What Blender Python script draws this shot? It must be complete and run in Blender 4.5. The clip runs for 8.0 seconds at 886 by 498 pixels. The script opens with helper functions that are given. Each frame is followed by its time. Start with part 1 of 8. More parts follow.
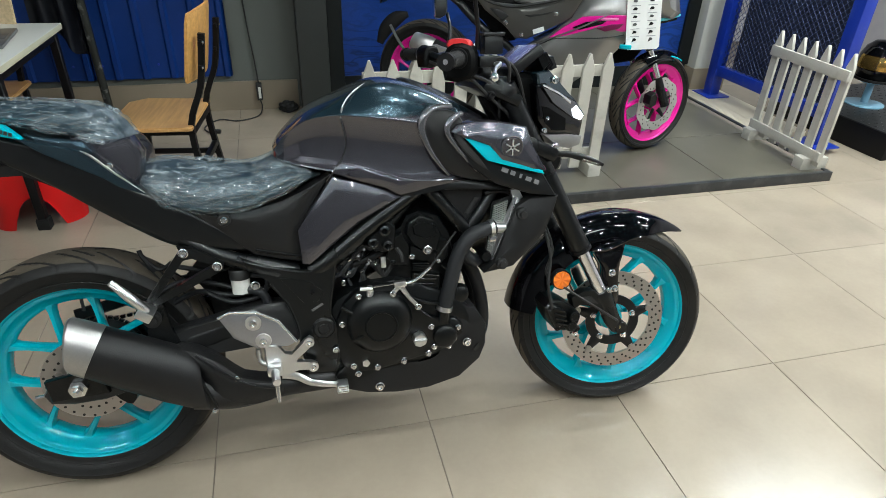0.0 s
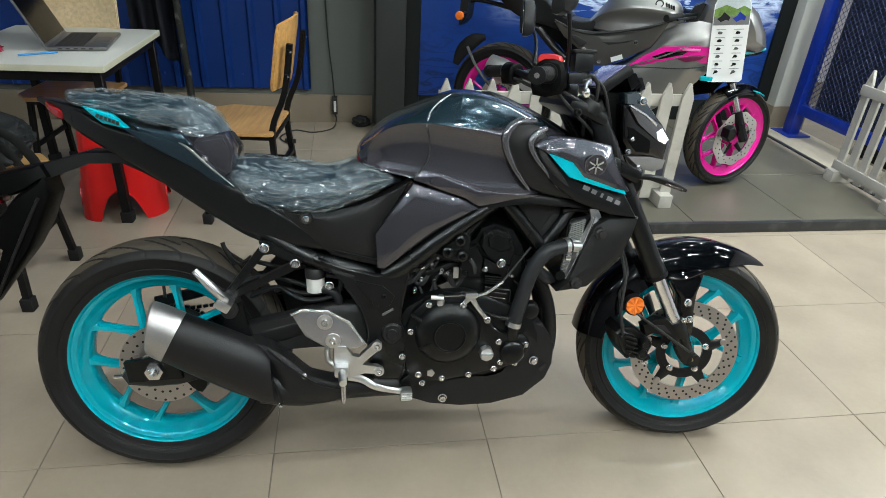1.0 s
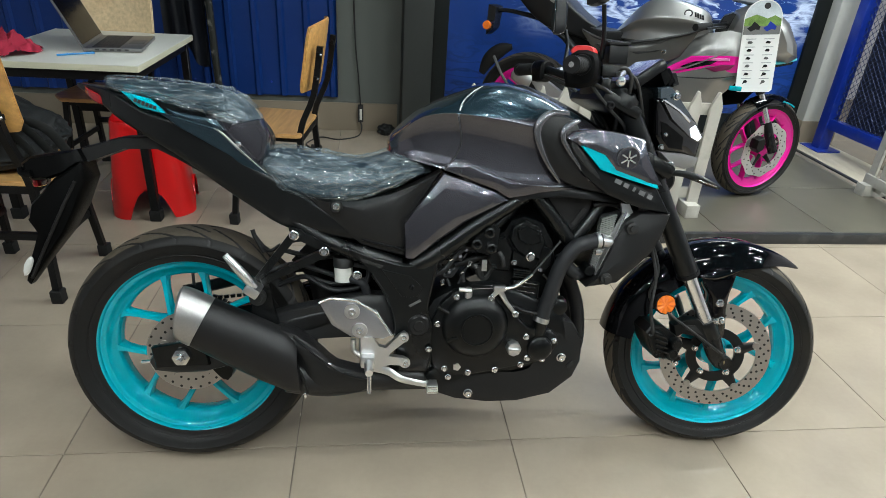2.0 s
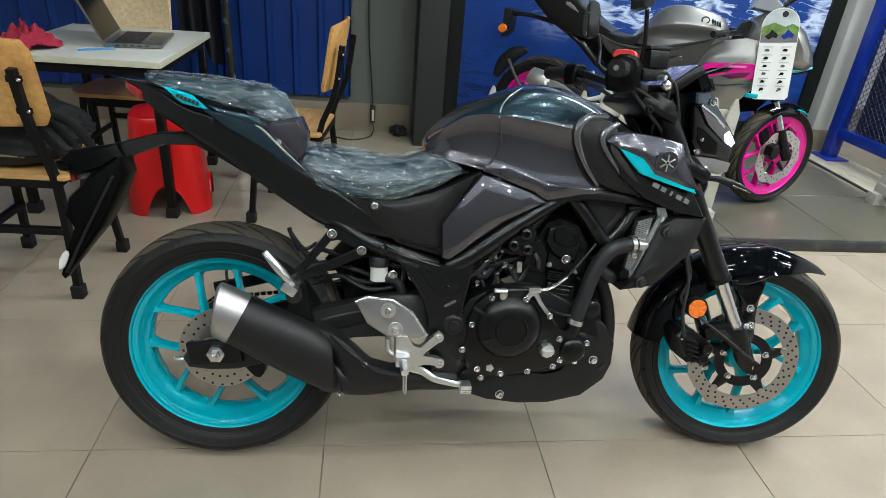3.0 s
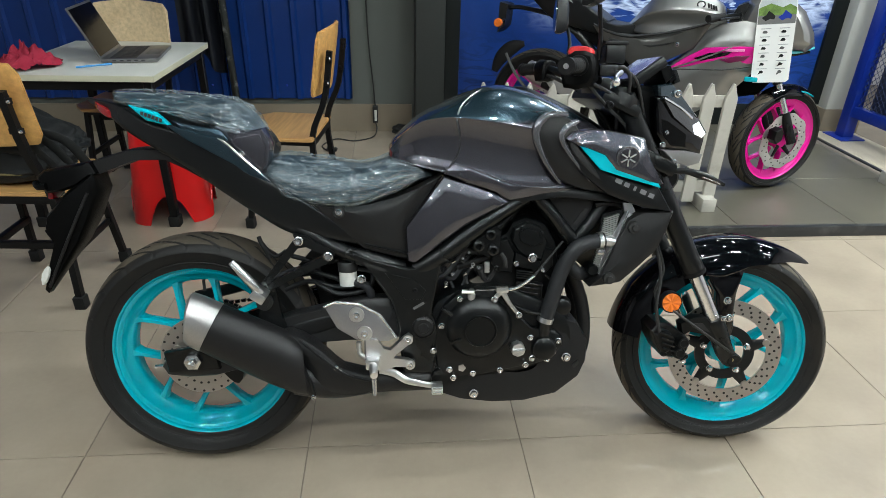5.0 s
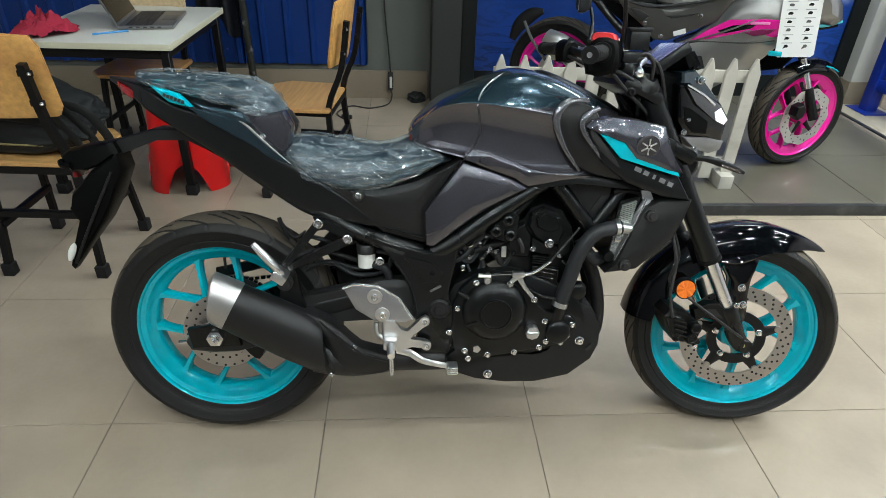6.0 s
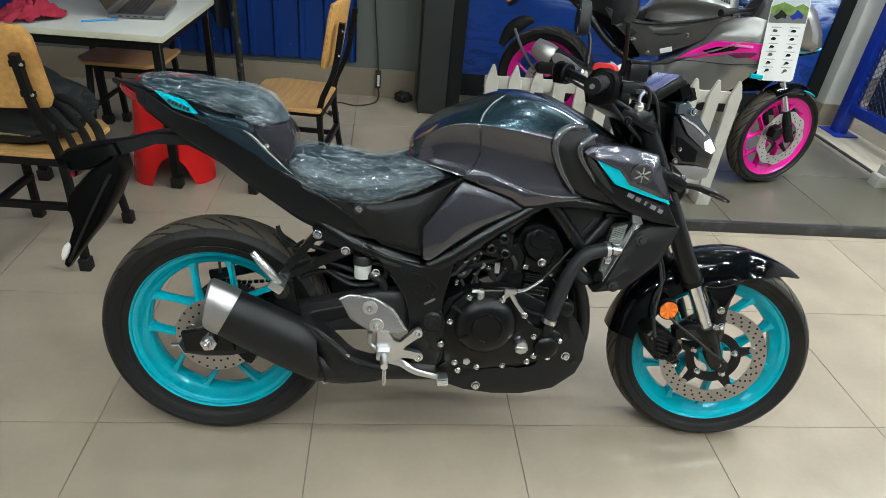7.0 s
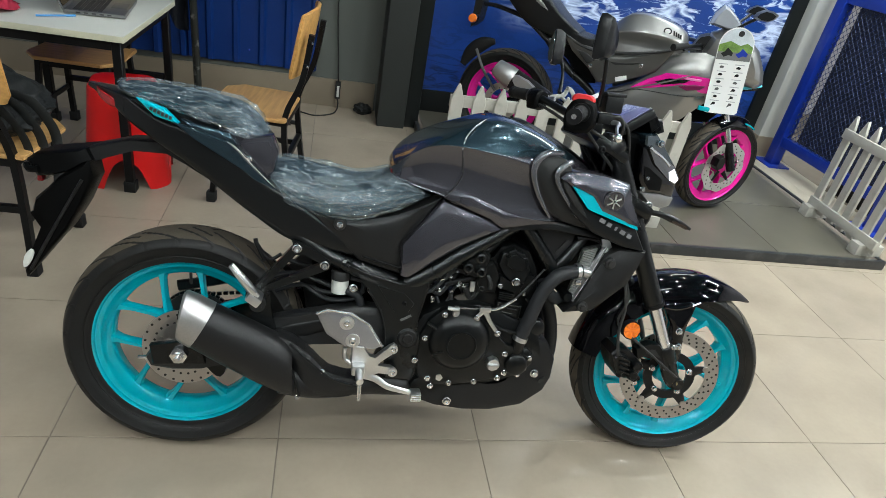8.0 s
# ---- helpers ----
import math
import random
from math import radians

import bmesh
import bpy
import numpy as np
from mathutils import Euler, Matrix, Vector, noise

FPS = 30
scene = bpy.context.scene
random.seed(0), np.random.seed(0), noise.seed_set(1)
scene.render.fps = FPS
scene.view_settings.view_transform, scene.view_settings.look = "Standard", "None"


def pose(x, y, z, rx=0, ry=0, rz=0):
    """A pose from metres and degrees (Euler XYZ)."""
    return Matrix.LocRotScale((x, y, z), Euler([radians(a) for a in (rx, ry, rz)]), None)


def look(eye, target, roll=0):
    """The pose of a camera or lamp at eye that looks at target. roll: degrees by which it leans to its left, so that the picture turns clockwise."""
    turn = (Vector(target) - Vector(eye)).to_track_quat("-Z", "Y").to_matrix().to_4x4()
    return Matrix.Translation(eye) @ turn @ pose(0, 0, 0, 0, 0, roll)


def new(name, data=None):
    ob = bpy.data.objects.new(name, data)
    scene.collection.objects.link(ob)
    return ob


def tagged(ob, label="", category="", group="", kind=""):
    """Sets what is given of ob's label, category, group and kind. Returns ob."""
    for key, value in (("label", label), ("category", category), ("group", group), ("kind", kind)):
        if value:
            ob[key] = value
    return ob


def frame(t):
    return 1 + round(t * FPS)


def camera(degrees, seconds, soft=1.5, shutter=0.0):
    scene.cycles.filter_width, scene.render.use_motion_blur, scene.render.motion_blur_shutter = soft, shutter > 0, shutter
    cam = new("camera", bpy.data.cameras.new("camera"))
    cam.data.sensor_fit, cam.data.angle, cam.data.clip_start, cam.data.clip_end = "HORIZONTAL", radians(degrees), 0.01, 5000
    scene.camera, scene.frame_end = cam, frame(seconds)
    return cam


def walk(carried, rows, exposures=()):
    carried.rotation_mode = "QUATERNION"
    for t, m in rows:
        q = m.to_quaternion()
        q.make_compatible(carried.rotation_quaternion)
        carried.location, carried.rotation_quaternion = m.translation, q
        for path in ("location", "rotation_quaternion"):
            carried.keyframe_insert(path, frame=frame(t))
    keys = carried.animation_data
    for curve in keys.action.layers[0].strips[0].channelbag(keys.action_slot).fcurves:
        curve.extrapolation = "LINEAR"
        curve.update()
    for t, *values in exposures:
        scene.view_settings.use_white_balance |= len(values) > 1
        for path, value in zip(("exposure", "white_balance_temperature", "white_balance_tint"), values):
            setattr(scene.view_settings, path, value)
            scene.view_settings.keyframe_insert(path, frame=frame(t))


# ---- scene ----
cam = camera(71.2, 8.0, 0.7)
PATH = [
    (0, (-0.326, -1.262, 1.382), (0.129, 0.388, 0.348), 2.2),
    (0.5, (-0.369, -1.251, 1.372), (-0.017, 0.428, 0.344), 3.4),
    (1, (-0.38, -1.263, 1.349), (-0.084, 0.46, 0.378), 3.6),
    (1.5, (-0.37, -1.285, 1.311), (-0.123, 0.466, 0.375), 3.3),
    (3, (-0.5, -1.277, 1.278), (-0.249, 0.484, 0.363), 4.9),
    (3.5, (-0.493, -1.281, 1.279), (-0.232, 0.479, 0.366), 5.5),
    (4, (-0.415, -1.289, 1.299), (-0.177, 0.473, 0.385), 4.6),
    (4.5, (-0.358, -1.295, 1.307), (-0.171, 0.472, 0.389), 2.6),
    (4.7, (-0.35, -1.296, 1.307), (-0.177, 0.471, 0.387), 1.9),
    (6, (-0.369, -1.28, 1.367), (-0.247, 0.42, 0.32), 2.0),
    (6.5, (-0.387, -1.281, 1.406), (-0.262, 0.409, 0.345), 3.2),
    (7, (-0.432, -1.277, 1.429), (-0.219, 0.404, 0.367), 6.0),
    (7.5, (-0.486, -1.278, 1.44), (-0.139, 0.396, 0.401), 9.4),
    (8, (-0.529, -1.283, 1.447), (-0.13, 0.398, 0.439), 10.9),
]
walk(cam, [(t, look(eye, target, roll)) for t, eye, target, roll in PATH])

# ---- light ----
world = bpy.data.worlds.new("world")
scene.world = world
world.use_nodes = True
world.node_tree.nodes["Background"].inputs[0].default_value = (0.75, 0.82, 1.0, 1)
world.node_tree.nodes["Background"].inputs[1].default_value = 0.015
scene.view_settings.exposure = 0.35
CEIL = 3.1
# Unseen tubes added as fill, strongest at the right and by the poster.
FILL_TUBES = ((-2.2, -2.2, 16), (0.6, -2.4, 8), (2.9, -1.4, 26), (3.2, 0.9, 66), (2.1, 2.25, 18))
for lx, ly, power in FILL_TUBES:
    lamp = bpy.data.lights.new("fill_tube_glow", "AREA")
    lamp.shape, lamp.size, lamp.size_y = "RECTANGLE", 1.2, 0.12
    lamp.energy, lamp.color = power, (0.915, 1.0, 1.0)
    ob = new("fill_tube_glow", lamp)
    ob.matrix_world = pose(lx, ly, CEIL - 0.1, 0, 0, 0)


# ---- materials ----
def mat(name, color, rough=0.5, metal=0.0, coat=0.0, var=0.15, scale=30.0, bump=0.1, grain=250.0, spec=0.5, speck=0.0, wear=None):
    """A surface with two scales of colour change, uneven gloss and fine relief."""
    m = bpy.data.materials.new(name)
    m.use_nodes = True
    n, link = m.node_tree.nodes, m.node_tree.links
    b = n["Principled BSDF"]
    tc = n.new("ShaderNodeTexCoord")
    big = n.new("ShaderNodeTexNoise")
    big.inputs["Scale"].default_value, big.inputs["Detail"].default_value = scale * 0.12, 5
    fine = n.new("ShaderNodeTexNoise")
    fine.inputs["Scale"].default_value, fine.inputs["Detail"].default_value = grain, 3
    link.new(tc.outputs["Object"], big.inputs["Vector"])
    link.new(tc.outputs["Object"], fine.inputs["Vector"])
    add = n.new("ShaderNodeMath")
    add.operation = "MULTIPLY_ADD"
    link.new(fine.outputs["Fac"], add.inputs[0])
    add.inputs[1].default_value = 0.45
    link.new(big.outputs["Fac"], add.inputs[2])
    ramp = n.new("ShaderNodeMapRange")
    ramp.inputs["From Min"].default_value, ramp.inputs["From Max"].default_value = 0.4, 1.05
    ramp.inputs["To Min"].default_value, ramp.inputs["To Max"].default_value = 1 - var, 1 + var
    link.new(add.outputs[0], ramp.inputs["Value"])
    mul = n.new("ShaderNodeVectorMath")
    mul.operation = "SCALE"
    mul.inputs[0].default_value = color
    link.new(ramp.outputs[0], mul.inputs["Scale"])
    out = mul.outputs[0]
    if wear:
        blot = n.new("ShaderNodeTexNoise")
        blot.inputs["Scale"].default_value, blot.inputs["Detail"].default_value = wear[1], 8
        link.new(tc.outputs["Object"], blot.inputs["Vector"])
        cut = n.new("ShaderNodeMapRange")
        cut.inputs["From Min"].default_value, cut.inputs["From Max"].default_value = 0.56, 0.72
        cut.inputs["To Max"].default_value = wear[2]
        link.new(blot.outputs["Fac"], cut.inputs["Value"])
        mix = n.new("ShaderNodeMix")
        mix.data_type = "RGBA"
        link.new(cut.outputs[0], mix.inputs["Factor"])
        link.new(out, mix.inputs["A"])
        mix.inputs["B"].default_value = (*wear[0], 1)
        out = mix.outputs["Result"]
    link.new(out, b.inputs["Base Color"])
    gloss = n.new("ShaderNodeMapRange")
    gloss.inputs["To Min"].default_value, gloss.inputs["To Max"].default_value = max(0.02, rough * 0.8), min(1, rough * 1.25)
    link.new(big.outputs["Fac"], gloss.inputs["Value"])
    link.new(gloss.outputs[0], b.inputs["Roughness"])
    b.inputs["Metallic"].default_value = metal
    b.inputs["Specular IOR Level"].default_value = spec
    b.inputs["Coat Weight"].default_value, b.inputs["Coat Roughness"].default_value = coat, 0.03
    if bump:
        bp = n.new("ShaderNodeBump")
        bp.inputs["Strength"].default_value, bp.inputs["Distance"].default_value = bump, 0.002
        link.new(fine.outputs["Fac"], bp.inputs["Height"])
        link.new(bp.outputs[0], b.inputs["Normal"])
    return m


def glow(name, color, strength):
    m = mat(name, color, 0.4)
    m.node_tree.nodes["Principled BSDF"].inputs["Emission Color"].default_value = (*color, 1)
    m.node_tree.nodes["Principled BSDF"].inputs["Emission Strength"].default_value = strength
    return m


def wood_mat(name, a, b2, axis=(1, 12, 12)):
    """Pale ply with streaks along one axis and worn, darker patches."""
    m = mat(name, a, 0.38, 0, 0.25, 0.12, 20, 0.08, wear=(b2, 4.0, 0.55))
    n, link = m.node_tree.nodes, m.node_tree.links
    tc, b = n["Texture Coordinate"], n["Principled BSDF"]
    mp = n.new("ShaderNodeMapping")
    mp.inputs["Scale"].default_value = axis
    st = n.new("ShaderNodeTexNoise")
    st.inputs["Scale"].default_value, st.inputs["Detail"].default_value = 6, 6
    link.new(tc.outputs["Object"], mp.inputs["Vector"])
    link.new(mp.outputs[0], st.inputs["Vector"])
    src = b.inputs["Base Color"].links[0].from_socket
    mix = n.new("ShaderNodeMix")
    mix.data_type, mix.blend_type = "RGBA", "MULTIPLY"
    mix.inputs["Factor"].default_value = 0.55
    rm = n.new("ShaderNodeMapRange")
    rm.inputs["From Min"].default_value, rm.inputs["From Max"].default_value = 0.3, 0.7
    rm.inputs["To Min"].default_value, rm.inputs["To Max"].default_value = 0.6, 1.15
    link.new(st.outputs["Fac"], rm.inputs["Value"])
    link.new(src, mix.inputs["A"])
    link.new(rm.outputs[0], mix.inputs["B"])
    link.new(mix.outputs["Result"], b.inputs["Base Color"])
    return m


def tile_mat(name, color, rough, spread):
    """Glazed floor tile: each tile a little different, cloudy, with faint smears in the gloss."""
    m = mat(name, color, rough, 0, 0.0, 0.06, 8, 0.02, 60)
    n, link = m.node_tree.nodes, m.node_tree.links
    b = n["Principled BSDF"]
    src = b.inputs["Base Color"].links[0].from_socket
    oi = n.new("ShaderNodeObjectInfo")
    rm = n.new("ShaderNodeMapRange")
    rm.inputs["To Min"].default_value, rm.inputs["To Max"].default_value = 1 - spread, 1 + spread
    link.new(oi.outputs["Random"], rm.inputs["Value"])
    geo = n.new("ShaderNodeNewGeometry")
    dirt = n.new("ShaderNodeTexNoise")
    dirt.inputs["Scale"].default_value, dirt.inputs["Detail"].default_value = 3.1, 7
    link.new(geo.outputs["Position"], dirt.inputs["Vector"])
    dm = n.new("ShaderNodeMapRange")
    dm.inputs["From Min"].default_value, dm.inputs["From Max"].default_value = 0.35, 0.7
    dm.inputs["To Min"].default_value, dm.inputs["To Max"].default_value = 1.06, 0.86
    link.new(dirt.outputs["Fac"], dm.inputs["Value"])
    both = n.new("ShaderNodeMath")
    both.operation = "MULTIPLY"
    link.new(rm.outputs[0], both.inputs[0])
    link.new(dm.outputs[0], both.inputs[1])
    sc = n.new("ShaderNodeVectorMath")
    sc.operation = "SCALE"
    link.new(src, sc.inputs[0])
    link.new(both.outputs[0], sc.inputs["Scale"])
    link.new(sc.outputs[0], b.inputs["Base Color"])
    sm = n.new("ShaderNodeTexNoise")
    sm.inputs["Scale"].default_value, sm.inputs["Detail"].default_value = 1.3, 4
    link.new(geo.outputs["Position"], sm.inputs["Vector"])
    gl = n.new("ShaderNodeMapRange")
    gl.inputs["From Min"].default_value, gl.inputs["From Max"].default_value = 0.2, 0.8
    gl.inputs["To Min"].default_value, gl.inputs["To Max"].default_value = rough * 0.75, rough * 1.35
    link.new(sm.outputs["Fac"], gl.inputs["Value"])
    link.new(gl.outputs[0], b.inputs["Roughness"])
    return m


M_TILE = tile_mat("beige_floor_tile", (0.330, 0.273, 0.209), 0.2, 0.035)
M_GROUT = mat("brown_grout", (0.17, 0.14, 0.115), 0.8)
M_PLATTILE = tile_mat("grey_stone_tile", (0.112, 0.102, 0.077), 0.34, 0.13)
M_PLATEDGE = mat("black_edge_trim", (0.022, 0.024, 0.026), 0.35, wear=((0.09, 0.09, 0.085), 9, 0.6))
M_CREAM = mat("cream_stone", (0.50, 0.44, 0.34), 0.3, var=0.08)
M_WALL = mat("grey_wall_paint", (0.108, 0.117, 0.106), 0.75, var=0.05, scale=10, wear=((0.09, 0.09, 0.082), 2.5, 0.25))
M_SKIRT = mat("tan_skirting_tile", (0.22, 0.18, 0.13), 0.35, var=0.08)
M_PILLAR = mat("dark_grey_pillar", (0.020, 0.023, 0.021), 0.6, var=0.06)
M_BLACKWALL = mat("black_panel", (0.008, 0.010, 0.010), 0.4, spec=0.3)
M_COLUMN = mat("pale_grey_column_paint", (0.48, 0.48, 0.44), 0.7, var=0.05, scale=10)
M_BLUESHEET = mat("blue_sheet_metal", (0.0015, 0.026, 0.150), 0.42, 0, 0.0, 0.15, 20, spec=0.35, wear=((0.012, 0.04, 0.17), 14, 0.3))
M_BLUESTEEL = mat("blue_painted_steel", (0.006, 0.03, 0.30), 0.35, 0, 0.2, 0.1, wear=((0.05, 0.09, 0.3), 18, 0.35))
# The ceiling is out of view; its blue lends reflections a teal cast.
M_CEIL = mat("blue_tinted_ceiling", (0.05, 0.15, 0.20), 0.85)
M_SIDEWALL = mat("side_wall_paint", (0.40, 0.38, 0.40), 0.8)
# For the unseen south wall, kept dark so the bike's flank reflects little.
M_FRONTWALL = mat("dark_unseen_wall", (0.10, 0.10, 0.105), 0.5)
M_FENCE = mat("cream_painted_wood", (0.43, 0.41, 0.36), 0.5, var=0.08, scale=40, bump=0.25, grain=120, wear=((0.26, 0.24, 0.20), 12, 0.5))
M_PLY = wood_mat("varnished_ply", (0.62, 0.335, 0.10), (0.38, 0.15, 0.045), (10, 1, 10))
M_PLYX = wood_mat("varnished_ply_seat", (0.58, 0.33, 0.12), (0.40, 0.17, 0.06), (1, 10, 10))
M_PLYPALE = wood_mat("pale_ply", (0.66, 0.50, 0.30), (0.5, 0.33, 0.17), (10, 1, 10))
M_TABLE = mat("white_laminate", (0.66, 0.655, 0.60), 0.4, var=0.04)
M_TABLEEDGE = mat("cream_table_edge", (0.58, 0.56, 0.42), 0.5, var=0.08)
M_STEEL = mat("black_powder_coat", (0.004, 0.004, 0.0045), 0.45, bump=0.25, grain=400, spec=0.22)
M_RUBBERFOOT = mat("black_rubber_foot", (0.011, 0.011, 0.011), 0.7, spec=0.25)
M_REDPL = mat("red_plastic", (0.60, 0.004, 0.005), 0.3, 0, 0.15, 0.06, 15)
M_REDCLOTH = mat("dark_red_cloth", (0.34, 0.014, 0.04), 0.85, var=0.3, grain=500, bump=0.5)
M_BAG = mat("charcoal_nylon", (0.011, 0.012, 0.012), 0.6, var=0.3, grain=600, bump=0.5, spec=0.3)
M_KHAKI = mat("olive_trim", (0.16, 0.13, 0.05), 0.7)
M_LAPTOP = mat("silver_laptop_shell", (0.22, 0.22, 0.22), 0.35, 0.7)
M_KEYS = mat("dark_keys", (0.02, 0.02, 0.022), 0.5)
M_SCREEN = mat("dark_screen", (0.003, 0.003, 0.004), 0.18, spec=0.25)
M_PEN = mat("blue_pen_plastic", (0.04, 0.27, 0.62), 0.3)
M_CABLE = mat("black_cable", (0.012, 0.012, 0.012), 0.5)
M_PRINT = mat("grey_print", (0.35, 0.36, 0.36), 0.5)
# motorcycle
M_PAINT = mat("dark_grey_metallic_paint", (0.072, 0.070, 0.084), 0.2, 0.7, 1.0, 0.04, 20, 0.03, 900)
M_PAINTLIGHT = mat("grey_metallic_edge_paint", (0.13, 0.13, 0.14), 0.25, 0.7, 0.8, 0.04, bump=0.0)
# Carries the tank top's teal sheen in its base colour.
M_PAINTBLUE = mat("dark_teal_sheen_paint", (0.022, 0.046, 0.062), 0.22, 0.7, 1.0, 0.04, 20, 0.03, 900)
# Near-black: puts the shade deep between the parts into the colour.
M_DEEP = mat("deep_shade_black", (0.0015, 0.0015, 0.0016), 0.8, spec=0.05)
M_GLOSSBLK = mat("gloss_black", (0.0015, 0.0015, 0.002), 0.05, 0, 0.0, 0.05, bump=0.0, spec=0.4)
M_PLASTIC = mat("black_textured_plastic", (0.0095, 0.0095, 0.0098), 0.40, bump=0.3, grain=700, spec=0.30)
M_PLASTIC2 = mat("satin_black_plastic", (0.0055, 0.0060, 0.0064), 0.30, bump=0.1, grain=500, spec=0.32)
M_FRAME = mat("satin_black_frame", (0.0030, 0.0036, 0.0038), 0.27, 0.0, 0.0, bump=0.15, grain=350, spec=0.42)
M_SWING = mat("dark_grey_swingarm_paint", (0.013, 0.0132, 0.0135), 0.42, bump=0.3, grain=500, spec=0.45)
M_ENGINE = mat("black_engine_casting", (0.0024, 0.0030, 0.0032), 0.30, 0.1, bump=0.14, grain=420, var=0.25, spec=0.36)
M_TEAL = mat("turquoise_paint", (0.0, 0.36, 0.44), 0.06, 0, 0.0, 0.03, bump=0.0, spec=0.5)
M_PINK = mat("hot_pink_paint", (0.78, 0.010, 0.30), 0.18, 0, 0.7, 0.04, bump=0.0)
M_TREAD = mat("dusty_tread_rubber", (0.070, 0.058, 0.043), 0.7, var=0.3, bump=0.3, grain=300, spec=0.3, wear=((0.13, 0.10, 0.068), 6, 0.6))
M_TYRE = mat("tyre_rubber", (0.0105, 0.0102, 0.0098), 0.5, var=0.2, bump=0.2, grain=300, spec=0.24, wear=((0.045, 0.038, 0.029), 5, 0.4))
M_ALU = mat("brushed_aluminium", (0.80, 0.80, 0.80), 0.3, 1.0, bump=0.15, grain=400)
M_CHROME = mat("bright_steel", (0.88, 0.88, 0.88), 0.2, 1.0, bump=0.0)
M_DISC = mat("drilled_disc_steel", (0.52, 0.49, 0.46), 0.34, 1.0, bump=0.2, grain=600)
M_SILENCER = mat("matt_black_silencer", (0.0085, 0.0082, 0.0086), 0.42, 0.0, bump=0.25, grain=600, spec=0.36)
M_SILVERCAP = mat("silver_end_cap", (0.50, 0.49, 0.48), 0.38, 0.9, bump=0.1)
M_HOSE = mat("grey_rubber_hose", (0.014, 0.015, 0.017), 0.5, spec=0.35)
M_MATT = mat("matt_black_plastic", (0.0014, 0.0015, 0.0016), 0.4, bump=0.2, grain=600, spec=0.10)
M_SEAT = mat("dark_seat_vinyl", (0.015, 0.030, 0.040), 0.5, bump=0.4, grain=500, spec=0.3)
M_AMBER = mat("amber_reflector", (0.75, 0.16, 0.01), 0.2, 0, 0.6)
M_REDLENS = mat("red_lens", (0.24, 0.008, 0.01), 0.2, 0, 0.6)
M_WHITEPL = mat("milky_plastic", (0.62, 0.62, 0.58), 0.35)
M_SILVERPAINT = mat("silver_grey_paint", (0.27, 0.265, 0.255), 0.32, 0.75, 0.9, 0.04, bump=0.0)
M_GREYPL = mat("mid_grey_plastic", (0.10, 0.10, 0.10), 0.4)
M_TEALGLOSS = mat("pale_cyan_paint", (0.10, 0.55, 0.66), 0.25, 0, 0.6)
M_LAMPGLASS = mat("headlamp_lens", (0.035, 0.038, 0.042), 0.06, 0.5, 1.0)
M_DASH = mat("smoked_dash_film", (0.20, 0.19, 0.33), 0.14, 0.2, 0.8)
M_CARD = mat("white_card", (0.78, 0.78, 0.76), 0.45, var=0.02)
M_REDTAG = mat("red_switch", (0.6, 0.02, 0.02), 0.35)
M_LED = glow("lamp_diffuser", (0.925, 1.0, 1.0), 640.0)


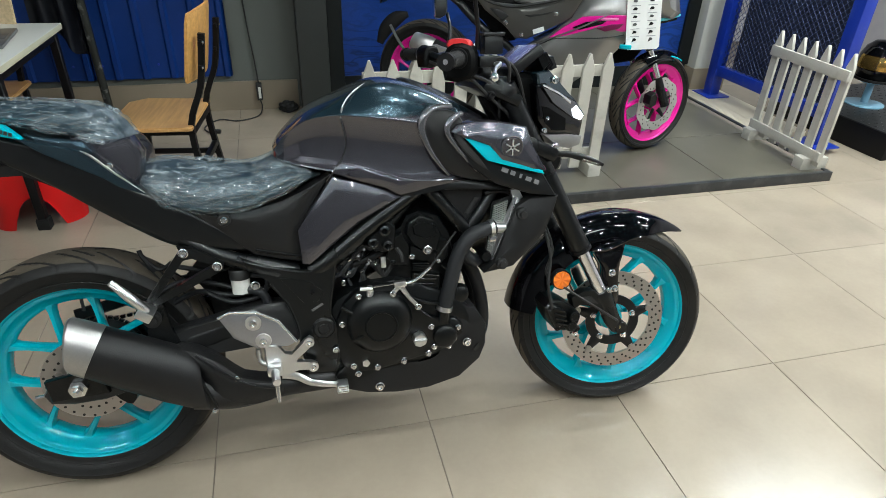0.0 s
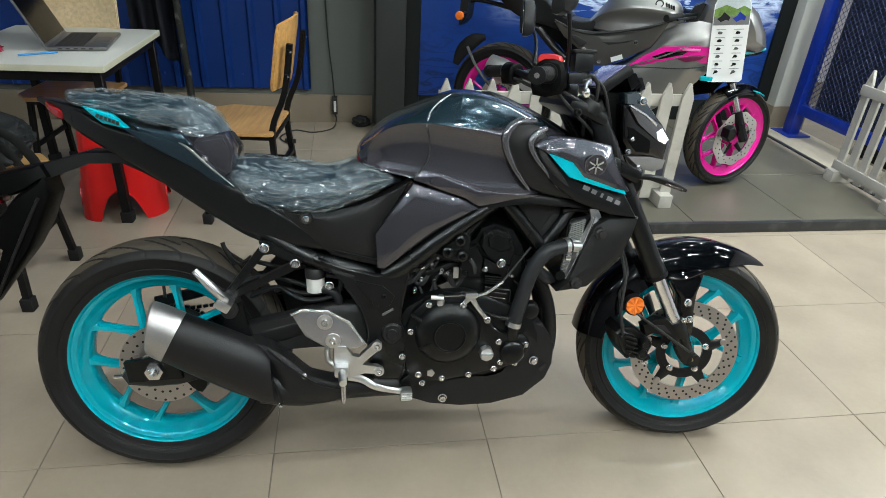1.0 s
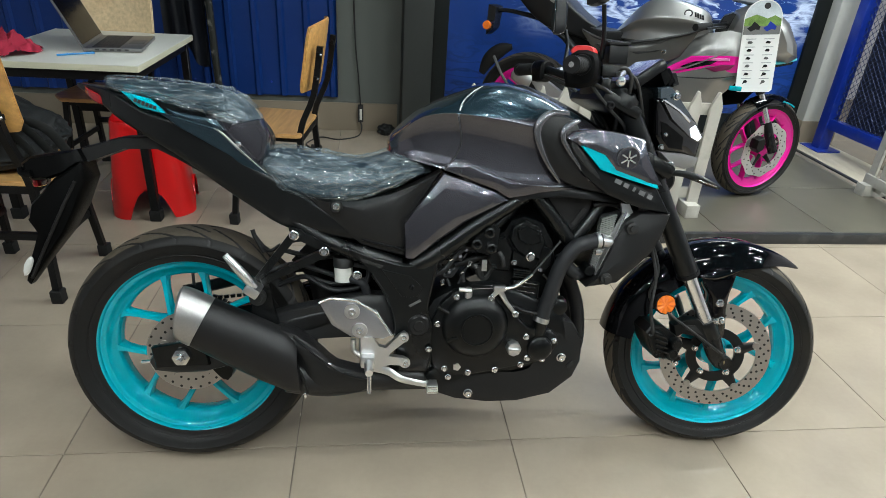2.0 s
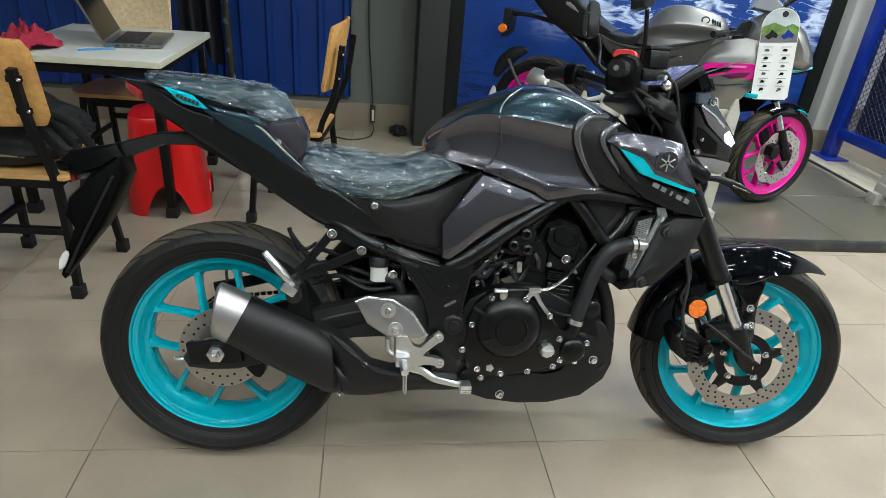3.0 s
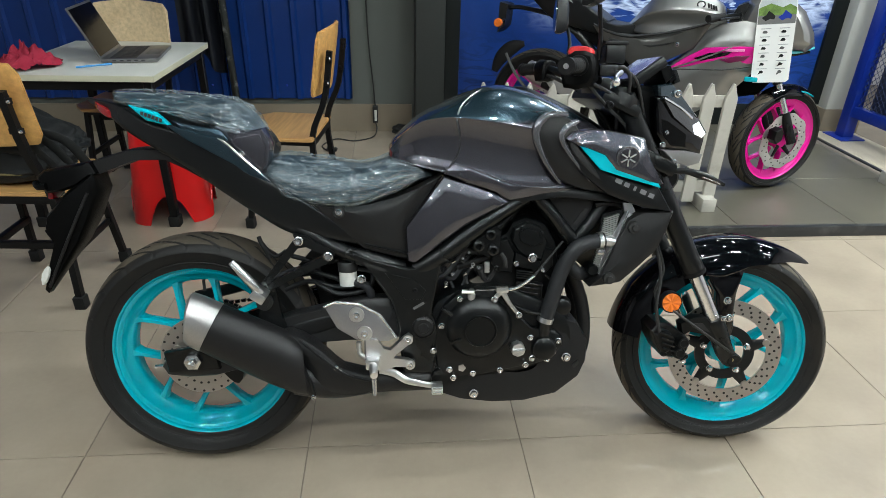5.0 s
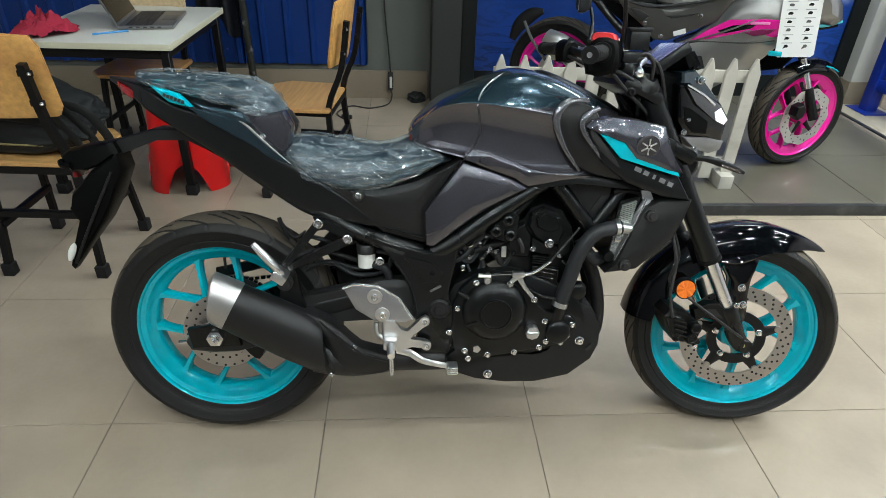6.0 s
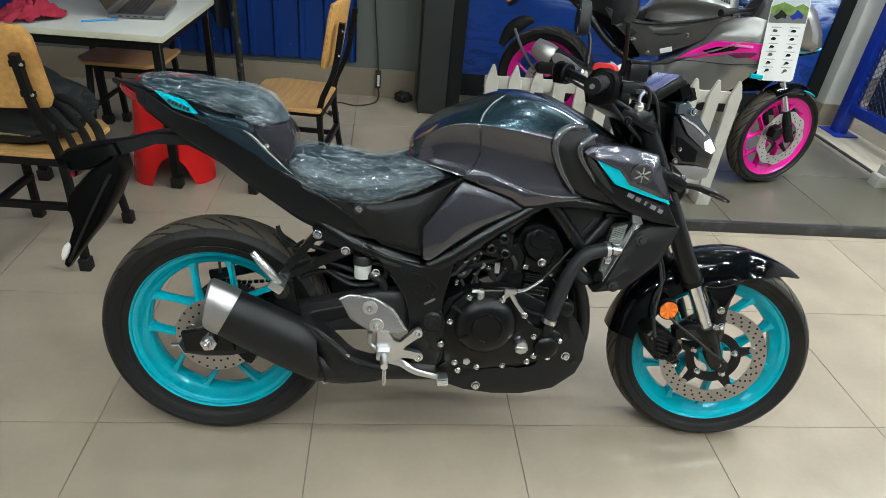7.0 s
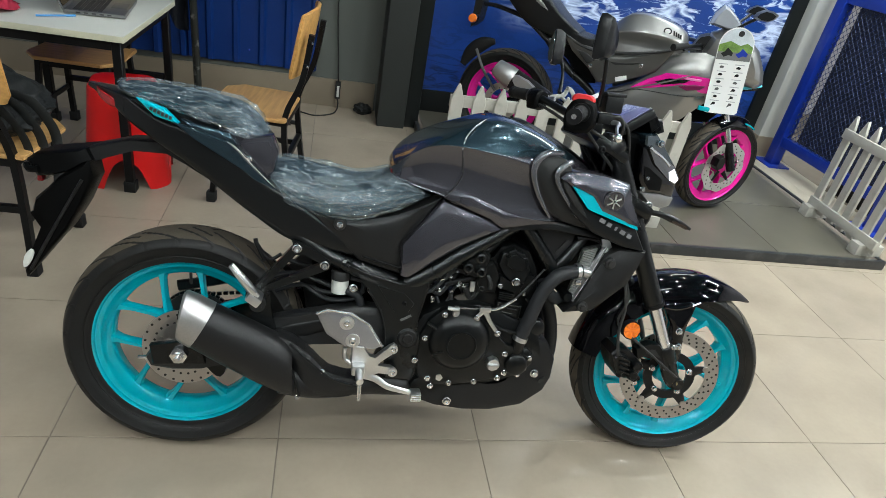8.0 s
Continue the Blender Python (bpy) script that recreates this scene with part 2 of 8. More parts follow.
def film_mat():
    """Thin crumpled clear wrapping: see-through and faintly milky, with sharp glints on its small flat facets; pale
    strokes paint more glints along the creases.
    """
    m = bpy.data.materials.new("clear_plastic_wrap")
    m.use_nodes = True
    n, link = m.node_tree.nodes, m.node_tree.links
    n.remove(n["Principled BSDF"])
    tr, gl, mix = n.new("ShaderNodeBsdfTransparent"), n.new("ShaderNodeBsdfGlossy"), n.new("ShaderNodeMixShader")
    tr.inputs[0].default_value = (0.86, 0.93, 0.96, 1)
    gl.inputs["Roughness"].default_value = 0.09
    tc = n.new("ShaderNodeTexCoord")
    warp = n.new("ShaderNodeTexNoise")
    warp.inputs["Scale"].default_value, warp.inputs["Detail"].default_value = 9.0, 2
    link.new(tc.outputs["Object"], warp.inputs["Vector"])
    bend = n.new("ShaderNodeVectorMath")
    bend.operation = "MULTIPLY_ADD"
    link.new(warp.outputs["Color"], bend.inputs[0])
    bend.inputs[1].default_value = (0.10, 0.05, 0.05)
    link.new(tc.outputs["Object"], bend.inputs[2])
    def node(kind, **values):
        made = n.new("ShaderNode" + kind)
        for key, value in values.items():
            made.inputs[key].default_value = value
        return made

    # Pale lines on creases: whitened folds, plus glints put into diffuse colour.
    crease_glints, heights = [], []
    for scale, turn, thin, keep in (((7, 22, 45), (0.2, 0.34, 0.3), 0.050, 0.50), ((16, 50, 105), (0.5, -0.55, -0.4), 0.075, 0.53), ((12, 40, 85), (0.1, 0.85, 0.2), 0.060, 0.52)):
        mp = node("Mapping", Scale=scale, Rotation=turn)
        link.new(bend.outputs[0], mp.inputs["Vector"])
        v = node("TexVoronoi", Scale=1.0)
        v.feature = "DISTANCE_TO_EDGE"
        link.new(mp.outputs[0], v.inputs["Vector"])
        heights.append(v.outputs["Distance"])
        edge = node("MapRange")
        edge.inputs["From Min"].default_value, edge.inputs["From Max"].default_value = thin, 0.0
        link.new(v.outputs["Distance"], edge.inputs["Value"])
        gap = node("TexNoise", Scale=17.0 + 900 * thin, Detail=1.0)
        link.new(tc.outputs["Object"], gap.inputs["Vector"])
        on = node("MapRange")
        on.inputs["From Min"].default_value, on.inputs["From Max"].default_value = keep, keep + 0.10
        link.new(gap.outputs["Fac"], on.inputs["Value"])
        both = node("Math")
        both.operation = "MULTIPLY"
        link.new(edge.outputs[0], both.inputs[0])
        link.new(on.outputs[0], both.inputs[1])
        crease_glints.append(both.outputs[0])
    add = node("Math")
    add.operation = "MULTIPLY_ADD"
    link.new(heights[1], add.inputs[0])
    add.inputs[1].default_value = 0.5
    link.new(heights[0], add.inputs[2])
    bp = node("Bump", Strength=1.0, Distance=0.022)
    link.new(add.outputs[0], bp.inputs["Height"])
    link.new(bp.outputs[0], gl.inputs["Normal"])
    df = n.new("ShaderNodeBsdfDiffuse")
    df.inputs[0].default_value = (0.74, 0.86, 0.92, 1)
    top = crease_glints[0]
    for other in crease_glints[1:]:
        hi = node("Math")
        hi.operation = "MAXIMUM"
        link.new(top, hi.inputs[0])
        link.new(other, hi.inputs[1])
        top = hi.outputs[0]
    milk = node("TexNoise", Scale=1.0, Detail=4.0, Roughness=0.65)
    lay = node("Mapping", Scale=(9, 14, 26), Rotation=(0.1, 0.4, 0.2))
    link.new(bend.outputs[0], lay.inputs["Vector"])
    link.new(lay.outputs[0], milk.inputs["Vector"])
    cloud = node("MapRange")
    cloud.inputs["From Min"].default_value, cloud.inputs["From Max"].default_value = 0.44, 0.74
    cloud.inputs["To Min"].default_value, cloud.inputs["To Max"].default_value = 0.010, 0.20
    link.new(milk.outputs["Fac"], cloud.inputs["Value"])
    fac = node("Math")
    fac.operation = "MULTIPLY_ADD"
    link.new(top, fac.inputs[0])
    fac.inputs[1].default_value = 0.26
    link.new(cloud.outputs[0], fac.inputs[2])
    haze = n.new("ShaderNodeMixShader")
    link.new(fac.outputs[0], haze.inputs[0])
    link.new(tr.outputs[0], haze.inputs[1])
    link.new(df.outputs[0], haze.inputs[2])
    mix.inputs[0].default_value = 0.13
    link.new(haze.outputs[0], mix.inputs[1])
    link.new(gl.outputs[0], mix.inputs[2])
    link.new(mix.outputs[0], n["Material Output"].inputs[0])
    return m
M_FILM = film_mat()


# ---- shape helpers ----
def thing(name, m, label, category, group="", kind=""):
    ob = new(name)
    ob.empty_display_size = 0.1
    ob.matrix_world = m
    return tagged(ob, label, category, group, kind)


def finish(bm, name, material, angle=38):
    me = bpy.data.meshes.new(name)
    bmesh.ops.recalc_face_normals(bm, faces=bm.faces)
    bm.to_mesh(me)
    bm.free()
    me.materials.append(material)
    me.polygons.foreach_set("use_smooth", [True] * len(me.polygons))
    me.set_sharp_from_angle(angle=radians(angle))
    return me


def part(name, bm, material, parent=None, label="", angle=38):
    ob = new(name, finish(bm, name, material, angle))
    if parent is not None:
        ob.parent = parent
    return tagged(ob, label)


def solid(name, bm, material, label, category="", group="", kind="", m=None, angle=38):
    ob = part(name, bm, material, None, label, angle)
    if m is not None:
        ob.matrix_world = m
    return tagged(ob, "", category, group, kind)


def box(x0, y0, z0, x1, y1, z1, bevel=0.0, bm=None, m=None, seg=2):
    own = bmesh.new()
    bmesh.ops.create_cube(own, size=1)
    bmesh.ops.transform(own, matrix=Matrix.Translation(((x0 + x1) / 2, (y0 + y1) / 2, (z0 + z1) / 2)) @ Matrix.Diagonal((x1 - x0, y1 - y0, z1 - z0, 1)), verts=own.verts)
    if bevel:
        bmesh.ops.bevel(own, geom=own.edges[:], offset=bevel, segments=seg, affect="EDGES", profile=0.6)
    if m is not None:
        bmesh.ops.transform(own, matrix=m, verts=own.verts)
    return own if bm is None else join(bm, own)


def join(bm, other):
    me = bpy.data.meshes.new("joined")
    other.to_mesh(me)
    other.free()
    bm.from_mesh(me)
    bpy.data.meshes.remove(me)
    return bm


def smooth_line(pts, steps=4, closed=False):
    """Catmull-Rom through the points."""
    pts = [Vector(p) for p in pts]
    n, out = len(pts), []
    for i in range(n if closed else n - 1):
        p0, p1, p2, p3 = (pts[(i + k) % n] if closed else pts[min(max(i + k, 0), n - 1)] for k in (-1, 0, 1, 2))
        for s in range(steps):
            t = s / steps
            out.append(0.5 * (2 * p1 + (p2 - p0) * t + (2 * p0 - 5 * p1 + 4 * p2 - p3) * t * t + (3 * p1 - p0 - 3 * p2 + p3) * t**3))
    return out if closed else out + [pts[-1]]


def rings(loops, caps=True, closed=True, bm=None):
    """A skin over loops with the same number of points."""
    bm = bm or bmesh.new()
    rows = [[bm.verts.new(p) for p in loop] for loop in loops]
    n = len(rows[0])
    for a, b in zip(rows, rows[1:]):
        for i in range(n if closed else n - 1):
            bm.faces.new((a[i], a[(i + 1) % n], b[(i + 1) % n], b[i]))
    if caps:
        bm.faces.new(rows[0][::-1])
        bm.faces.new(rows[-1])
    return bm


def tube(pts, radius, sides=10, steps=4, bm=None, flat=1.0):
    """A round bar along the points; radius may be one per point."""
    radii = radius if isinstance(radius, (list, tuple)) else [radius] * len(pts)
    line = smooth_line([(*p, r) for p, r in zip([tuple(p) for p in pts], radii)], steps) if steps > 1 else [Vector((*p, r)) for p, r in zip([tuple(p) for p in pts], radii)]
    loops, up = [], None
    for i, p in enumerate(line):
        d = (line[min(i + 1, len(line) - 1)].to_3d() - line[max(i - 1, 0)].to_3d()).normalized()
        if up is None:
            up = d.orthogonal().normalized() if abs(d.z) > 0.95 else (Vector((0, 0, 1)) - d * d.z).normalized()
        up = (up - d * up.dot(d)).normalized()
        side = d.cross(up)
        loops.append([p.to_3d() + p[3] * (math.cos(a) * up + flat * math.sin(a) * side) for a in (2 * math.pi * k / sides for k in range(sides))])
    return rings(loops, bm=bm)


def lathe(profile, sides=32, m=None, bm=None):
    """Turns (radius, height) pairs round the y axis."""
    own = bmesh.new()
    loops = []
    for r, h in profile:
        loops.append([(max(r, 1e-4) * math.cos(a), h, max(r, 1e-4) * math.sin(a)) for a in (2 * math.pi * k / sides for k in range(sides))])
    rings(loops, bm=own)
    if m is not None:
        bmesh.ops.transform(own, matrix=m, verts=own.verts)
    return own if bm is None else join(bm, own)


def bar(a, b, radius, sides=12, bm=None, r2=None):
    """A straight round bar between two points."""
    a, b = Vector(a), Vector(b)
    return tube([a, b], [radius, r2 or radius], sides, 1, bm)


def inflate(outline, y, bulge, depth, steps=3, mirror=False, skew=(0, 0), round_=0.012):
    """A curved panel over an outline in x, z: its skin stands bulge out from y, and its rim turns in by depth.
    skew: how far y changes per metre of x and of z."""
    pts = smooth_line([(x, 0, z) for x, z in outline], steps, True) if steps > 1 else [Vector((x, 0, z)) for x, z in outline]
    cx, cz = sum(p.x for p in pts) / len(pts), sum(p.z for p in pts) / len(pts)
    loops = []
    size = max(0.03, sum(math.hypot(p.x - cx, p.z - cz) for p in pts) / len(pts))
    k = min(0.35, round_ / size)
    for s, out in ((0.97, -depth), (1.0, -depth * 0.9), (1.0, -0.006), (1 - k * 0.3, -0.0015), (1 - k, 0.0), (0.75, bulge * 0.55), (0.5, bulge * 0.82), (0.22, bulge)):
        s = min(s, 1.0)
        loop = []
        for p in pts:
            x, z = cx + (p.x - cx) * s, cz + (p.z - cz) * s
            loop.append((x, y - out + skew[0] * (x - cx) + skew[1] * (z - cz), z))
        loops.append(loop)
    bm = rings(loops)
    if mirror:
        bmesh.ops.transform(bm, matrix=Matrix.Diagonal((1, -1, 1, 1)), verts=bm.verts)
    return bm


def prism(outline, y0, y1, bevel=0.003, steps=1):
    """A plate with the outline in x, z between two depths, its edges rounded."""
    pts = smooth_line([(x, 0, z) for x, z in outline], steps, True) if steps > 1 else [Vector((x, 0, z)) for x, z in outline]
    bm = rings([[(p.x, y0, p.z) for p in pts], [(p.x, y1, p.z) for p in pts]])
    if bevel:
        bmesh.ops.bevel(bm, geom=[e for e in bm.edges if e.calc_face_angle(0) > 0.5], offset=bevel, segments=2, affect="EDGES", clamp_overlap=True)
    return bm


def interp(table, x):
    for (x0, *a), (x1, *b) in zip(table, table[1:]):
        if x <= x1:
            t = max(0.0, (x - x0) / (x1 - x0))
            return [p + (q - p) * t for p, q in zip(a, b)]
    return list(table[-1][1:])


def body_loft(table, shape, count=26):
    """A body along x: the table gives x, top, waist height, bottom and half width; shape gives the half section as
    (share of half width, -1..1 height) pairs: 1 top, 0 waist, -1 bottom."""
    xs = [table[0][0] + (table[-1][0] - table[0][0]) * i / (count - 1) for i in range(count)]
    line = smooth_line([tuple(r[:4]) for r in table], 6)
    wide = smooth_line([(r[0], r[4], 0, 0) for r in table], 6)
    loops = []
    half = [(p.x, p.y) for p in smooth_line([(a, b, 0) for a, b in shape], 4)]
    for x in xs:
        top, waist, low = interp([tuple(p) for p in line], x)
        w = interp([tuple(p)[:2] for p in wide], x)[0]
        loop = []
        for sgn, seq in ((-1, half), (1, half[::-1])):
            for a, b in seq:
                z = waist + (top - waist) * b if b > 0 else waist + (waist - low) * b
                if sgn > 0 and a < 1e-6:
                    continue
                loop.append((x, sgn * a * w, z))
        loops.append(loop)
    return rings(loops)


def bolt(p, r=0.007, parent=None, material=None, name="bolt", m=None):
    """A domed socket head that faces the -y side."""
    bm = lathe([(r * 1.25, 0.002), (r * 1.25, 0.0), (r, -0.001), (r, -r * 0.7), (r * 0.8, -r), (r * 0.42, -r), (r * 0.38, -r * 0.5), (0, -r * 0.5)], 14, m or Matrix.Translation(p))
    return part(name, bm, material or M_CHROME, parent)


# ---- room ----
WALL_Y, X0, X1, Y0 = 2.95, -4.2, 4.8, -4.2
solid("wall_north", box(X0, WALL_Y, 0, 2.86, WALL_Y + 0.2, CEIL), M_WALL, "grey painted showroom wall behind the displays", kind="structure")
solid("wall_annex", box(2.86, 4.4, 0, X1, 4.6, CEIL), M_SIDEWALL, "plain grey wall behind the blue cage", kind="structure")
solid("wall_return", box(2.86, WALL_Y + 0.2, 0, 3.0, 4.4, CEIL), M_SIDEWALL, "short grey wall beside the cage", kind="structure")
solid("wall_west", box(X0 - 0.2, Y0, 0, X0, WALL_Y + 0.2, CEIL), M_SIDEWALL, "plain pale grey side wall", kind="structure")
solid("wall_east", box(X1, Y0, 0, X1 + 0.2, 4.6, CEIL), M_SIDEWALL, "plain pale grey side wall", kind="structure")
solid("wall_south", box(X0 - 0.2, Y0 - 0.2, 0, X1 + 0.2, Y0, CEIL), M_FRONTWALL, "unseen dark wall added behind the viewer to keep reflections low", kind="structure")
solid("ceiling", box(X0 - 0.2, Y0 - 0.2, CEIL, X1 + 0.2, 4.6, CEIL + 0.15), M_CEIL, "unseen ceiling with lamps, tinted blue for its reflections", kind="structure")
floor = solid("floor", box(X0 - 0.2, Y0 - 0.2, -0.2, X1 + 0.2, 4.6, -0.003), M_GROUT, "glossy beige floor of large square tiles", kind="structure")
solid("baseboard", box(-1.6 + X0 * 0.62, WALL_Y - 0.012, 0.0, -0.215, WALL_Y, 0.19, 0.003), M_SKIRT, "tan tile skirting along the grey wall", kind="structure")

# dark pillar and black jamb between the grey wall and the poster wall
solid("pillar", box(-0.2, WALL_Y - 0.30, 0, -0.02, WALL_Y, CEIL, 0.006), M_PILLAR, "dark grey painted pillar", kind="structure")
solid("trim", box(-0.02, WALL_Y - 0.26, 0, 0.075, WALL_Y, CEIL, 0.004), M_BLACKWALL, "black jamb beside the poster wall", kind="structure")
solid("baseboard", box(0.075, WALL_Y - 0.02, 0.0, 2.70, WALL_Y, 0.2, 0.003), M_BLACKWALL, "black skirting under the blue poster", kind="structure")
solid("trim", box(2.62, WALL_Y - 0.03, 0.2, 2.72, WALL_Y, CEIL, 0.004), M_BLACKWALL, "black edge strip of the poster", kind="structure")
column = solid("column", box(2.72, WALL_Y - 0.12, 0, 2.99, WALL_Y + 0.2, CEIL, 0.008), M_COLUMN, "pale grey painted column", kind="structure")
part("skirting", box(2.71, WALL_Y - 0.132, 0, 3.0, WALL_Y + 0.1, 0.19, 0.004), M_SKIRT, column, "tan tile skirting")


def poster_mat():
    """Blue printed vinyl: deep blue with pale, crystal-like streaks towards the top and darker cracks below."""
    m = mat("blue_poster_print", (0.009, 0.046, 0.235), 0.32, 0, 0.25, 0.3, 14, 0.02)
    n, link = m.node_tree.nodes, m.node_tree.links
    b = n["Principled BSDF"]
    src = b.inputs["Base Color"].links[0].from_socket
    tc = n["Texture Coordinate"]
    mp = n.new("ShaderNodeMapping")
    mp.inputs["Scale"].default_value, mp.inputs["Rotation"].default_value = (3.0, 1, 11.0), (0, -0.75, 0)
    link.new(tc.outputs["Object"], mp.inputs["Vector"])
    ice = n.new("ShaderNodeTexNoise")
    ice.inputs["Scale"].default_value, ice.inputs["Detail"].default_value, ice.inputs["Distortion"].default_value = 1.3, 5, 1.2
    link.new(mp.outputs[0], ice.inputs["Vector"])
    mid = n.new("ShaderNodeMath")
    mid.operation = "SUBTRACT"
    link.new(ice.outputs["Fac"], mid.inputs[0])
    mid.inputs[1].default_value = 0.5
    fold = n.new("ShaderNodeMath")
    fold.operation = "ABSOLUTE"
    link.new(mid.outputs[0], fold.inputs[0])
    cut = n.new("ShaderNodeMapRange")
    blot = n.new("ShaderNodeTexNoise")
    blot.inputs["Scale"].default_value, blot.inputs["Detail"].default_value = 5.0, 3
    link.new(tc.outputs["Object"], blot.inputs["Vector"])
    width = n.new("ShaderNodeMapRange")
    width.inputs["From Min"].default_value, width.inputs["From Max"].default_value = 0.42, 0.7
    width.inputs["To Min"].default_value, width.inputs["To Max"].default_value = 0.006, 0.22
    link.new(blot.outputs["Fac"], width.inputs["Value"])
    link.new(width.outputs[0], cut.inputs["From Min"])
    cut.inputs["From Max"].default_value = 0.0
    link.new(fold.outputs[0], cut.inputs["Value"])
    sep = n.new("ShaderNodeSeparateXYZ")
    link.new(tc.outputs["Object"], sep.inputs[0])
    high = n.new("ShaderNodeMapRange")
    high.inputs["From Min"].default_value, high.inputs["From Max"].default_value = 0.66, 0.84
    link.new(sep.outputs["Z"], high.inputs["Value"])
    right = n.new("ShaderNodeMapRange")
    right.inputs["From Min"].default_value, right.inputs["From Max"].default_value = 0.5, 0.9
    link.new(sep.outputs["X"], right.inputs["Value"])
    m1, m2 = n.new("ShaderNodeMath"), n.new("ShaderNodeMath")
    m1.operation = m2.operation = "MULTIPLY"
    link.new(high.outputs[0], m1.inputs[0])
    link.new(right.outputs[0], m1.inputs[1])
    link.new(m1.outputs[0], m2.inputs[0])
    link.new(cut.outputs[0], m2.inputs[1])
    mix = n.new("ShaderNodeMix")
    mix.data_type = "RGBA"
    link.new(m2.outputs[0], mix.inputs["Factor"])
    link.new(src, mix.inputs["A"])
    mix.inputs["B"].default_value = (0.62, 0.72, 0.92, 1)
    crack = n.new("ShaderNodeMapRange")
    crack.inputs["From Min"].default_value, crack.inputs["From Max"].default_value = 0.07, 0.0
    crack.inputs["To Max"].default_value = 0.75
    link.new(fold.outputs[0], crack.inputs["Value"])
    low = n.new("ShaderNodeMapRange")
    low.inputs["From Min"].default_value, low.inputs["From Max"].default_value = 0.75, 0.35
    link.new(sep.outputs["Z"], low.inputs["Value"])
    m3 = n.new("ShaderNodeMath")
    m3.operation = "MULTIPLY"
    link.new(crack.outputs[0], m3.inputs[0])
    link.new(low.outputs[0], m3.inputs[1])
    mix2 = n.new("ShaderNodeMix")
    mix2.data_type = "RGBA"
    link.new(m3.outputs[0], mix2.inputs["Factor"])
    link.new(mix.outputs["Result"], mix2.inputs["A"])
    mix2.inputs["B"].default_value = (0.004, 0.012, 0.06, 1)
    link.new(mix2.outputs["Result"], b.inputs["Base Color"])
    return m


solid("wall_poster", box(0.075, WALL_Y - 0.008, 0.2, 2.62, WALL_Y - 0.002, 2.6), poster_mat(), "deep blue printed wall poster with icy streaks", "poster")


def corrugated(x0, x1, z0, z1, y):
    """Ribbed sheet: flat pans with raised trapezoid ribs."""
    bm, line, x = bmesh.new(), [], x0
    while x < x1:
        for dx, dy in ((0, 0), (0.105, 0), (0.118, 0.018), (0.142, 0.018), (0.155, 0)):
            line.append((min(x + dx, x1), y - dy))
        x += 0.16
    front = [[(a, b, z) for a, b in line] for z in (z0, z1)]
    rings(front, caps=False, closed=False, bm=bm)
    rings([[(a, b + 0.003, z) for a, b in line] for z in (z1, z0)], caps=False, closed=False, bm=bm)
    return bm


cladding = thing("blue_corrugated_panel", pose(0, 0, 0), "dark blue corrugated metal sheets fixed on the wall", "wall panel")
for k in range(4):
    part("sheet", corrugated(-3.815 + k * 0.8, -3.815 + k * 0.8 + 0.8, 0.235, 2.5, WALL_Y - 0.03 - 0.0025 * (k % 2)), M_BLUESHEET, cladding, angle=20)
    for z in (0.32, 1.3, 2.3):
        for dx in (0.05, 0.37, 0.69):
            part("screw", lathe([(0, -0.004), (0.004, -0.004), (0.006, -0.002), (0.008, 0.0)], 8, Matrix.Translation((-3.815 + k * 0.8 + dx, WALL_Y - 0.0335, z))), M_BLUESTEEL, cladding)

# raised display platform
platform = solid("platform", box(0.08, 1.262, 0.0, 2.545, WALL_Y, 0.046, 0.0), M_GROUT, "low display platform of dark grey tiles with a black edge", "platform", kind="structure")
part("edge_trim", box(0.055, 1.235, 0.0, 2.572, 1.262, 0.054, 0.003), M_PLATEDGE, platform, "worn black edge trim")
part("edge_trim", box(2.545, 1.262, 0.0, 2.572, WALL_Y - 0.14, 0.0535, 0.003), M_PLATEDGE, platform, "worn black edge trim")
part("edge_trim", box(0.055, 1.262, 0.0, 0.08, WALL_Y - 0.27, 0.0535, 0.003), M_PLATEDGE, platform, "worn black edge trim")
sill = solid("stone_sill", box(2.575, 1.86, 0.0, 2.95, 2.82, 0.035, 0.004), M_CREAM, "cream stone sill beside the platform", kind="structure")
part("step", box(2.575, 1.86, 0.035, 2.68, 2.82, 0.052, 0.003), M_CREAM, sill)


# ---- fences ----
def picket_fence(label, m, count, pitch, height, feet, rails=(0.11, 0.54), rail_y=0.0):
    root = thing("picket_fence", m, label, "fence", "picket fences")
    w = pitch * 0.56
    for i in range(count):
        x = i * pitch
        bm = rings([[(x - w / 2, y, 0.035), (x + w / 2, y, 0.035), (x + w / 2, y, height - 0.07), (x + 0.004, y, height), (x - 0.004, y, height), (x - w / 2, y, height - 0.07)] for y in (-0.018, 0.0)])
        bmesh.ops.bevel(bm, geom=bm.edges[:], offset=0.0015, segments=1, affect="EDGES")
        bmesh.ops.rotate(bm, verts=bm.verts, cent=(x, 0, 0.3), matrix=Matrix.Rotation(random.uniform(-0.008, 0.008), 3, "Y"))
        part("picket", bm, M_FENCE, root)
    for z in rails:
        part("rail", box(-w / 2, rail_y, z - 0.028, (count - 1) * pitch + w / 2, rail_y + 0.016, z + 0.028, 0.002), M_FENCE, root)
    for x in feet:
        part("foot", box(x - 0.035, -0.075, 0.0, x + 0.035, 0.09, 0.068, 0.003), M_FENCE, root)
    return root


picket_fence("low cream picket fence on the platform edge", pose(0.06, 1.5, 0.047, 0, 0, 0), 12, 0.107, 0.625, (0.3, 1.16))
picket_fence("short cream picket fence standing on two block feet", pose(2.49, 1.80, 0.047, 0, 0, -91), 7, 0.088, 0.64, (0.02, 0.47), (0.09, 0.53), -0.034)


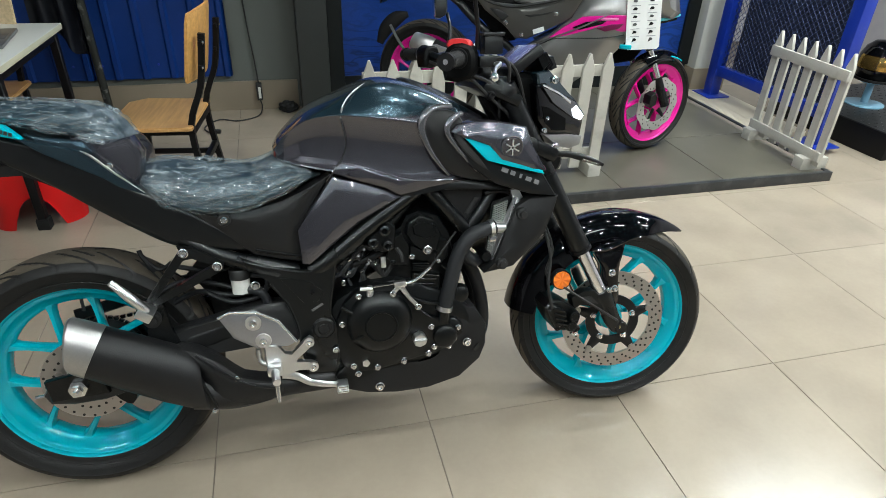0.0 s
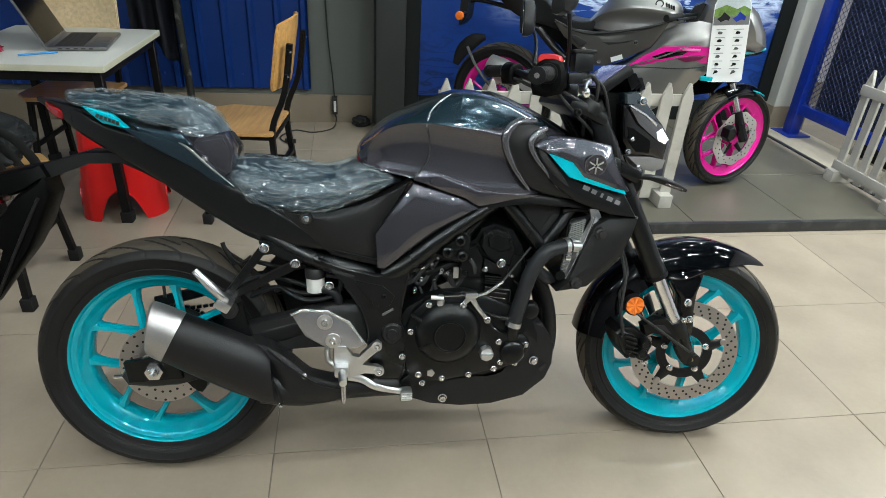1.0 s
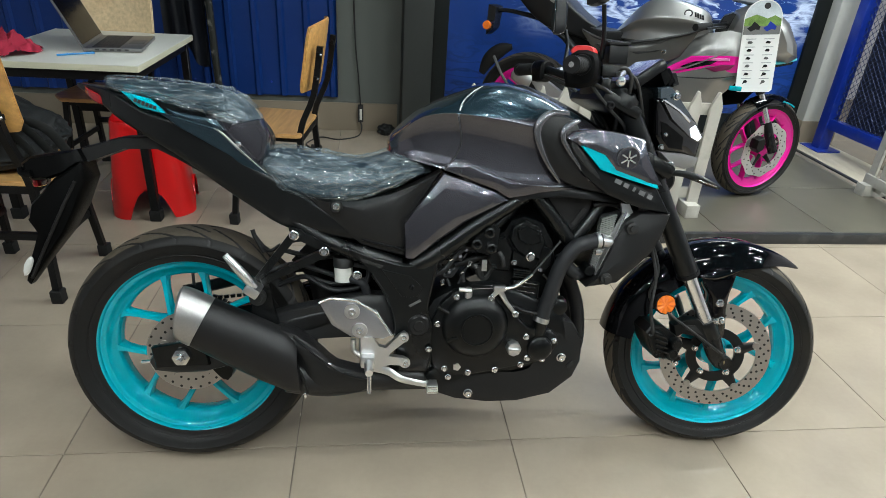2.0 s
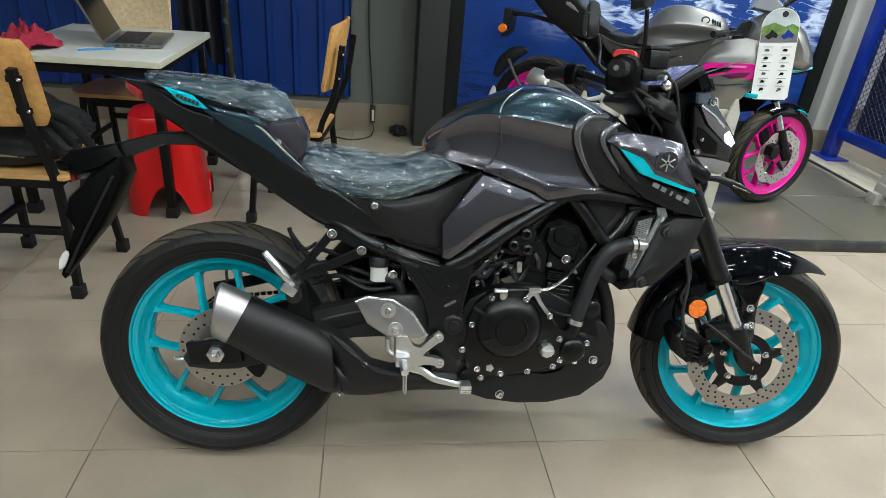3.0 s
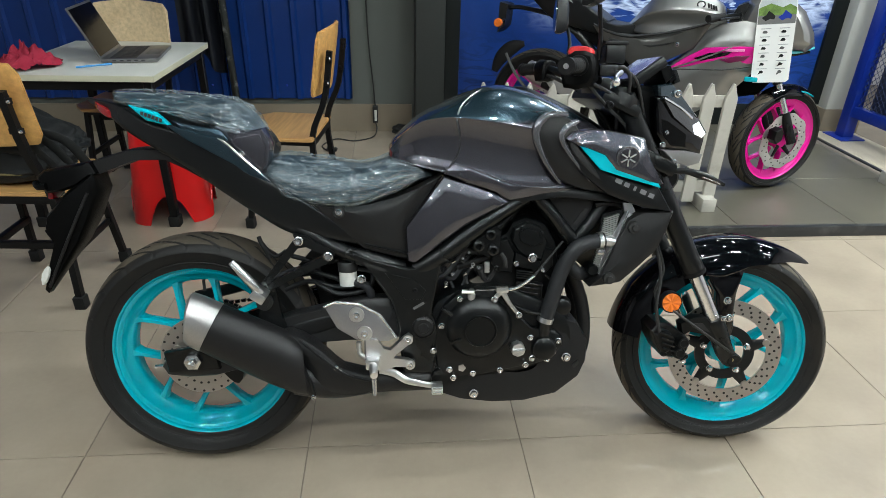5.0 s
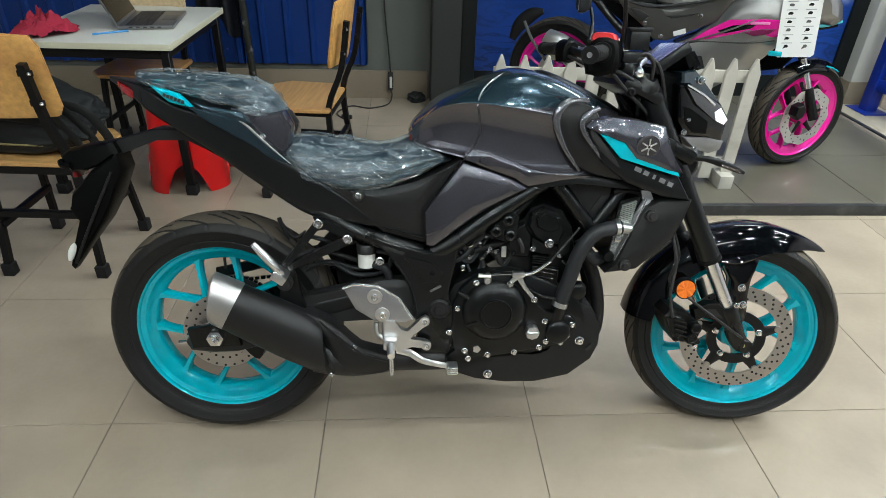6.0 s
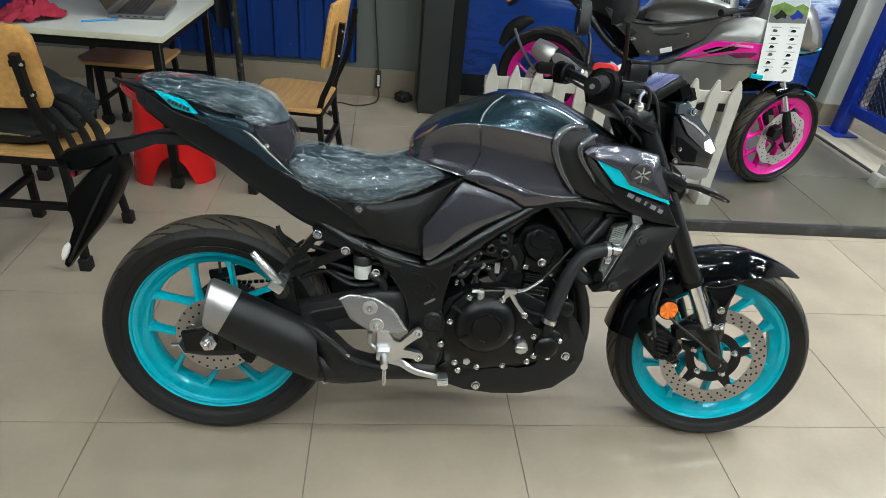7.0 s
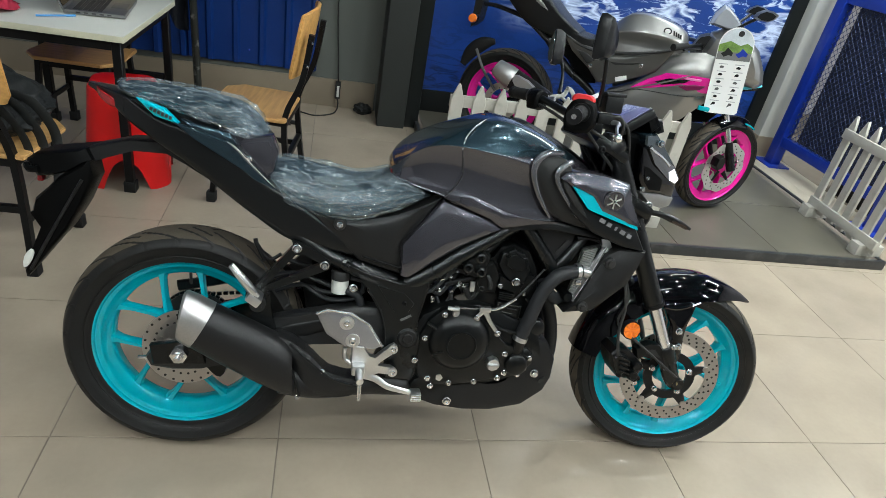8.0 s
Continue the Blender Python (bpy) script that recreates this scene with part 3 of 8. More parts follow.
# ---- blue cage with mesh ----
def cage(m):
    root = thing("blue_cage", m, "blue painted steel cage with diamond mesh", "cage")
    h, length = 2.1, 1.02
    for x in (0.0, length):
        part("post", box(x - 0.04, -0.04, 0.008, x + 0.04, 0.04, h, 0.004), M_BLUESTEEL, root)
        part("base_plate", box(x - 0.10, -0.09, 0.0, x + 0.10, 0.09, 0.010, 0.002), M_BLUESTEEL, root)
    for z in (0.19, 1.2, h - 0.05):
        part("rail", box(0.04, -0.028, z - 0.035, length - 0.04, 0.028, z + 0.035, 0.003), M_BLUESTEEL, root)
    bm = bmesh.new()
    step = 0.042
    z0, z1, x0, x1 = 0.225, 1.165, 0.04, length - 0.04
    k = -int((z1 - z0) / step)
    while x0 + k * step < x1:
        for sgn in (1, -1):
            a = x0 + k * step
            za, zb = z0, z1
            xa, xb = a, a + (z1 - z0)
            if xa < x0:
                za += x0 - xa
                xa = x0
            if xb > x1:
                zb -= xb - x1
                xb = x1
            if xb - xa > 0.01:
                p, q = (xa, 0, za), (xb, 0, zb)
                if sgn < 0:
                    p, q = (x0 + x1 - xa, 0.002, za), (x0 + x1 - xb, 0.002, zb)
                tube([p, q], 0.0022, 4, 1, bm)
        k += 1
    part("mesh", bm, mat("dark_mesh_wire", (0.02, 0.035, 0.10), 0.4, 0.3), root, "dark diamond wire mesh")
    part("back_panel", box(0.04, 0.10, 0.2, length - 0.04, 0.11, 1.6), mat("cage_backing", (0.012, 0.016, 0.035), 0.6), root)
    return root


cage(pose(2.80, 2.68, 0.035, 0, 0, -88))


def chequer_box(m):
    root = thing("display_box", m, "black chequer-plate display box on the floor", "display box")
    part("body", box(0, 0, 0, 1.3, 0.9, 0.16, 0.004), M_STEEL, root)
    bm = box(-0.01, -0.01, 0.16, 1.31, 0.91, 0.168, 0.002)
    for i in range(26):
        for j in range(18):
            if i * 0.05 < 0.9:
                box(-0.011, -0.003, 0, 0.011, 0.003, 0.002, 0, bm, Matrix.Translation((0.03 + i * 0.05, 0.03 + j * 0.05, 0.168)) @ Matrix.Rotation(radians(45 if (i + j) % 2 else -45), 4, "Z"))
    part("plate", bm, mat("black_chequer_plate", (0.03, 0.032, 0.033), 0.3, 0.6), root, "worn chequer plate top")
    return root


chequer_box(pose(3.11, 1.42, 0, 0, 0, 3))


def helmet(m, label, shell, visor):
    root = thing("helmet", m, label, "helmet", "helmets")
    prof = [(0.10, 0.0), (0.128, 0.03), (0.138, 0.09), (0.132, 0.15), (0.108, 0.205), (0.065, 0.24), (0.0, 0.25)]
    bm = lathe(prof, 32)
    bmesh.ops.transform(bm, matrix=Matrix.Rotation(radians(90), 4, "X") @ Matrix.Diagonal((0.92, 1, 1.12, 1)), verts=bm.verts)
    part("shell", bm, shell, root)
    bm = bmesh.new()
    loops = []
    for z, r in ((0.085, 0.148), (0.11, 0.150), (0.14, 0.146), (0.165, 0.136)):
        loops.append([(r * 0.94 * math.cos(a), -r * 1.12 * math.sin(a), z) for a in (radians(20 + 140 * k / 20) for k in range(21))])
    rings(loops, caps=False, closed=False, bm=bm)
    part("visor", bm, visor, root, "tinted visor")
    part("neck_trim", lathe([(0.098, 0), (0.128, 0.004), (0.13, 0.018), (0.1, 0.02)], 32, Matrix.Rotation(radians(90), 4, "X") @ Matrix.Diagonal((0.94, 1, 1.14, 1))), M_RUBBERFOOT, root)
    return root


helmet(pose(3.43, 1.95, 0.331, 0, 0, -35), "glossy black helmet with a gold tinted visor", M_GLOSSBLK, mat("gold_visor", (0.45, 0.28, 0.08), 0.1, 0.9))
stand = thing("helmet_stand", pose(3.43, 1.95, 0.168) @ Matrix.Diagonal((0.8, 0.8, 0.62, 1)), "pale blue round stand under the helmet", "stand")
part("base", lathe([(0, 0), (0.15, 0), (0.15, -0.012), (0.03, -0.02), (0.028, -0.22), (0.09, -0.235), (0.09, -0.262), (0, -0.262)], 28, Matrix.Rotation(radians(-90), 4, "X")), mat("pale_blue_plastic", (0.22, 0.42, 0.55), 0.35), stand)


# ---- furniture ----
def leg_tube(p, q, parent, name="leg", w=0.026):
    """A square steel tube from p to q with a rubber foot at q."""
    p, q = Vector(p), Vector(q)
    d = (q - p).normalized()
    bm = rings([[p + Vector((a * w / 2, b * w / 2, 0)) for a, b in ((-1, -1), (1, -1), (1, 1), (-1, 1))], [q - d * 0.03 + Vector((a * w / 2, b * w / 2, 0)) for a, b in ((-1, -1), (1, -1), (1, 1), (-1, 1))]])
    bmesh.ops.bevel(bm, geom=bm.edges[:], offset=0.003, segments=1, affect="EDGES")
    leg = part(name, bm, M_STEEL, parent)
    r = w / 2 + 0.007
    part("rubber_foot", box(q.x - r, q.y - r, q.z, q.x + r, q.y + r, q.z + 0.05, 0.004), M_RUBBERFOOT, leg, "worn rubber foot")
    return leg


def school_chair(m, label, seat_mat, back_mat):
    """A ply seat and back on a black square-tube frame. It faces +y, its origin on the floor under the seat."""
    root = thing("chair", m, label, "chair", "chairs round the table")
    sh, w, d = 0.45, 0.40, 0.35
    outline = [(-w / 2 + 0.01, -d / 2), (w / 2 - 0.01, -d / 2), (w / 2, -d / 2 + 0.02), (w / 2 + 0.01, d / 2 - 0.07), (w / 2 - 0.05, d / 2), (-w / 2 + 0.05, d / 2), (-w / 2 - 0.01, d / 2 - 0.07), (-w / 2, -d / 2 + 0.02)]
    bm = rings([[(x, y, z) for x, y in outline] for z in (sh - 0.018, sh)])
    bmesh.ops.bevel(bm, geom=bm.edges[:], offset=0.004, segments=2, affect="EDGES")
    part("seat", bm, seat_mat, root, "varnished ply seat")
    # curved back
    nseg = 14
    grid = []
    for j in range(9):
        z = 0.625 + 0.272 * j / 8
        row = []
        half = 0.2 - (0.02 if j in (0, 8) else 0.0)
        for i in range(nseg + 1):
            u = -1 + 2 * i / nseg
            row.append((u * half, -d / 2 - 0.03 - 0.05 * (z - 0.6) / 0.3 + 0.035 * u * u - 0.012, z + (0.012 * (1 - u * u) if j == 8 else 0)))
        grid.append(row)
    bm = bmesh.new()
    vs = [[bm.verts.new(p) for p in row] for row in grid]
    for a, b in zip(vs, vs[1:]):
        for i in range(nseg):
            bm.faces.new((a[i], a[i + 1], b[i + 1], b[i]))
    bmesh.ops.recalc_face_normals(bm, faces=bm.faces)
    bmesh.ops.solidify(bm, geom=bm.faces[:], thickness=0.014)
    bmesh.ops.bevel(bm, geom=[e for e in bm.edges if e.calc_face_angle(0) > 1.0], offset=0.004, segments=2, affect="EDGES")
    part("backrest", bm, back_mat, root, "curved varnished ply backrest", 50)
    for sx in (-1, 1):
        x = sx * (w / 2 - 0.045)
        # back post in one piece with the rear leg
        bm = tube([(x, -d / 2 - 0.088, 0.82), (x, -d / 2 - 0.055, 0.62), (x, -d / 2 + 0.01, 0.45), (x + sx * 0.01, -d / 2 + 0.0, 0.25), (x + sx * 0.02, -d / 2 - 0.03, 0.03)], 0.017, 4, 4)
        post = part("rear_leg", bm, M_STEEL, root)
        part("rubber_foot", box(x + sx * 0.02 - 0.02, -d / 2 - 0.052, 0, x + sx * 0.02 + 0.02, -d / 2 - 0.012, 0.05, 0.004), M_RUBBERFOOT, post)
        leg_tube((x, d / 2 - 0.06, 0.43), (x + sx * 0.03, d / 2 - 0.02, 0), root, "front_leg")
        part("side_rail", box(x - 0.012, -d / 2 + 0.02, 0.405, x + 0.012, d / 2 - 0.05, 0.432, 0.002), M_STEEL, root)
        part("side_stretcher", box(x - 0.004 + sx * 0.012, -d / 2 - 0.01, 0.19, x + 0.014 + sx * 0.006, d / 2 - 0.04, 0.215, 0.002), M_STEEL, root)
        for z in (0.69, 0.79):
            clip = part("bracket", box(x - 0.022, -d / 2 - 0.075 - 0.16 * (z - 0.69), z - 0.01, x + 0.022, -d / 2 - 0.062 - 0.16 * (z - 0.69), z + 0.01, 0.002), M_STEEL, root)
            bolt((x + sx * 0.016, -d / 2 - 0.076 - 0.16 * (z - 0.69), z), 0.005, clip, name="screw")
    part("front_rail", box(-w / 2 + 0.05, d / 2 - 0.07, 0.405, w / 2 - 0.05, d / 2 - 0.045, 0.432, 0.002), M_STEEL, root)
    part("rear_rail", box(-w / 2 + 0.05, -d / 2 + 0.0, 0.405, w / 2 - 0.05, -d / 2 + 0.022, 0.432, 0.002), M_STEEL, root)
    part("rear_stretcher", box(-w / 2 + 0.04, -d / 2 - 0.012, 0.235, w / 2 - 0.04, -d / 2 + 0.012, 0.26, 0.002), M_STEEL, root)
    return root


school_chair(pose(-1.682, 0.966, 0, 0, 0, -3), "black steel school chair with varnished ply seat holding a backpack", M_PLYX, M_PLY)
school_chair(pose(-0.850, 1.588, 0, 0, 0, 83), "black steel school chair with worn varnished ply seat", M_PLYX, M_PLY)
school_chair(pose(-1.721, 2.02, 0, 0, 0, 176), "black steel school chair with pale ply back, pushed under the table", M_PLYX, M_PLYPALE)


def table(m):
    root = thing("table", m, "white-topped table with cream edging on black steel legs", "table")
    w, d, h = 0.68, 0.80, 0.71
    part("tabletop", box(-w, 0, h - 0.003, 0, d, h, 0.001), M_TABLE, root, "white laminate top")
    part("edge_band", box(-w, 0, h - 0.027, 0, d, h - 0.003, 0.001), M_TABLEEDGE, root, "cream edge band")
    for x in (-0.04, -w + 0.04):
        for y in (0.04, d - 0.04):
            leg_tube((x, y, h - 0.03), (x, y, 0), root, "leg", 0.036)
    for y in (0.04, d - 0.04):
        part("apron", box(-w + 0.06, y - 0.013, h - 0.07, -0.06, y + 0.013, h - 0.028, 0.002), M_STEEL, root)
    for x in (-0.04, -w + 0.04):
        part("apron", box(x - 0.013, 0.06, h - 0.07, x + 0.013, d - 0.06, h - 0.028, 0.002), M_STEEL, root)
    part("stretcher", box(-w + 0.06, d - 0.053, 0.30, -0.06, d - 0.027, 0.335, 0.002), M_STEEL, root)
    return root


table(pose(-1.345, 1.415, 0, 0, 0, -1.5))


def plastic_stool(m):
    root = thing("plastic_stool", m, "red moulded plastic stool with arched legs", "stool")
    n, h = 64, 0.46
    bm = bmesh.new()
    rows = []
    for j in range(13):
        s = j / 12
        z = h * s
        r = 0.175 - 0.045 * s
        row = []
        for k in range(n):
            a = 2 * math.pi * k / n
            q = abs((a / (math.pi / 2) + 0.5) % 1 - 0.5) * 2
            arch = 0.15 * max(0.0, 1 - (q / 0.55) ** 2) ** 0.5 if j < 12 else 0
            # squarish plan
            sq = (abs(math.cos(a)) ** 4 + abs(math.sin(a)) ** 4) ** -0.25
            row.append((r * min(sq, 1.17) * math.cos(a), r * min(sq, 1.17) * math.sin(a), max(z, arch) if arch > 0 else z))
        rows.append(row)
    for z, f in ((h + 0.008, 0.97), (h + 0.01, 0.9), (h + 0.004, 0.6), (h + 0.004, 0.1)):
        rows.append([(x * f, y * f, z) for x, y, _ in rows[12]])
    vs = [[bm.verts.new(p) for p in row] for row in rows]
    for a, b in zip(vs, vs[1:]):
        for i in range(n):
            try:
                bm.faces.new((a[i], a[(i + 1) % n], b[(i + 1) % n], b[i]))
            except ValueError:
                pass
    bm.faces.new(vs[-1])
    bmesh.ops.remove_doubles(bm, verts=bm.verts, dist=0.0005)
    bmesh.ops.dissolve_degenerate(bm, dist=0.0003, edges=bm.edges)
    part("shell", bm, M_REDPL, root, "", 40)
    part("foot_lip", rings([[(0.186 * c * f, 0.186 * s * f, z) for c, s in ((math.cos(radians(a)), math.sin(radians(a))) for a in range(26, 65, 4))] for f, z in ((1.0, 0.001), (1.03, 0.001), (1.03, 0.012), (1.0, 0.02))], caps=False, closed=False), M_REDPL, root)
    return root


plastic_stool(pose(-1.435, 1.645, 0, 0, 0, 10) @ Matrix.Diagonal((1.06, 1.06, 0.95, 1)))


def laptop(m):
    root = thing("laptop", m, "open silver laptop with a dark screen on the table", "laptop")
    base = part("base", box(0, 0, 0.004, 0.24, 0.34, 0.019, 0.003), M_LAPTOP, root)
    bm = bmesh.new()
    for i in range(6):
        for j in range(15):
            box(0.035 + i * 0.019, 0.018 + j * 0.0204, 0.019, 0.051 + i * 0.019, 0.0355 + j * 0.0204, 0.0203, 0, bm)
    part("keyboard", bm, M_KEYS, base, "dark keyboard")
    part("touchpad", box(0.165, 0.115, 0.0188, 0.228, 0.225, 0.0195, 0.0005), M_GREYPL, base)
    for j in range(5):
        part("port", box(0.05 + j * 0.03, -0.0006, 0.009, 0.066 + j * 0.03, 0.002, 0.0145), M_KEYS, base)
    lid = part("lid", box(-0.004, 0, 0, 0.004, 0.34, 0.235, 0.0025, None, Matrix.Translation((0.003, 0, 0.017)) @ Matrix.Rotation(radians(-24), 4, "Y")), M_LAPTOP, root)
    part("screen", box(0.0042, 0.008, 0.012, 0.0052, 0.332, 0.225, 0, None, Matrix.Translation((0.003, 0, 0.017)) @ Matrix.Rotation(radians(-24), 4, "Y")), M_SCREEN, lid, "dark glossy screen")
    return root


laptop(pose(-1.648, 1.655, 0.71, 0, 0, 7))


def crumpled_cloth(m):
    bm = bmesh.new()
    n = 44
    vs = []
    for i in range(n):
        row = []
        for j in range(n):
            u, v = i / (n - 1) - 0.5, j / (n - 1) - 0.5
            r = math.hypot(u, v) * 2
            ridg = abs(noise.noise(Vector((u * 7, v * 7, 3)))) + 0.5 * abs(noise.noise(Vector((u * 15, v * 15, 8))))
            h = max(0.0, 1 - r**2.2) * 0.055 + ridg * 0.085 * max(0, 1.05 - r)
            row.append(bm.verts.new((u * 0.26 + 0.03 * noise.noise(Vector((u * 5, v * 5, 1))), v * 0.2 + 0.03 * noise.noise(Vector((u * 5, v * 5, 5))), 0.003 + h)))
        vs.append(row)
    for i in range(n - 1):
        for j in range(n - 1):
            u, v = i / (n - 1) - 0.5, j / (n - 1) - 0.5
            if math.hypot(u, v) < 0.46 + 0.1 * noise.noise(Vector((u * 6, v * 6, 9))):
                bm.faces.new((vs[i][j], vs[i + 1][j], vs[i + 1][j + 1], vs[i][j + 1]))
    bmesh.ops.delete(bm, geom=[v for v in bm.verts if not v.link_faces], context="VERTS")
    return solid("cloth", bm, M_REDCLOTH, "crumpled dark red cloth lying on the table", "cloth", m=m, angle=60)


crumpled_cloth(pose(-1.910, 1.560, 0.71, 0, 0, 68) @ Matrix.Diagonal((1.2, 1.05, 1.0, 1)))
pen = thing("pen", pose(-1.711, 1.550, 0.714, 0, 0, 34), "light blue pen lying on the table", "pen")
part("barrel", tube([(0, 0, 0.001), (0.11, 0, 0.001)], 0.004, 8, 1), M_PEN, pen)
part("cap", tube([(0.11, 0, 0.001), (0.145, 0, 0.001)], 0.0048, 8, 1), M_PEN, pen)


def backpack(m):
    root = thing("backpack", m, "charcoal nylon backpack slumped on the chair seat", "backpack")
    bm = bmesh.new()
    bmesh.ops.create_icosphere(bm, subdivisions=5, radius=1)
    for v in bm.verts:
        p = v.co.copy()
        q = Vector((math.copysign(abs(p.x) ** 0.6, p.x), math.copysign(abs(p.y) ** 0.7, p.y), math.copysign(abs(p.z) ** 0.75, p.z)))
        f = 1 + 0.13 * noise.noise(p * 2.2) - 0.10 * abs(noise.noise(Vector((p.x * 2.5, p.y * 4, p.z * 7)))) + 0.04 * noise.noise(p * 9)
        sag = max(0.0, q.x) * 0.07
        v.co = Vector((q.x * 0.225 * f, q.y * 0.125 * f + 0.04 * q.z, max(0.0, 0.118 - sag * 0.5 + q.z * (0.125 - sag) * f)))
    part("body", bm, M_BAG, root, "", 70)
    part("piping", tube([(-0.17, -0.118, 0.05), (-0.05, -0.14, 0.05), (0.09, -0.132, 0.05)], 0.004, 8, 6), M_KHAKI, root, "olive trim")
    part("pocket_flap", tube([(-0.16, -0.115, 0.135), (0.0, -0.132, 0.145), (0.15, -0.115, 0.12)], 0.012, 8, 6, flat=0.4), M_BAG, root)
    for k in range(3):
        part("strap", tube([(-0.02 + 0.06 * k, -0.09, 0.235 - 0.02 * k), (0.11 + 0.05 * k, -0.12 + 0.03 * k, 0.185 - 0.01 * k), (0.19 + 0.03 * k, -0.11 + 0.04 * k, 0.09), (0.215 + 0.02 * k, -0.10 + 0.05 * k, 0.0), (0.21 + 0.02 * k, -0.12 + 0.05 * k, -0.03 - 0.06 * k)], 0.016, 8, 6, flat=0.2), M_BAG, root, "webbing strap hanging loose")
    return root


backpack(pose(-1.70, 0.962, 0.452, 0, 0, -8))

# pole with hanging dark sheet in front of the corrugated wall
pole = thing("coat_pole", pose(-1.325, 2.62, 0, 0, 0, 0), "black pole wrapped in scuffed plastic, dark sheet hung beside it", "pole")
part("pole", tube([(0.02, 0, 0.0), (0.01, 0, 0.5), (0, 0, 1.1), (-0.01, 0, 2.0)], 0.022, 12, 3), mat("scuffed_black_wrap", (0.02, 0.022, 0.02), 0.25, wear=((0.3, 0.3, 0.28), 22, 0.6)), pole)
part("base", lathe([(0, 0), (0.14, 0), (0.14, -0.01), (0.03, -0.03), (0, -0.03)], 28, Matrix.Rotation(radians(-90), 4, "X")), M_STEEL, pole)
bm = bmesh.new()
cloth = [[(x * 0.24 - 0.27, 0.02 + 0.03 * math.sin(x * 15 + z * 1.5) * (0.5 + x), 0.52 + 0.07 * math.sin(x * 5) + z * (1.25)) for x in (i / 24 for i in range(25))] for z in (j / 14 for j in range(15))]
rings(cloth, caps=False, closed=False, bm=bm)
bmesh.ops.solidify(bm, geom=bm.faces[:], thickness=0.004)
part("hanging_sheet", bm, mat("black_sheet", (0.012, 0.014, 0.02), 0.5), pole, "dark hanging sheet", 60)

# charger block with its cables
charger = thing("charger", pose(-0.465, WALL_Y - 0.04, 0.05), "black charger block hanging from a cable with a worn label", "charger")
part("block", box(-0.018, -0.012, 0.02, 0.018, 0.022, 0.135, 0.004), M_CABLE, charger)
part("label", box(-0.006, -0.0128, 0.035, 0.010, -0.0122, 0.11), M_WHITEPL, charger, "worn white label")
part("cable", tube([(0, 0.005, 0.135), (-0.012, 0.01, 0.3), (-0.035, 0.015, 0.6), (-0.045, 0.015, 1.2), (-0.05, 0.015, 2.4)], 0.0045, 8, 5), M_CABLE, charger)
part("lead", tube([(0.0, 0.0, 0.02), (0.008, -0.02, -0.02), (-0.02, -0.12, -0.045), (-0.14, -0.2, -0.045), (-0.26, -0.16, -0.045), (-0.34, -0.3, -0.045), (-0.28, -0.42, -0.045)], 0.0045, 8, 6), M_CABLE, charger)
part("plug", tube([(-0.30, -0.38, -0.036), (-0.24, -0.40, -0.036)], 0.014, 8, 1), M_CABLE, charger)
rag = bmesh.new()
bmesh.ops.create_icosphere(rag, subdivisions=4, radius=1)
for v in rag.verts:
    f = 1 + 0.45 * noise.noise(v.co * 2.5)
    v.co = Vector((v.co.x * 0.055 * f, v.co.y * 0.035 * f, 0.03 + max(-0.03, v.co.z * 0.04 * f)))
solid("scrap", rag, M_BAG, "small crumpled black scrap on the floor by the wall", "scrap", m=pose(-0.29, WALL_Y - 0.09, 0.0))
can = thing("steel_flask", pose(-1.16, 1.98, 0), "shiny steel flask on the floor behind the stool", "flask")
part("body", lathe([(0, 0), (0.035, 0), (0.036, -0.16), (0.026, -0.18), (0.026, -0.21), (0, -0.21)], 24, Matrix.Rotation(radians(-90), 4, "X")), M_CHROME, can)


# ---- motorcycle parts ----
def slab(outline, layers, steps=1, bevel=0.0):
    """A body over an outline in x, z, built up through depth: (y, scale) pairs about the outline's middle."""
    pts = smooth_line([(x, 0, z) for x, z in outline], steps, True) if steps > 1 else [Vector((x, 0, z)) for x, z in outline]
    cx, cz = sum(p.x for p in pts) / len(pts), sum(p.z for p in pts) / len(pts)
    bm = rings([[(cx + (p.x - cx) * s, y, cz + (p.z - cz) * s) for p in pts] for y, s in layers])
    if bevel:
        bmesh.ops.bevel(bm, geom=[e for e in bm.edges if e.calc_face_angle(0) > 0.5], offset=bevel, segments=2, affect="EDGES", clamp_overlap=True)
    return bm


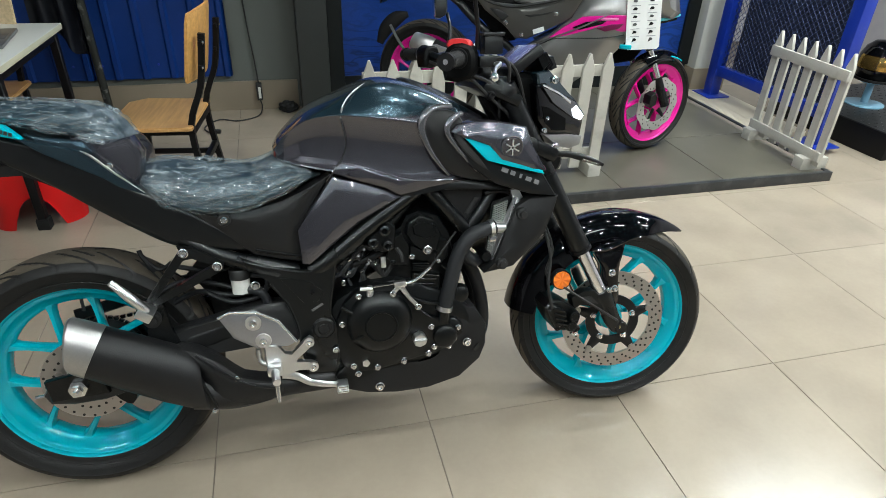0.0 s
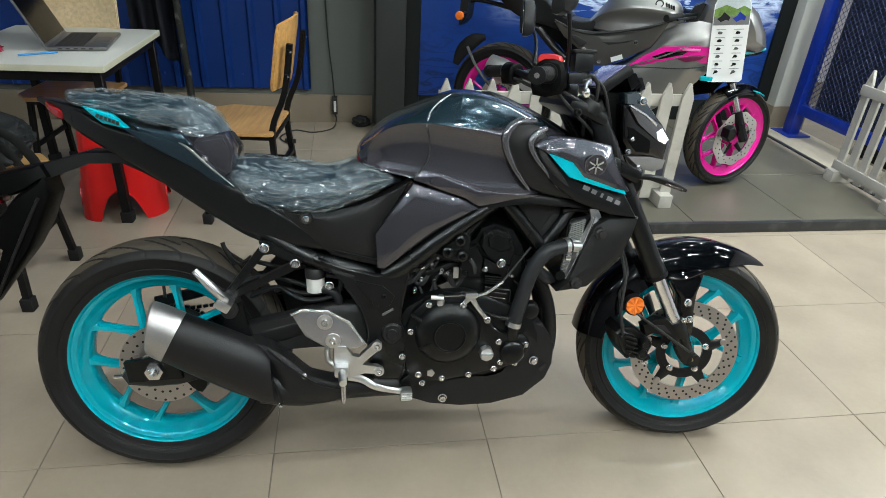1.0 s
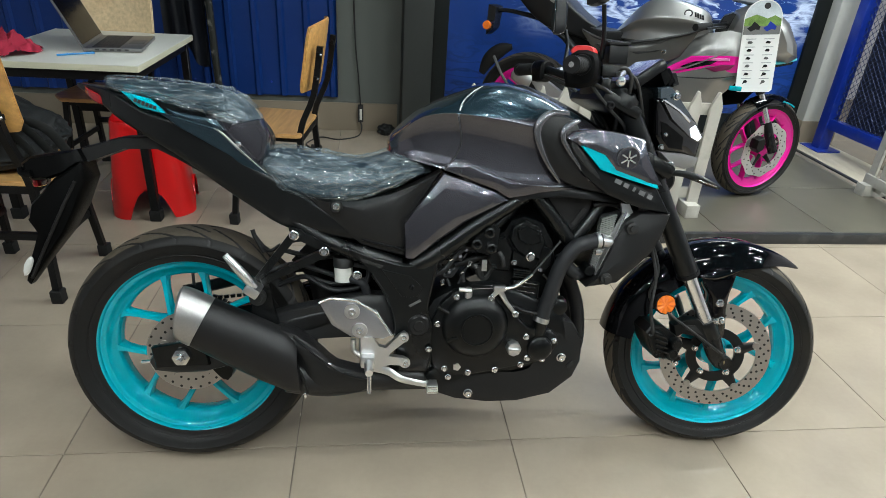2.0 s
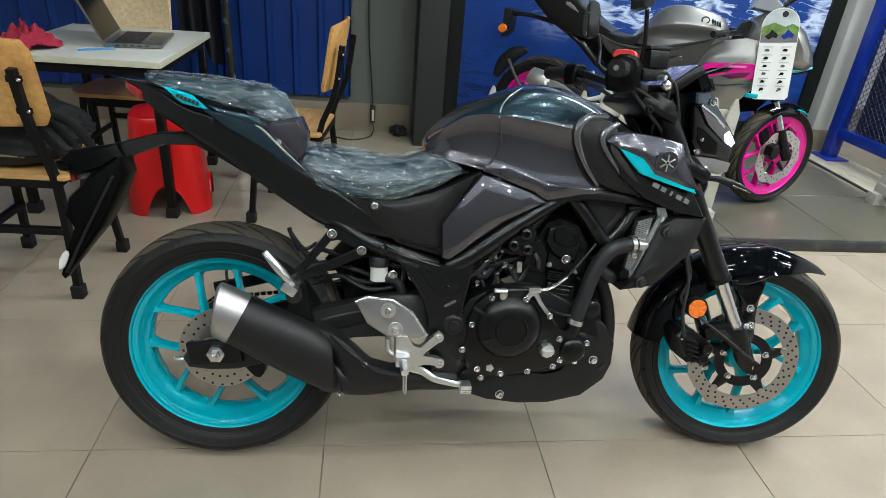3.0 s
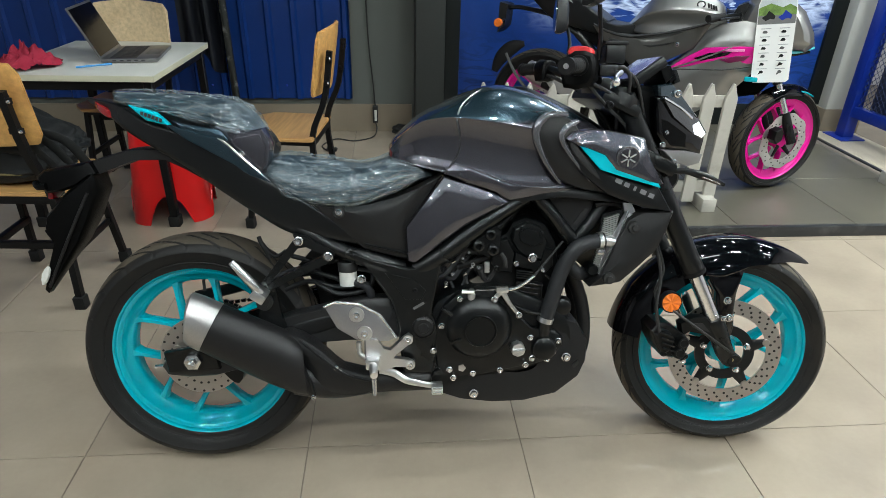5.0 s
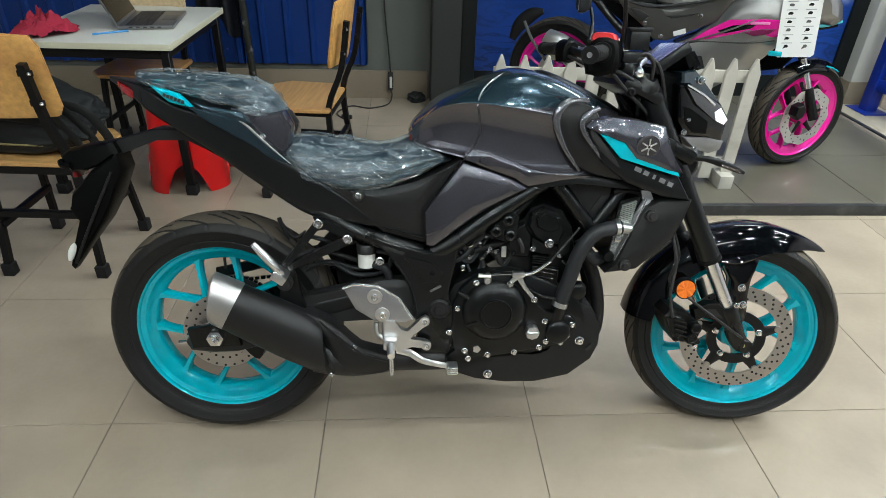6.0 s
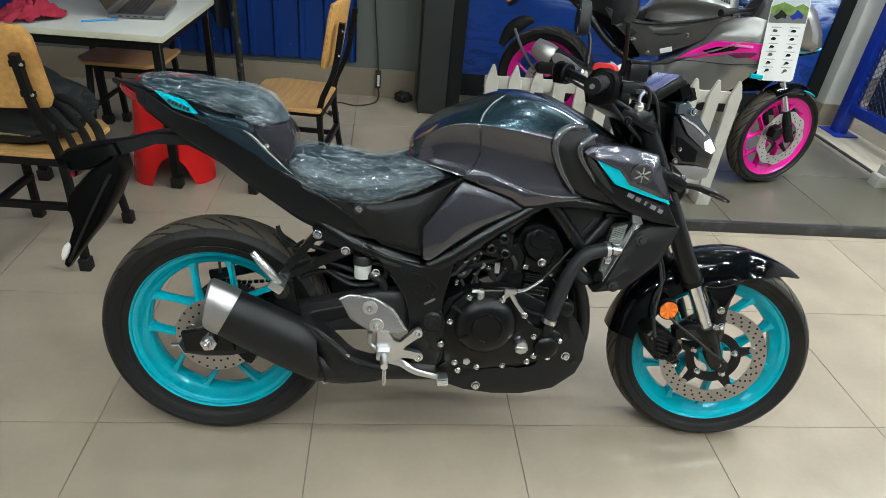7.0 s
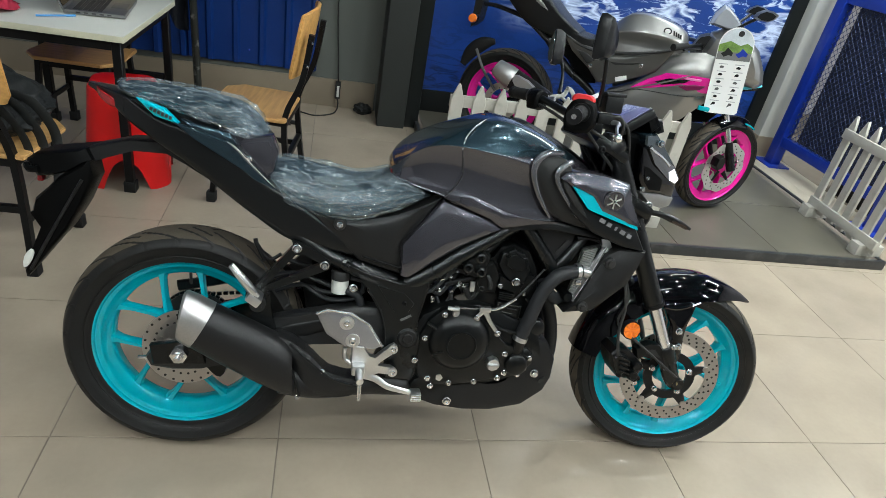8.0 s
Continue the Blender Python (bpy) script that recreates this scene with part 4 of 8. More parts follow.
def tyre_mesh(R, W, bead, bead_w, pitches=22, n=528):
    """A round-shouldered tyre with slanting tread cuts."""
    half = [(bead - 0.004, bead_w), (bead + 0.004, bead_w + 0.003), (bead + 0.009, bead_w + 0.0035), (bead + 0.011, bead_w + 0.0055), (bead + 0.0125, bead_w + 0.006), (bead + 0.014, bead_w + 0.0045), (bead + (R - bead) * 0.35, W * 0.985), (bead + (R - bead) * 0.52, W), (bead + (R - bead) * 0.54, W + 0.0012), (bead + (R - bead) * 0.57, W + 0.0006), (bead + (R - bead) * 0.6, W), (R - 0.017, W * 0.86), (R - 0.0125, W * 0.78), (R - 0.009, W * 0.69), (R - 0.006, W * 0.58), (R - 0.0035, W * 0.45), (R - 0.0015, W * 0.3), (R - 0.0004, W * 0.15)]
    fine = half[:12]
    for (r0, h0), (r1, h1) in zip(half[11:], half[12:] + [(R, 0.0)]):
        fine += [(r0 + (r1 - r0) * k / 4, h0 + (h1 - h0) * k / 4) for k in (1, 2, 3, 4)]
    half = fine[:-1]
    prof = [(r, -h) for r, h in half] + [(R, 0.0)] + [(r, h) for r, h in half[::-1]]
    bm, loops, grooved = bmesh.new(), [], []
    for r, h in prof:
        loop = []
        for k in range(n):
            a = 2 * math.pi * k / n
            s = abs(h) / W
            slant = 0.9 * s + 0.75 * s * s
            u = (k * pitches / n + (slant if h < 0 else slant + 0.5)) % 1
            v = (k * pitches / n * 0.5 + (slant if h < 0 else slant + 0.5) * 0.5 + 0.27) % 1
            deep = 0.0055 if 0.2 < s < 0.87 and u < 0.085 and r > R - 0.02 else 0.0
            deep = 0.0055 if 0.05 < s < 0.5 and v < 0.045 and r > R - 0.02 else deep
            loop.append(((r - deep) * math.cos(a), h, (r - deep) * math.sin(a)))
            grooved.append(deep > 0)
        loops.append(loop)
    rings(loops, caps=False, bm=bm)
    bm.verts.index_update()
    for face in bm.faces:
        mid = face.calc_center_median()
        face.material_index = 1 if math.hypot(mid.x, mid.z) > R - 0.0145 and not any(grooved[v.index] for v in face.verts) else 0
    return bm


def closed_lathe(profile, sides):
    loops = [[(r * math.cos(a), h, r * math.sin(a)) for a in (2 * math.pi * k / sides for k in range(sides))] for r, h in profile + profile[:1]]
    bm = rings(loops, caps=False)
    bmesh.ops.remove_doubles(bm, verts=bm.verts, dist=1e-5)
    return bm


def wheel(name, parent, m, R, W, lip, rim_w, phase, paint, hub_r=0.042, pairs=5, spread=21, simple=False, slim=0.0075):
    """A cast wheel: hub, rim, tyre and spokes in Vs. Axle along y."""
    hub = part(name, lathe([(0.012, -0.06), (hub_r * 0.8, -0.06), (hub_r * 0.85, -0.045), (hub_r, -0.035), (hub_r, 0.035), (hub_r * 0.85, 0.045), (hub_r * 0.8, 0.06), (0.012, 0.06)], 36), paint, parent)
    hub.matrix_local = m
    w = rim_w
    lips = [(lip - 0.006, w), (lip - 0.010, w - 0.003), (lip - 0.013, w - 0.009), (lip - 0.020, w - 0.012), (lip - 0.025, w - 0.016), (lip - 0.030, w * 0.52), (lip - 0.042, w * 0.40), (lip - 0.0475, w * 0.3), (lip - 0.049, w * 0.12)]
    prof = [(lip - 0.006, -w), (lip + 0.001, -w), (lip + 0.003, -w + 0.004), (lip - 0.008, -w + 0.012), (lip - 0.012, 0), (lip - 0.008, w - 0.012), (lip + 0.003, w - 0.004), (lip + 0.001, w)] + lips + [(r, -h) for r, h in lips[::-1][:-1]]
    part("rim", closed_lathe(prof, 96), paint, hub)
    tyre = part("tyre", tyre_mesh(R, W, lip - 0.003, w, n=264 if simple else 528), M_TYRE, hub, "black rubber tyre with slanting tread cuts", 50)
    tyre.data.materials.append(M_TREAD)
    # each arm leaves the hub as a stem and forks into two prongs that flare into the rim
    end = lip - 0.040
    for i in range(pairs):
        for sgn in (-1, 1):
            c = phase + i * 360 / pairs
            ca, sa = math.cos(radians(c)), math.sin(radians(c))
            ex, ez = end * math.cos(radians(spread)), sgn * end * math.sin(radians(spread))
            line = []
            for k, wd, th, y in ((-0.45, 0.010, 0.024, -0.002), (-0.15, 0.0095, 0.022, -0.004), (0.0, slim * 1.3, 0.021, -0.005), (0.12, slim * 1.25, 0.020, -0.005), (0.3, slim, 0.018, -0.005), (0.65, slim, 0.017, -0.004), (0.84, slim * 1.2, 0.018, -0.003), (0.95, slim * 1.8, 0.021, -0.001), (1.03, slim * 2.8, 0.023, 0.0)):
                u = 0.088 + (ex - 0.088) * k
                v = ez * max(0.0, k) + sgn * 0.006 * max(0.0, 1 - abs(k) * 2.2)
                line.append((Vector((u * ca - v * sa, y, u * sa + v * ca)), wd, th))
            loops = []
            for k, (p, wd, th) in enumerate(line):
                d = (line[min(k + 1, len(line) - 1)][0] - line[max(k - 1, 0)][0]).normalized()
                side = Vector((-d.z, 0, d.x))
                loops.append([p + side * (wd * dx) + Vector((0, th * dy, 0)) for dx, dy in ((-1, -0.5), (-0.55, -1), (0.55, -1), (1, -0.5), (1, 0.5), (0.55, 1), (-0.55, 1), (-1, 0.5))])
            part("spoke", rings(loops), paint, hub)
    return hub


def brake_disc(parent, y, r0, r1, holes, rows, carrier=None, paint=None):
    bm = closed_lathe([(r0, y - 0.002), (r1, y - 0.002), (r1, y + 0.002), (r0, y + 0.002)], 96)
    disc = part("brake_disc", bm, M_DISC, parent, "drilled steel brake disc")
    bm = bmesh.new()
    for i in range(holes):
        for j in range(rows):
            a = 2 * math.pi * (i + 0.33 * j) / holes
            r = r0 + (r1 - r0) * (0.22 + 0.56 * j / max(1, rows - 1)) + 0.004 * math.sin(3 * a)
            lathe([(0, y - 0.0026), (0.0034, y - 0.0026), (0.0034, y - 0.002), (0, y - 0.002)], 8, Matrix.Translation((r * math.cos(a), 0, r * math.sin(a))), bm)
    tagged(part("drill_pattern", bm, M_CABLE, disc), kind="stuff")
    if carrier:
        part("disc_carrier", closed_lathe([(carrier[0], y - 0.004), (carrier[1], y - 0.004), (carrier[1], y + 0.004), (carrier[0], y + 0.004)], 48), paint, disc)
        for i in range(5):
            a = radians(17 + 72 * i)
            c, s = math.cos(a), math.sin(a)
            part("carrier_arm", tube([((carrier[0] + 0.012) * c, y, (carrier[0] + 0.012) * s), ((r0 - 0.002) * c, y, (r0 - 0.002) * s)], [0.020, 0.010], 8, 1, flat=0.3), paint, disc)
            part("float_rivet", lathe([(0.0035, y - 0.006), (0.0085, y - 0.006), (0.0095, y - 0.004), (0.0095, y + 0.003), (0.0035, y + 0.003)], 18, Matrix.Translation((r0 * c, 0, r0 * s))), M_DISC, disc)
            bolt(((carrier[0] + 0.008) * math.cos(a + 0.02), y - 0.005, (carrier[0] + 0.008) * math.sin(a + 0.02)), 0.0075, disc)
    return disc


bike = thing("motorcycle", pose(-0.850, 0.019, 0.0, -13.7, 0, -0.68), "dark grey naked motorcycle with turquoise wheels leaning on its side stand", "motorcycle")

# wheels and brakes
rear = wheel("rear_wheel", bike, pose(0.004, 0, 0.304), 0.3065, 0.071, 0.2350, 0.057, 61, M_TEAL, spread=22)
brake_disc(rear, -0.068, 0.064, 0.104, 26, 2, (0.03, 0.07), M_DISC)
part("sprocket", closed_lathe([(0.03, 0.075), (0.094, 0.077), (0.094, 0.083), (0.03, 0.085)], 40), M_CABLE, rear, "dark rear sprocket")
bm = bmesh.new()
for k in range(44):
    a = 2 * math.pi * k / 44
    box(-0.0035, 0.076, -0.0062, 0.0035, 0.086, 0.0062, 0.001, bm, Matrix.Rotation(-a, 4, "Y") @ Matrix.Translation((0.0985, 0, 0)), 1)
part("chain", bm, M_ENGINE, rear, "dark drive chain")
part("valve", tube([(0, -0.01, 0.185), (0.002, -0.012, 0.155)], 0.004, 8, 1), M_CABLE, rear)
front = wheel("front_wheel", bike, pose(1.402, 0, 0.281, 0, 0, -9), 0.287, 0.057, 0.229, 0.046, 8, M_TEAL, spread=21)
brake_disc(front, -0.07, 0.110, 0.149, 30, 3, (0.052, 0.078), M_PLASTIC2)
part("valve", tube([(-0.185, -0.01, 0.02), (-0.15, -0.015, 0.02)], 0.0045, 8, 1), M_CABLE, front)
part("axle_nut", lathe([(0, -0.125), (0.007, -0.125), (0.013, -0.12), (0.013, -0.105), (0.018, -0.105), (0.018, -0.095)], 6), mat("gold_zinc_nut", (0.6, 0.5, 0.28), 0.3, 1), front)

# fork
FA, FB = Vector((1.047, 0, 0.955)), Vector((1.347, 0, 0.318))
fork = part("fork", box(0.98, -0.135, 0.925, 1.085, 0.135, 0.955, 0.012, None, Matrix.Translation((1.03, 0, 0.94)) @ Matrix.Rotation(radians(26), 4, "Y") @ Matrix.Translation((-1.03, 0, -0.94))), M_FRAME, bike, "black upside-down front fork")
for y in (-0.1, 0.1):
    at = lambda t: (FA + (FB - FA) * t + Vector((0.02 * t, y, 0)))  # noqa: E731
    part("outer_tube", tube([at(0), at(0.62), at(0.66), at(0.69)], [0.026, 0.026, 0.028, 0.026], 20, 1), M_FRAME, fork, "satin black outer tube")
    part("seal_ring", tube([at(0.675), at(0.69)], 0.0295, 20, 1), M_STEEL, fork)
    part("stanchion", tube([at(0.69), at(0.9)], 0.0195, 20, 1), M_CHROME, fork, "bright steel stanchion")
    part("fork_foot", tube([at(0.885), at(0.90), at(0.95), (1.372, y, 0.300), (1.393, y, 0.270), (1.399, y, 0.258)], [0.0235, 0.0265, 0.025, 0.024, 0.021, 0.012], 18, 3), M_FRAME, fork)
    part("axle_clamp", lathe([(0.0, y - 0.024), (0.017, y - 0.024), (0.0195, y - 0.02), (0.0195, y + 0.02), (0.0, y + 0.02)], 20, Matrix.Translation((1.393, 0, 0.277))), M_FRAME, fork)
part("lower_clamp", box(-0.045, -0.14, -0.018, 0.045, 0.14, 0.018, 0.012, None, Matrix.Translation((1.135, 0, 0.80)) @ Matrix.Rotation(radians(26), 4, "Y")), M_FRAME, fork)
bolt((1.345, -0.128, 0.40), 0.006, fork)
caliper = part("brake_caliper", slab([(1.157, 0.37), (1.172, 0.388), (1.203, 0.387), (1.231, 0.368), (1.252, 0.352), (1.262, 0.323), (1.252, 0.296), (1.215, 0.293), (1.186, 0.302), (1.166, 0.336)], [(-0.128, 0.9), (-0.124, 0.98), (-0.112, 1.0), (-0.05, 1.0)], 1, 0.004), M_ENGINE, bike, "black cast brake caliper")
part("caliper_bridge", slab([(1.162, 0.366), (1.176, 0.38), (1.20, 0.372), (1.216, 0.35), (1.205, 0.318), (1.188, 0.308), (1.172, 0.338)], [(-0.142, 0.85), (-0.137, 1.0), (-0.12, 1.0)], 1, 0.003), M_ENGINE, caliper)
for k in range(4):
    part("cast_rib", box(-0.018, -0.147, -0.0025, 0.018, -0.138, 0.0025, 0.001, None, Matrix.Translation((1.191 + 0.003 * k, 0, 0.366 - 0.014 * k)) @ Matrix.Rotation(radians(20), 4, "Y")), M_FRAME, caliper)
for p in ((1.237, 0.341), (1.229, 0.313)):
    part("piston_cap", lathe([(0, -0.146), (0.009, -0.146), (0.0105, -0.148), (0.014, -0.147), (0.0165, -0.142), (0.0165, -0.12)], 24, Matrix.Translation((p[0], 0, p[1]))), M_ENGINE, caliper)
for p in ((1.172, 0.373), (1.19, 0.31), (1.249, 0.302)):
    bolt((p[0], -0.136, p[1]), 0.0065, caliper, M_STEEL)
bolt((1.245, -0.132, 0.287), 0.0075, caliper)
part("caliper_bracket", slab([(1.235, 0.385), (1.275, 0.402), (1.305, 0.40), (1.335, 0.37), (1.362, 0.325), (1.345, 0.318), (1.305, 0.352), (1.262, 0.362), (1.245, 0.352)], [(-0.118, 0.95), (-0.114, 1), (-0.09, 1)], 1, 0.003), M_ENGINE, caliper)
part("bracket_slot", slab([(1.265, 0.384), (1.295, 0.385), (1.32, 0.358), (1.30, 0.365), (1.27, 0.373)], [(-0.1195, 1), (-0.117, 1)], 1), M_CABLE, caliper)
part("brake_line", tube([(1.125, -0.09, 0.78), (1.15, -0.11, 0.611), (1.168, -0.125, 0.52), (1.160, -0.135, 0.44), (1.172, -0.14, 0.372)], 0.0045, 8, 6), M_CABLE, bike)
part("sensor_lead", tube([(1.16, -0.1, 0.60), (1.18, -0.11, 0.53), (1.165, -0.11, 0.46), (1.215, -0.13, 0.42), (1.30, -0.14, 0.36), (1.37, -0.135, 0.31)], 0.0035, 8, 6), M_CABLE, bike)

# front mudguard
bm, loops = bmesh.new(), []
for i in range(33):
    t = i / 32
    a = radians(46 + (171 - 46) * t)
    tip = min(1.0, (t / 0.22) ** 0.7 + 0.03)
    tail = 1 - 0.25 * max(0, (t - 0.8) / 0.2)
    r = 0.313 + 0.012 * max(0, 0.2 - t) / 0.2
    loop = []
    for s in range(-8, 9):
        u = s / 8
        drop = (0.082 if 0.36 < t else 0.004 + 0.078 * (t / 0.36) ** 0.9) * abs(u) ** 2.6 * tail
        wd = 0.073 * tip * (abs(u) ** 0.75 if u else 0) * (1 if u > 0 else -1)
        loop.append(((r - drop) * math.cos(a), wd, (r - drop) * math.sin(a)))
    loops.append(loop)
rings(loops, caps=False, closed=False, bm=bm)
bmesh.ops.recalc_face_normals(bm, faces=bm.faces)
bmesh.ops.solidify(bm, geom=bm.faces[:], thickness=0.004)
guard = part("front_mudguard", bm, M_GLOSSBLK, bike, "glossy black front mudguard", 45)
guard.matrix_local = pose(1.405, 0, 0.281, 0, 0, -4.5)
stay = part("mudguard_stay", inflate([(1.305, 0.512), (1.36, 0.525), (1.404, 0.528), (1.392, 0.476), (1.388, 0.415), (1.393, 0.368), (1.386, 0.33), (1.35, 0.33), (1.342, 0.40), (1.334, 0.462)], -0.098, 0.008, 0.03, 2), M_GLOSSBLK, bike, "glossy black mudguard bracket")
part("stay_lip", tube([(1.300, -0.100, 0.512), (1.345, -0.104, 0.512), (1.41, -0.100, 0.531)], [0.004, 0.006, 0.003], 8, 5), M_GLOSSBLK, stay)
for p in ((1.361, 0.442), (1.371, 0.394)):
    bolt((p[0], -0.108, p[1]), 0.0085, stay)
bm = bmesh.new()
fan = [(0.0245 * math.cos(radians(22.5 * k)), -0.130 if k % 2 else -0.1335, 0.0245 * math.sin(radians(22.5 * k))) for k in range(16)]
hub_v = bm.verts.new((0, -0.1295, 0))
rim_v = [bm.verts.new(p) for p in fan]
low_v = [bm.verts.new((x * 1.04, -0.115, z * 1.04)) for x, _, z in fan]
for k in range(16):
    bm.faces.new((hub_v, rim_v[k], rim_v[(k + 1) % 16]))
    bm.faces.new((rim_v[k], low_v[k], low_v[(k + 1) % 16], rim_v[(k + 1) % 16]))
bm.faces.new(low_v)
bmesh.ops.transform(bm, matrix=Matrix.Translation((1.201, 0, 0.447)), verts=bm.verts)
part("reflector", bm, M_AMBER, bike, "round amber side reflector with wedge facets", 3)
bm = closed_lathe([(0.0248, -0.131), (0.0275, -0.131), (0.0275, -0.112), (0.0248, -0.112)], 28)
bmesh.ops.transform(bm, matrix=Matrix.Translation((1.201, 0, 0.447)), verts=bm.verts)
part("reflector_rim", bm, M_STEEL, bike)

# tank
half = [(0.0, 1.0), (0.3, 0.985), (0.6, 0.86), (0.84, 0.52), (0.955, 0.22), (1.0, 0.06), (0.992, -0.02), (0.945, -0.16), (0.90, -0.42), (0.905, -0.7), (0.945, -0.93), (0.9, -0.99), (0.4, -1.0), (0.0, -1.0)]
tank = part("tank", body_loft([(0.488, 0.835, 0.825, 0.812, 0.05), (0.498, 0.85, 0.838, 0.806, 0.085), (0.52, 0.87, 0.865, 0.80, 0.112), (0.57, 0.912, 0.898, 0.788, 0.135), (0.64, 0.947, 0.906, 0.772, 0.148), (0.74, 0.981, 0.893, 0.745, 0.155), (0.83, 0.966, 0.878, 0.74, 0.157), (0.92, 0.928, 0.868, 0.742, 0.15), (1.0, 0.886, 0.84, 0.75, 0.12)], half, 44), M_PAINT, bike, "dark grey metallic fuel tank with a teal sheen coloured in on top", 60)
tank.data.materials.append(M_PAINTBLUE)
# Upward faces get the teal: a reflected sheen put into the colour.
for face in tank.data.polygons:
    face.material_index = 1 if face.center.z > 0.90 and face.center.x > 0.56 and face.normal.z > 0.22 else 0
seam = [(0.617, -0.152, 0.779), (0.652, -0.149, 0.835), (0.645, -0.1485, 0.90), (0.655, -0.132, 0.931), (0.685, -0.096, 0.957), (0.725, -0.045, 0.974), (0.745, 0.03, 0.979)]
# The seam's bright glint, put in as a pale tube.
part("seam_highlight", tube(seam[2:], 0.0022, 6, 5), mat("pale_seam_highlight", (0.35, 0.36, 0.37), 0.25, 0.6, 0.5), tank)
part("seam", tube(seam[:3], 0.0016, 6, 5), M_CABLE, tank)
part("filler_panel", body_loft([(0.80, 0.978, 0.962, 0.95, 0.02), (0.83, 0.975, 0.955, 0.94, 0.052), (0.90, 0.946, 0.93, 0.92, 0.066), (0.97, 0.912, 0.895, 0.88, 0.062), (1.03, 0.878, 0.865, 0.85, 0.03)], [(0, 1), (0.5, 0.95), (0.9, 0.5), (1, 0), (0.9, -0.8), (0, -1)], 16), M_PLASTIC2, tank, "black filler panel")
cover = part("lower_tank_panel", inflate([(0.616, 0.772), (0.68, 0.753), (0.737, 0.733), (0.77, 0.714), (0.675, 0.662), (0.598, 0.606), (0.547, 0.567), (0.531, 0.57), (0.527, 0.652), (0.572, 0.713)], -0.158, 0.010, 0.05, 1, skew=(-0.02, 0.02), round_=0.008), M_PAINT, bike, "dark grey lower side panel")
part("upper_side_panel", inflate([(0.62, 0.778), (0.642, 0.800), (0.70, 0.785), (0.78, 0.756), (0.86, 0.742), (0.93, 0.742), (0.85, 0.731), (0.772, 0.716), (0.737, 0.736)], -0.157, 0.008, 0.04, 2, round_=0.02), M_PAINT, bike, "dark grey upper side panel")
# Shade below the tank, modelled as a dark panel.
part("shadow_strip", inflate([(0.76, 0.735), (0.86, 0.745), (0.94, 0.742), (1.01, 0.728), (1.07, 0.707), (0.96, 0.716), (0.85, 0.722), (0.775, 0.71)], -0.150, 0.004, 0.05, 2), M_PLASTIC2, bike, "black strip standing in for the shade under the tank")
part("tank_panel_left", inflate([(0.616, 0.772), (0.737, 0.733), (0.77, 0.714), (0.675, 0.662), (0.598, 0.606), (0.547, 0.567), (0.531, 0.574), (0.528, 0.652)], -0.158, 0.012, 0.05, 2, mirror=True), M_PAINT, bike)

# intake duct and wing
duct = part("intake_duct", inflate([(0.822, 0.872), (0.83, 0.897), (0.862, 0.911), (0.905, 0.905), (0.93, 0.87), (0.95, 0.80), (1.0, 0.745), (0.985, 0.735), (0.90, 0.757), (0.85, 0.81)], -0.162, 0.008, 0.06, 3), M_PLASTIC, bike, "black intake duct beside the tank")
part("duct_edge", tube([(0.89, -0.155, 0.757), (0.853, -0.163, 0.805), (0.828, -0.165, 0.86), (0.832, -0.162, 0.895), (0.86, -0.15, 0.913), (0.905, -0.13, 0.915)], [0.004, 0.006, 0.009, 0.010, 0.010, 0.007], 10, 6, flat=0.6), M_PAINTLIGHT, duct, "painted duct edge")
part("duct_edge", tube([(0.955, -0.172, 0.765), (0.90, -0.178, 0.83), (0.882, -0.178, 0.865), (0.894, -0.172, 0.888), (0.925, -0.15, 0.90)], [0.003, 0.005, 0.007, 0.008, 0.006], 10, 6, flat=0.6), M_PAINTLIGHT, duct, "painted duct edge")
part("slot", inflate([(0.90, 0.86), (0.915, 0.85), (0.965, 0.79), (0.99, 0.755), (0.955, 0.78), (0.905, 0.835)], -0.182, 0.002, 0.01, 2), M_CABLE, duct)
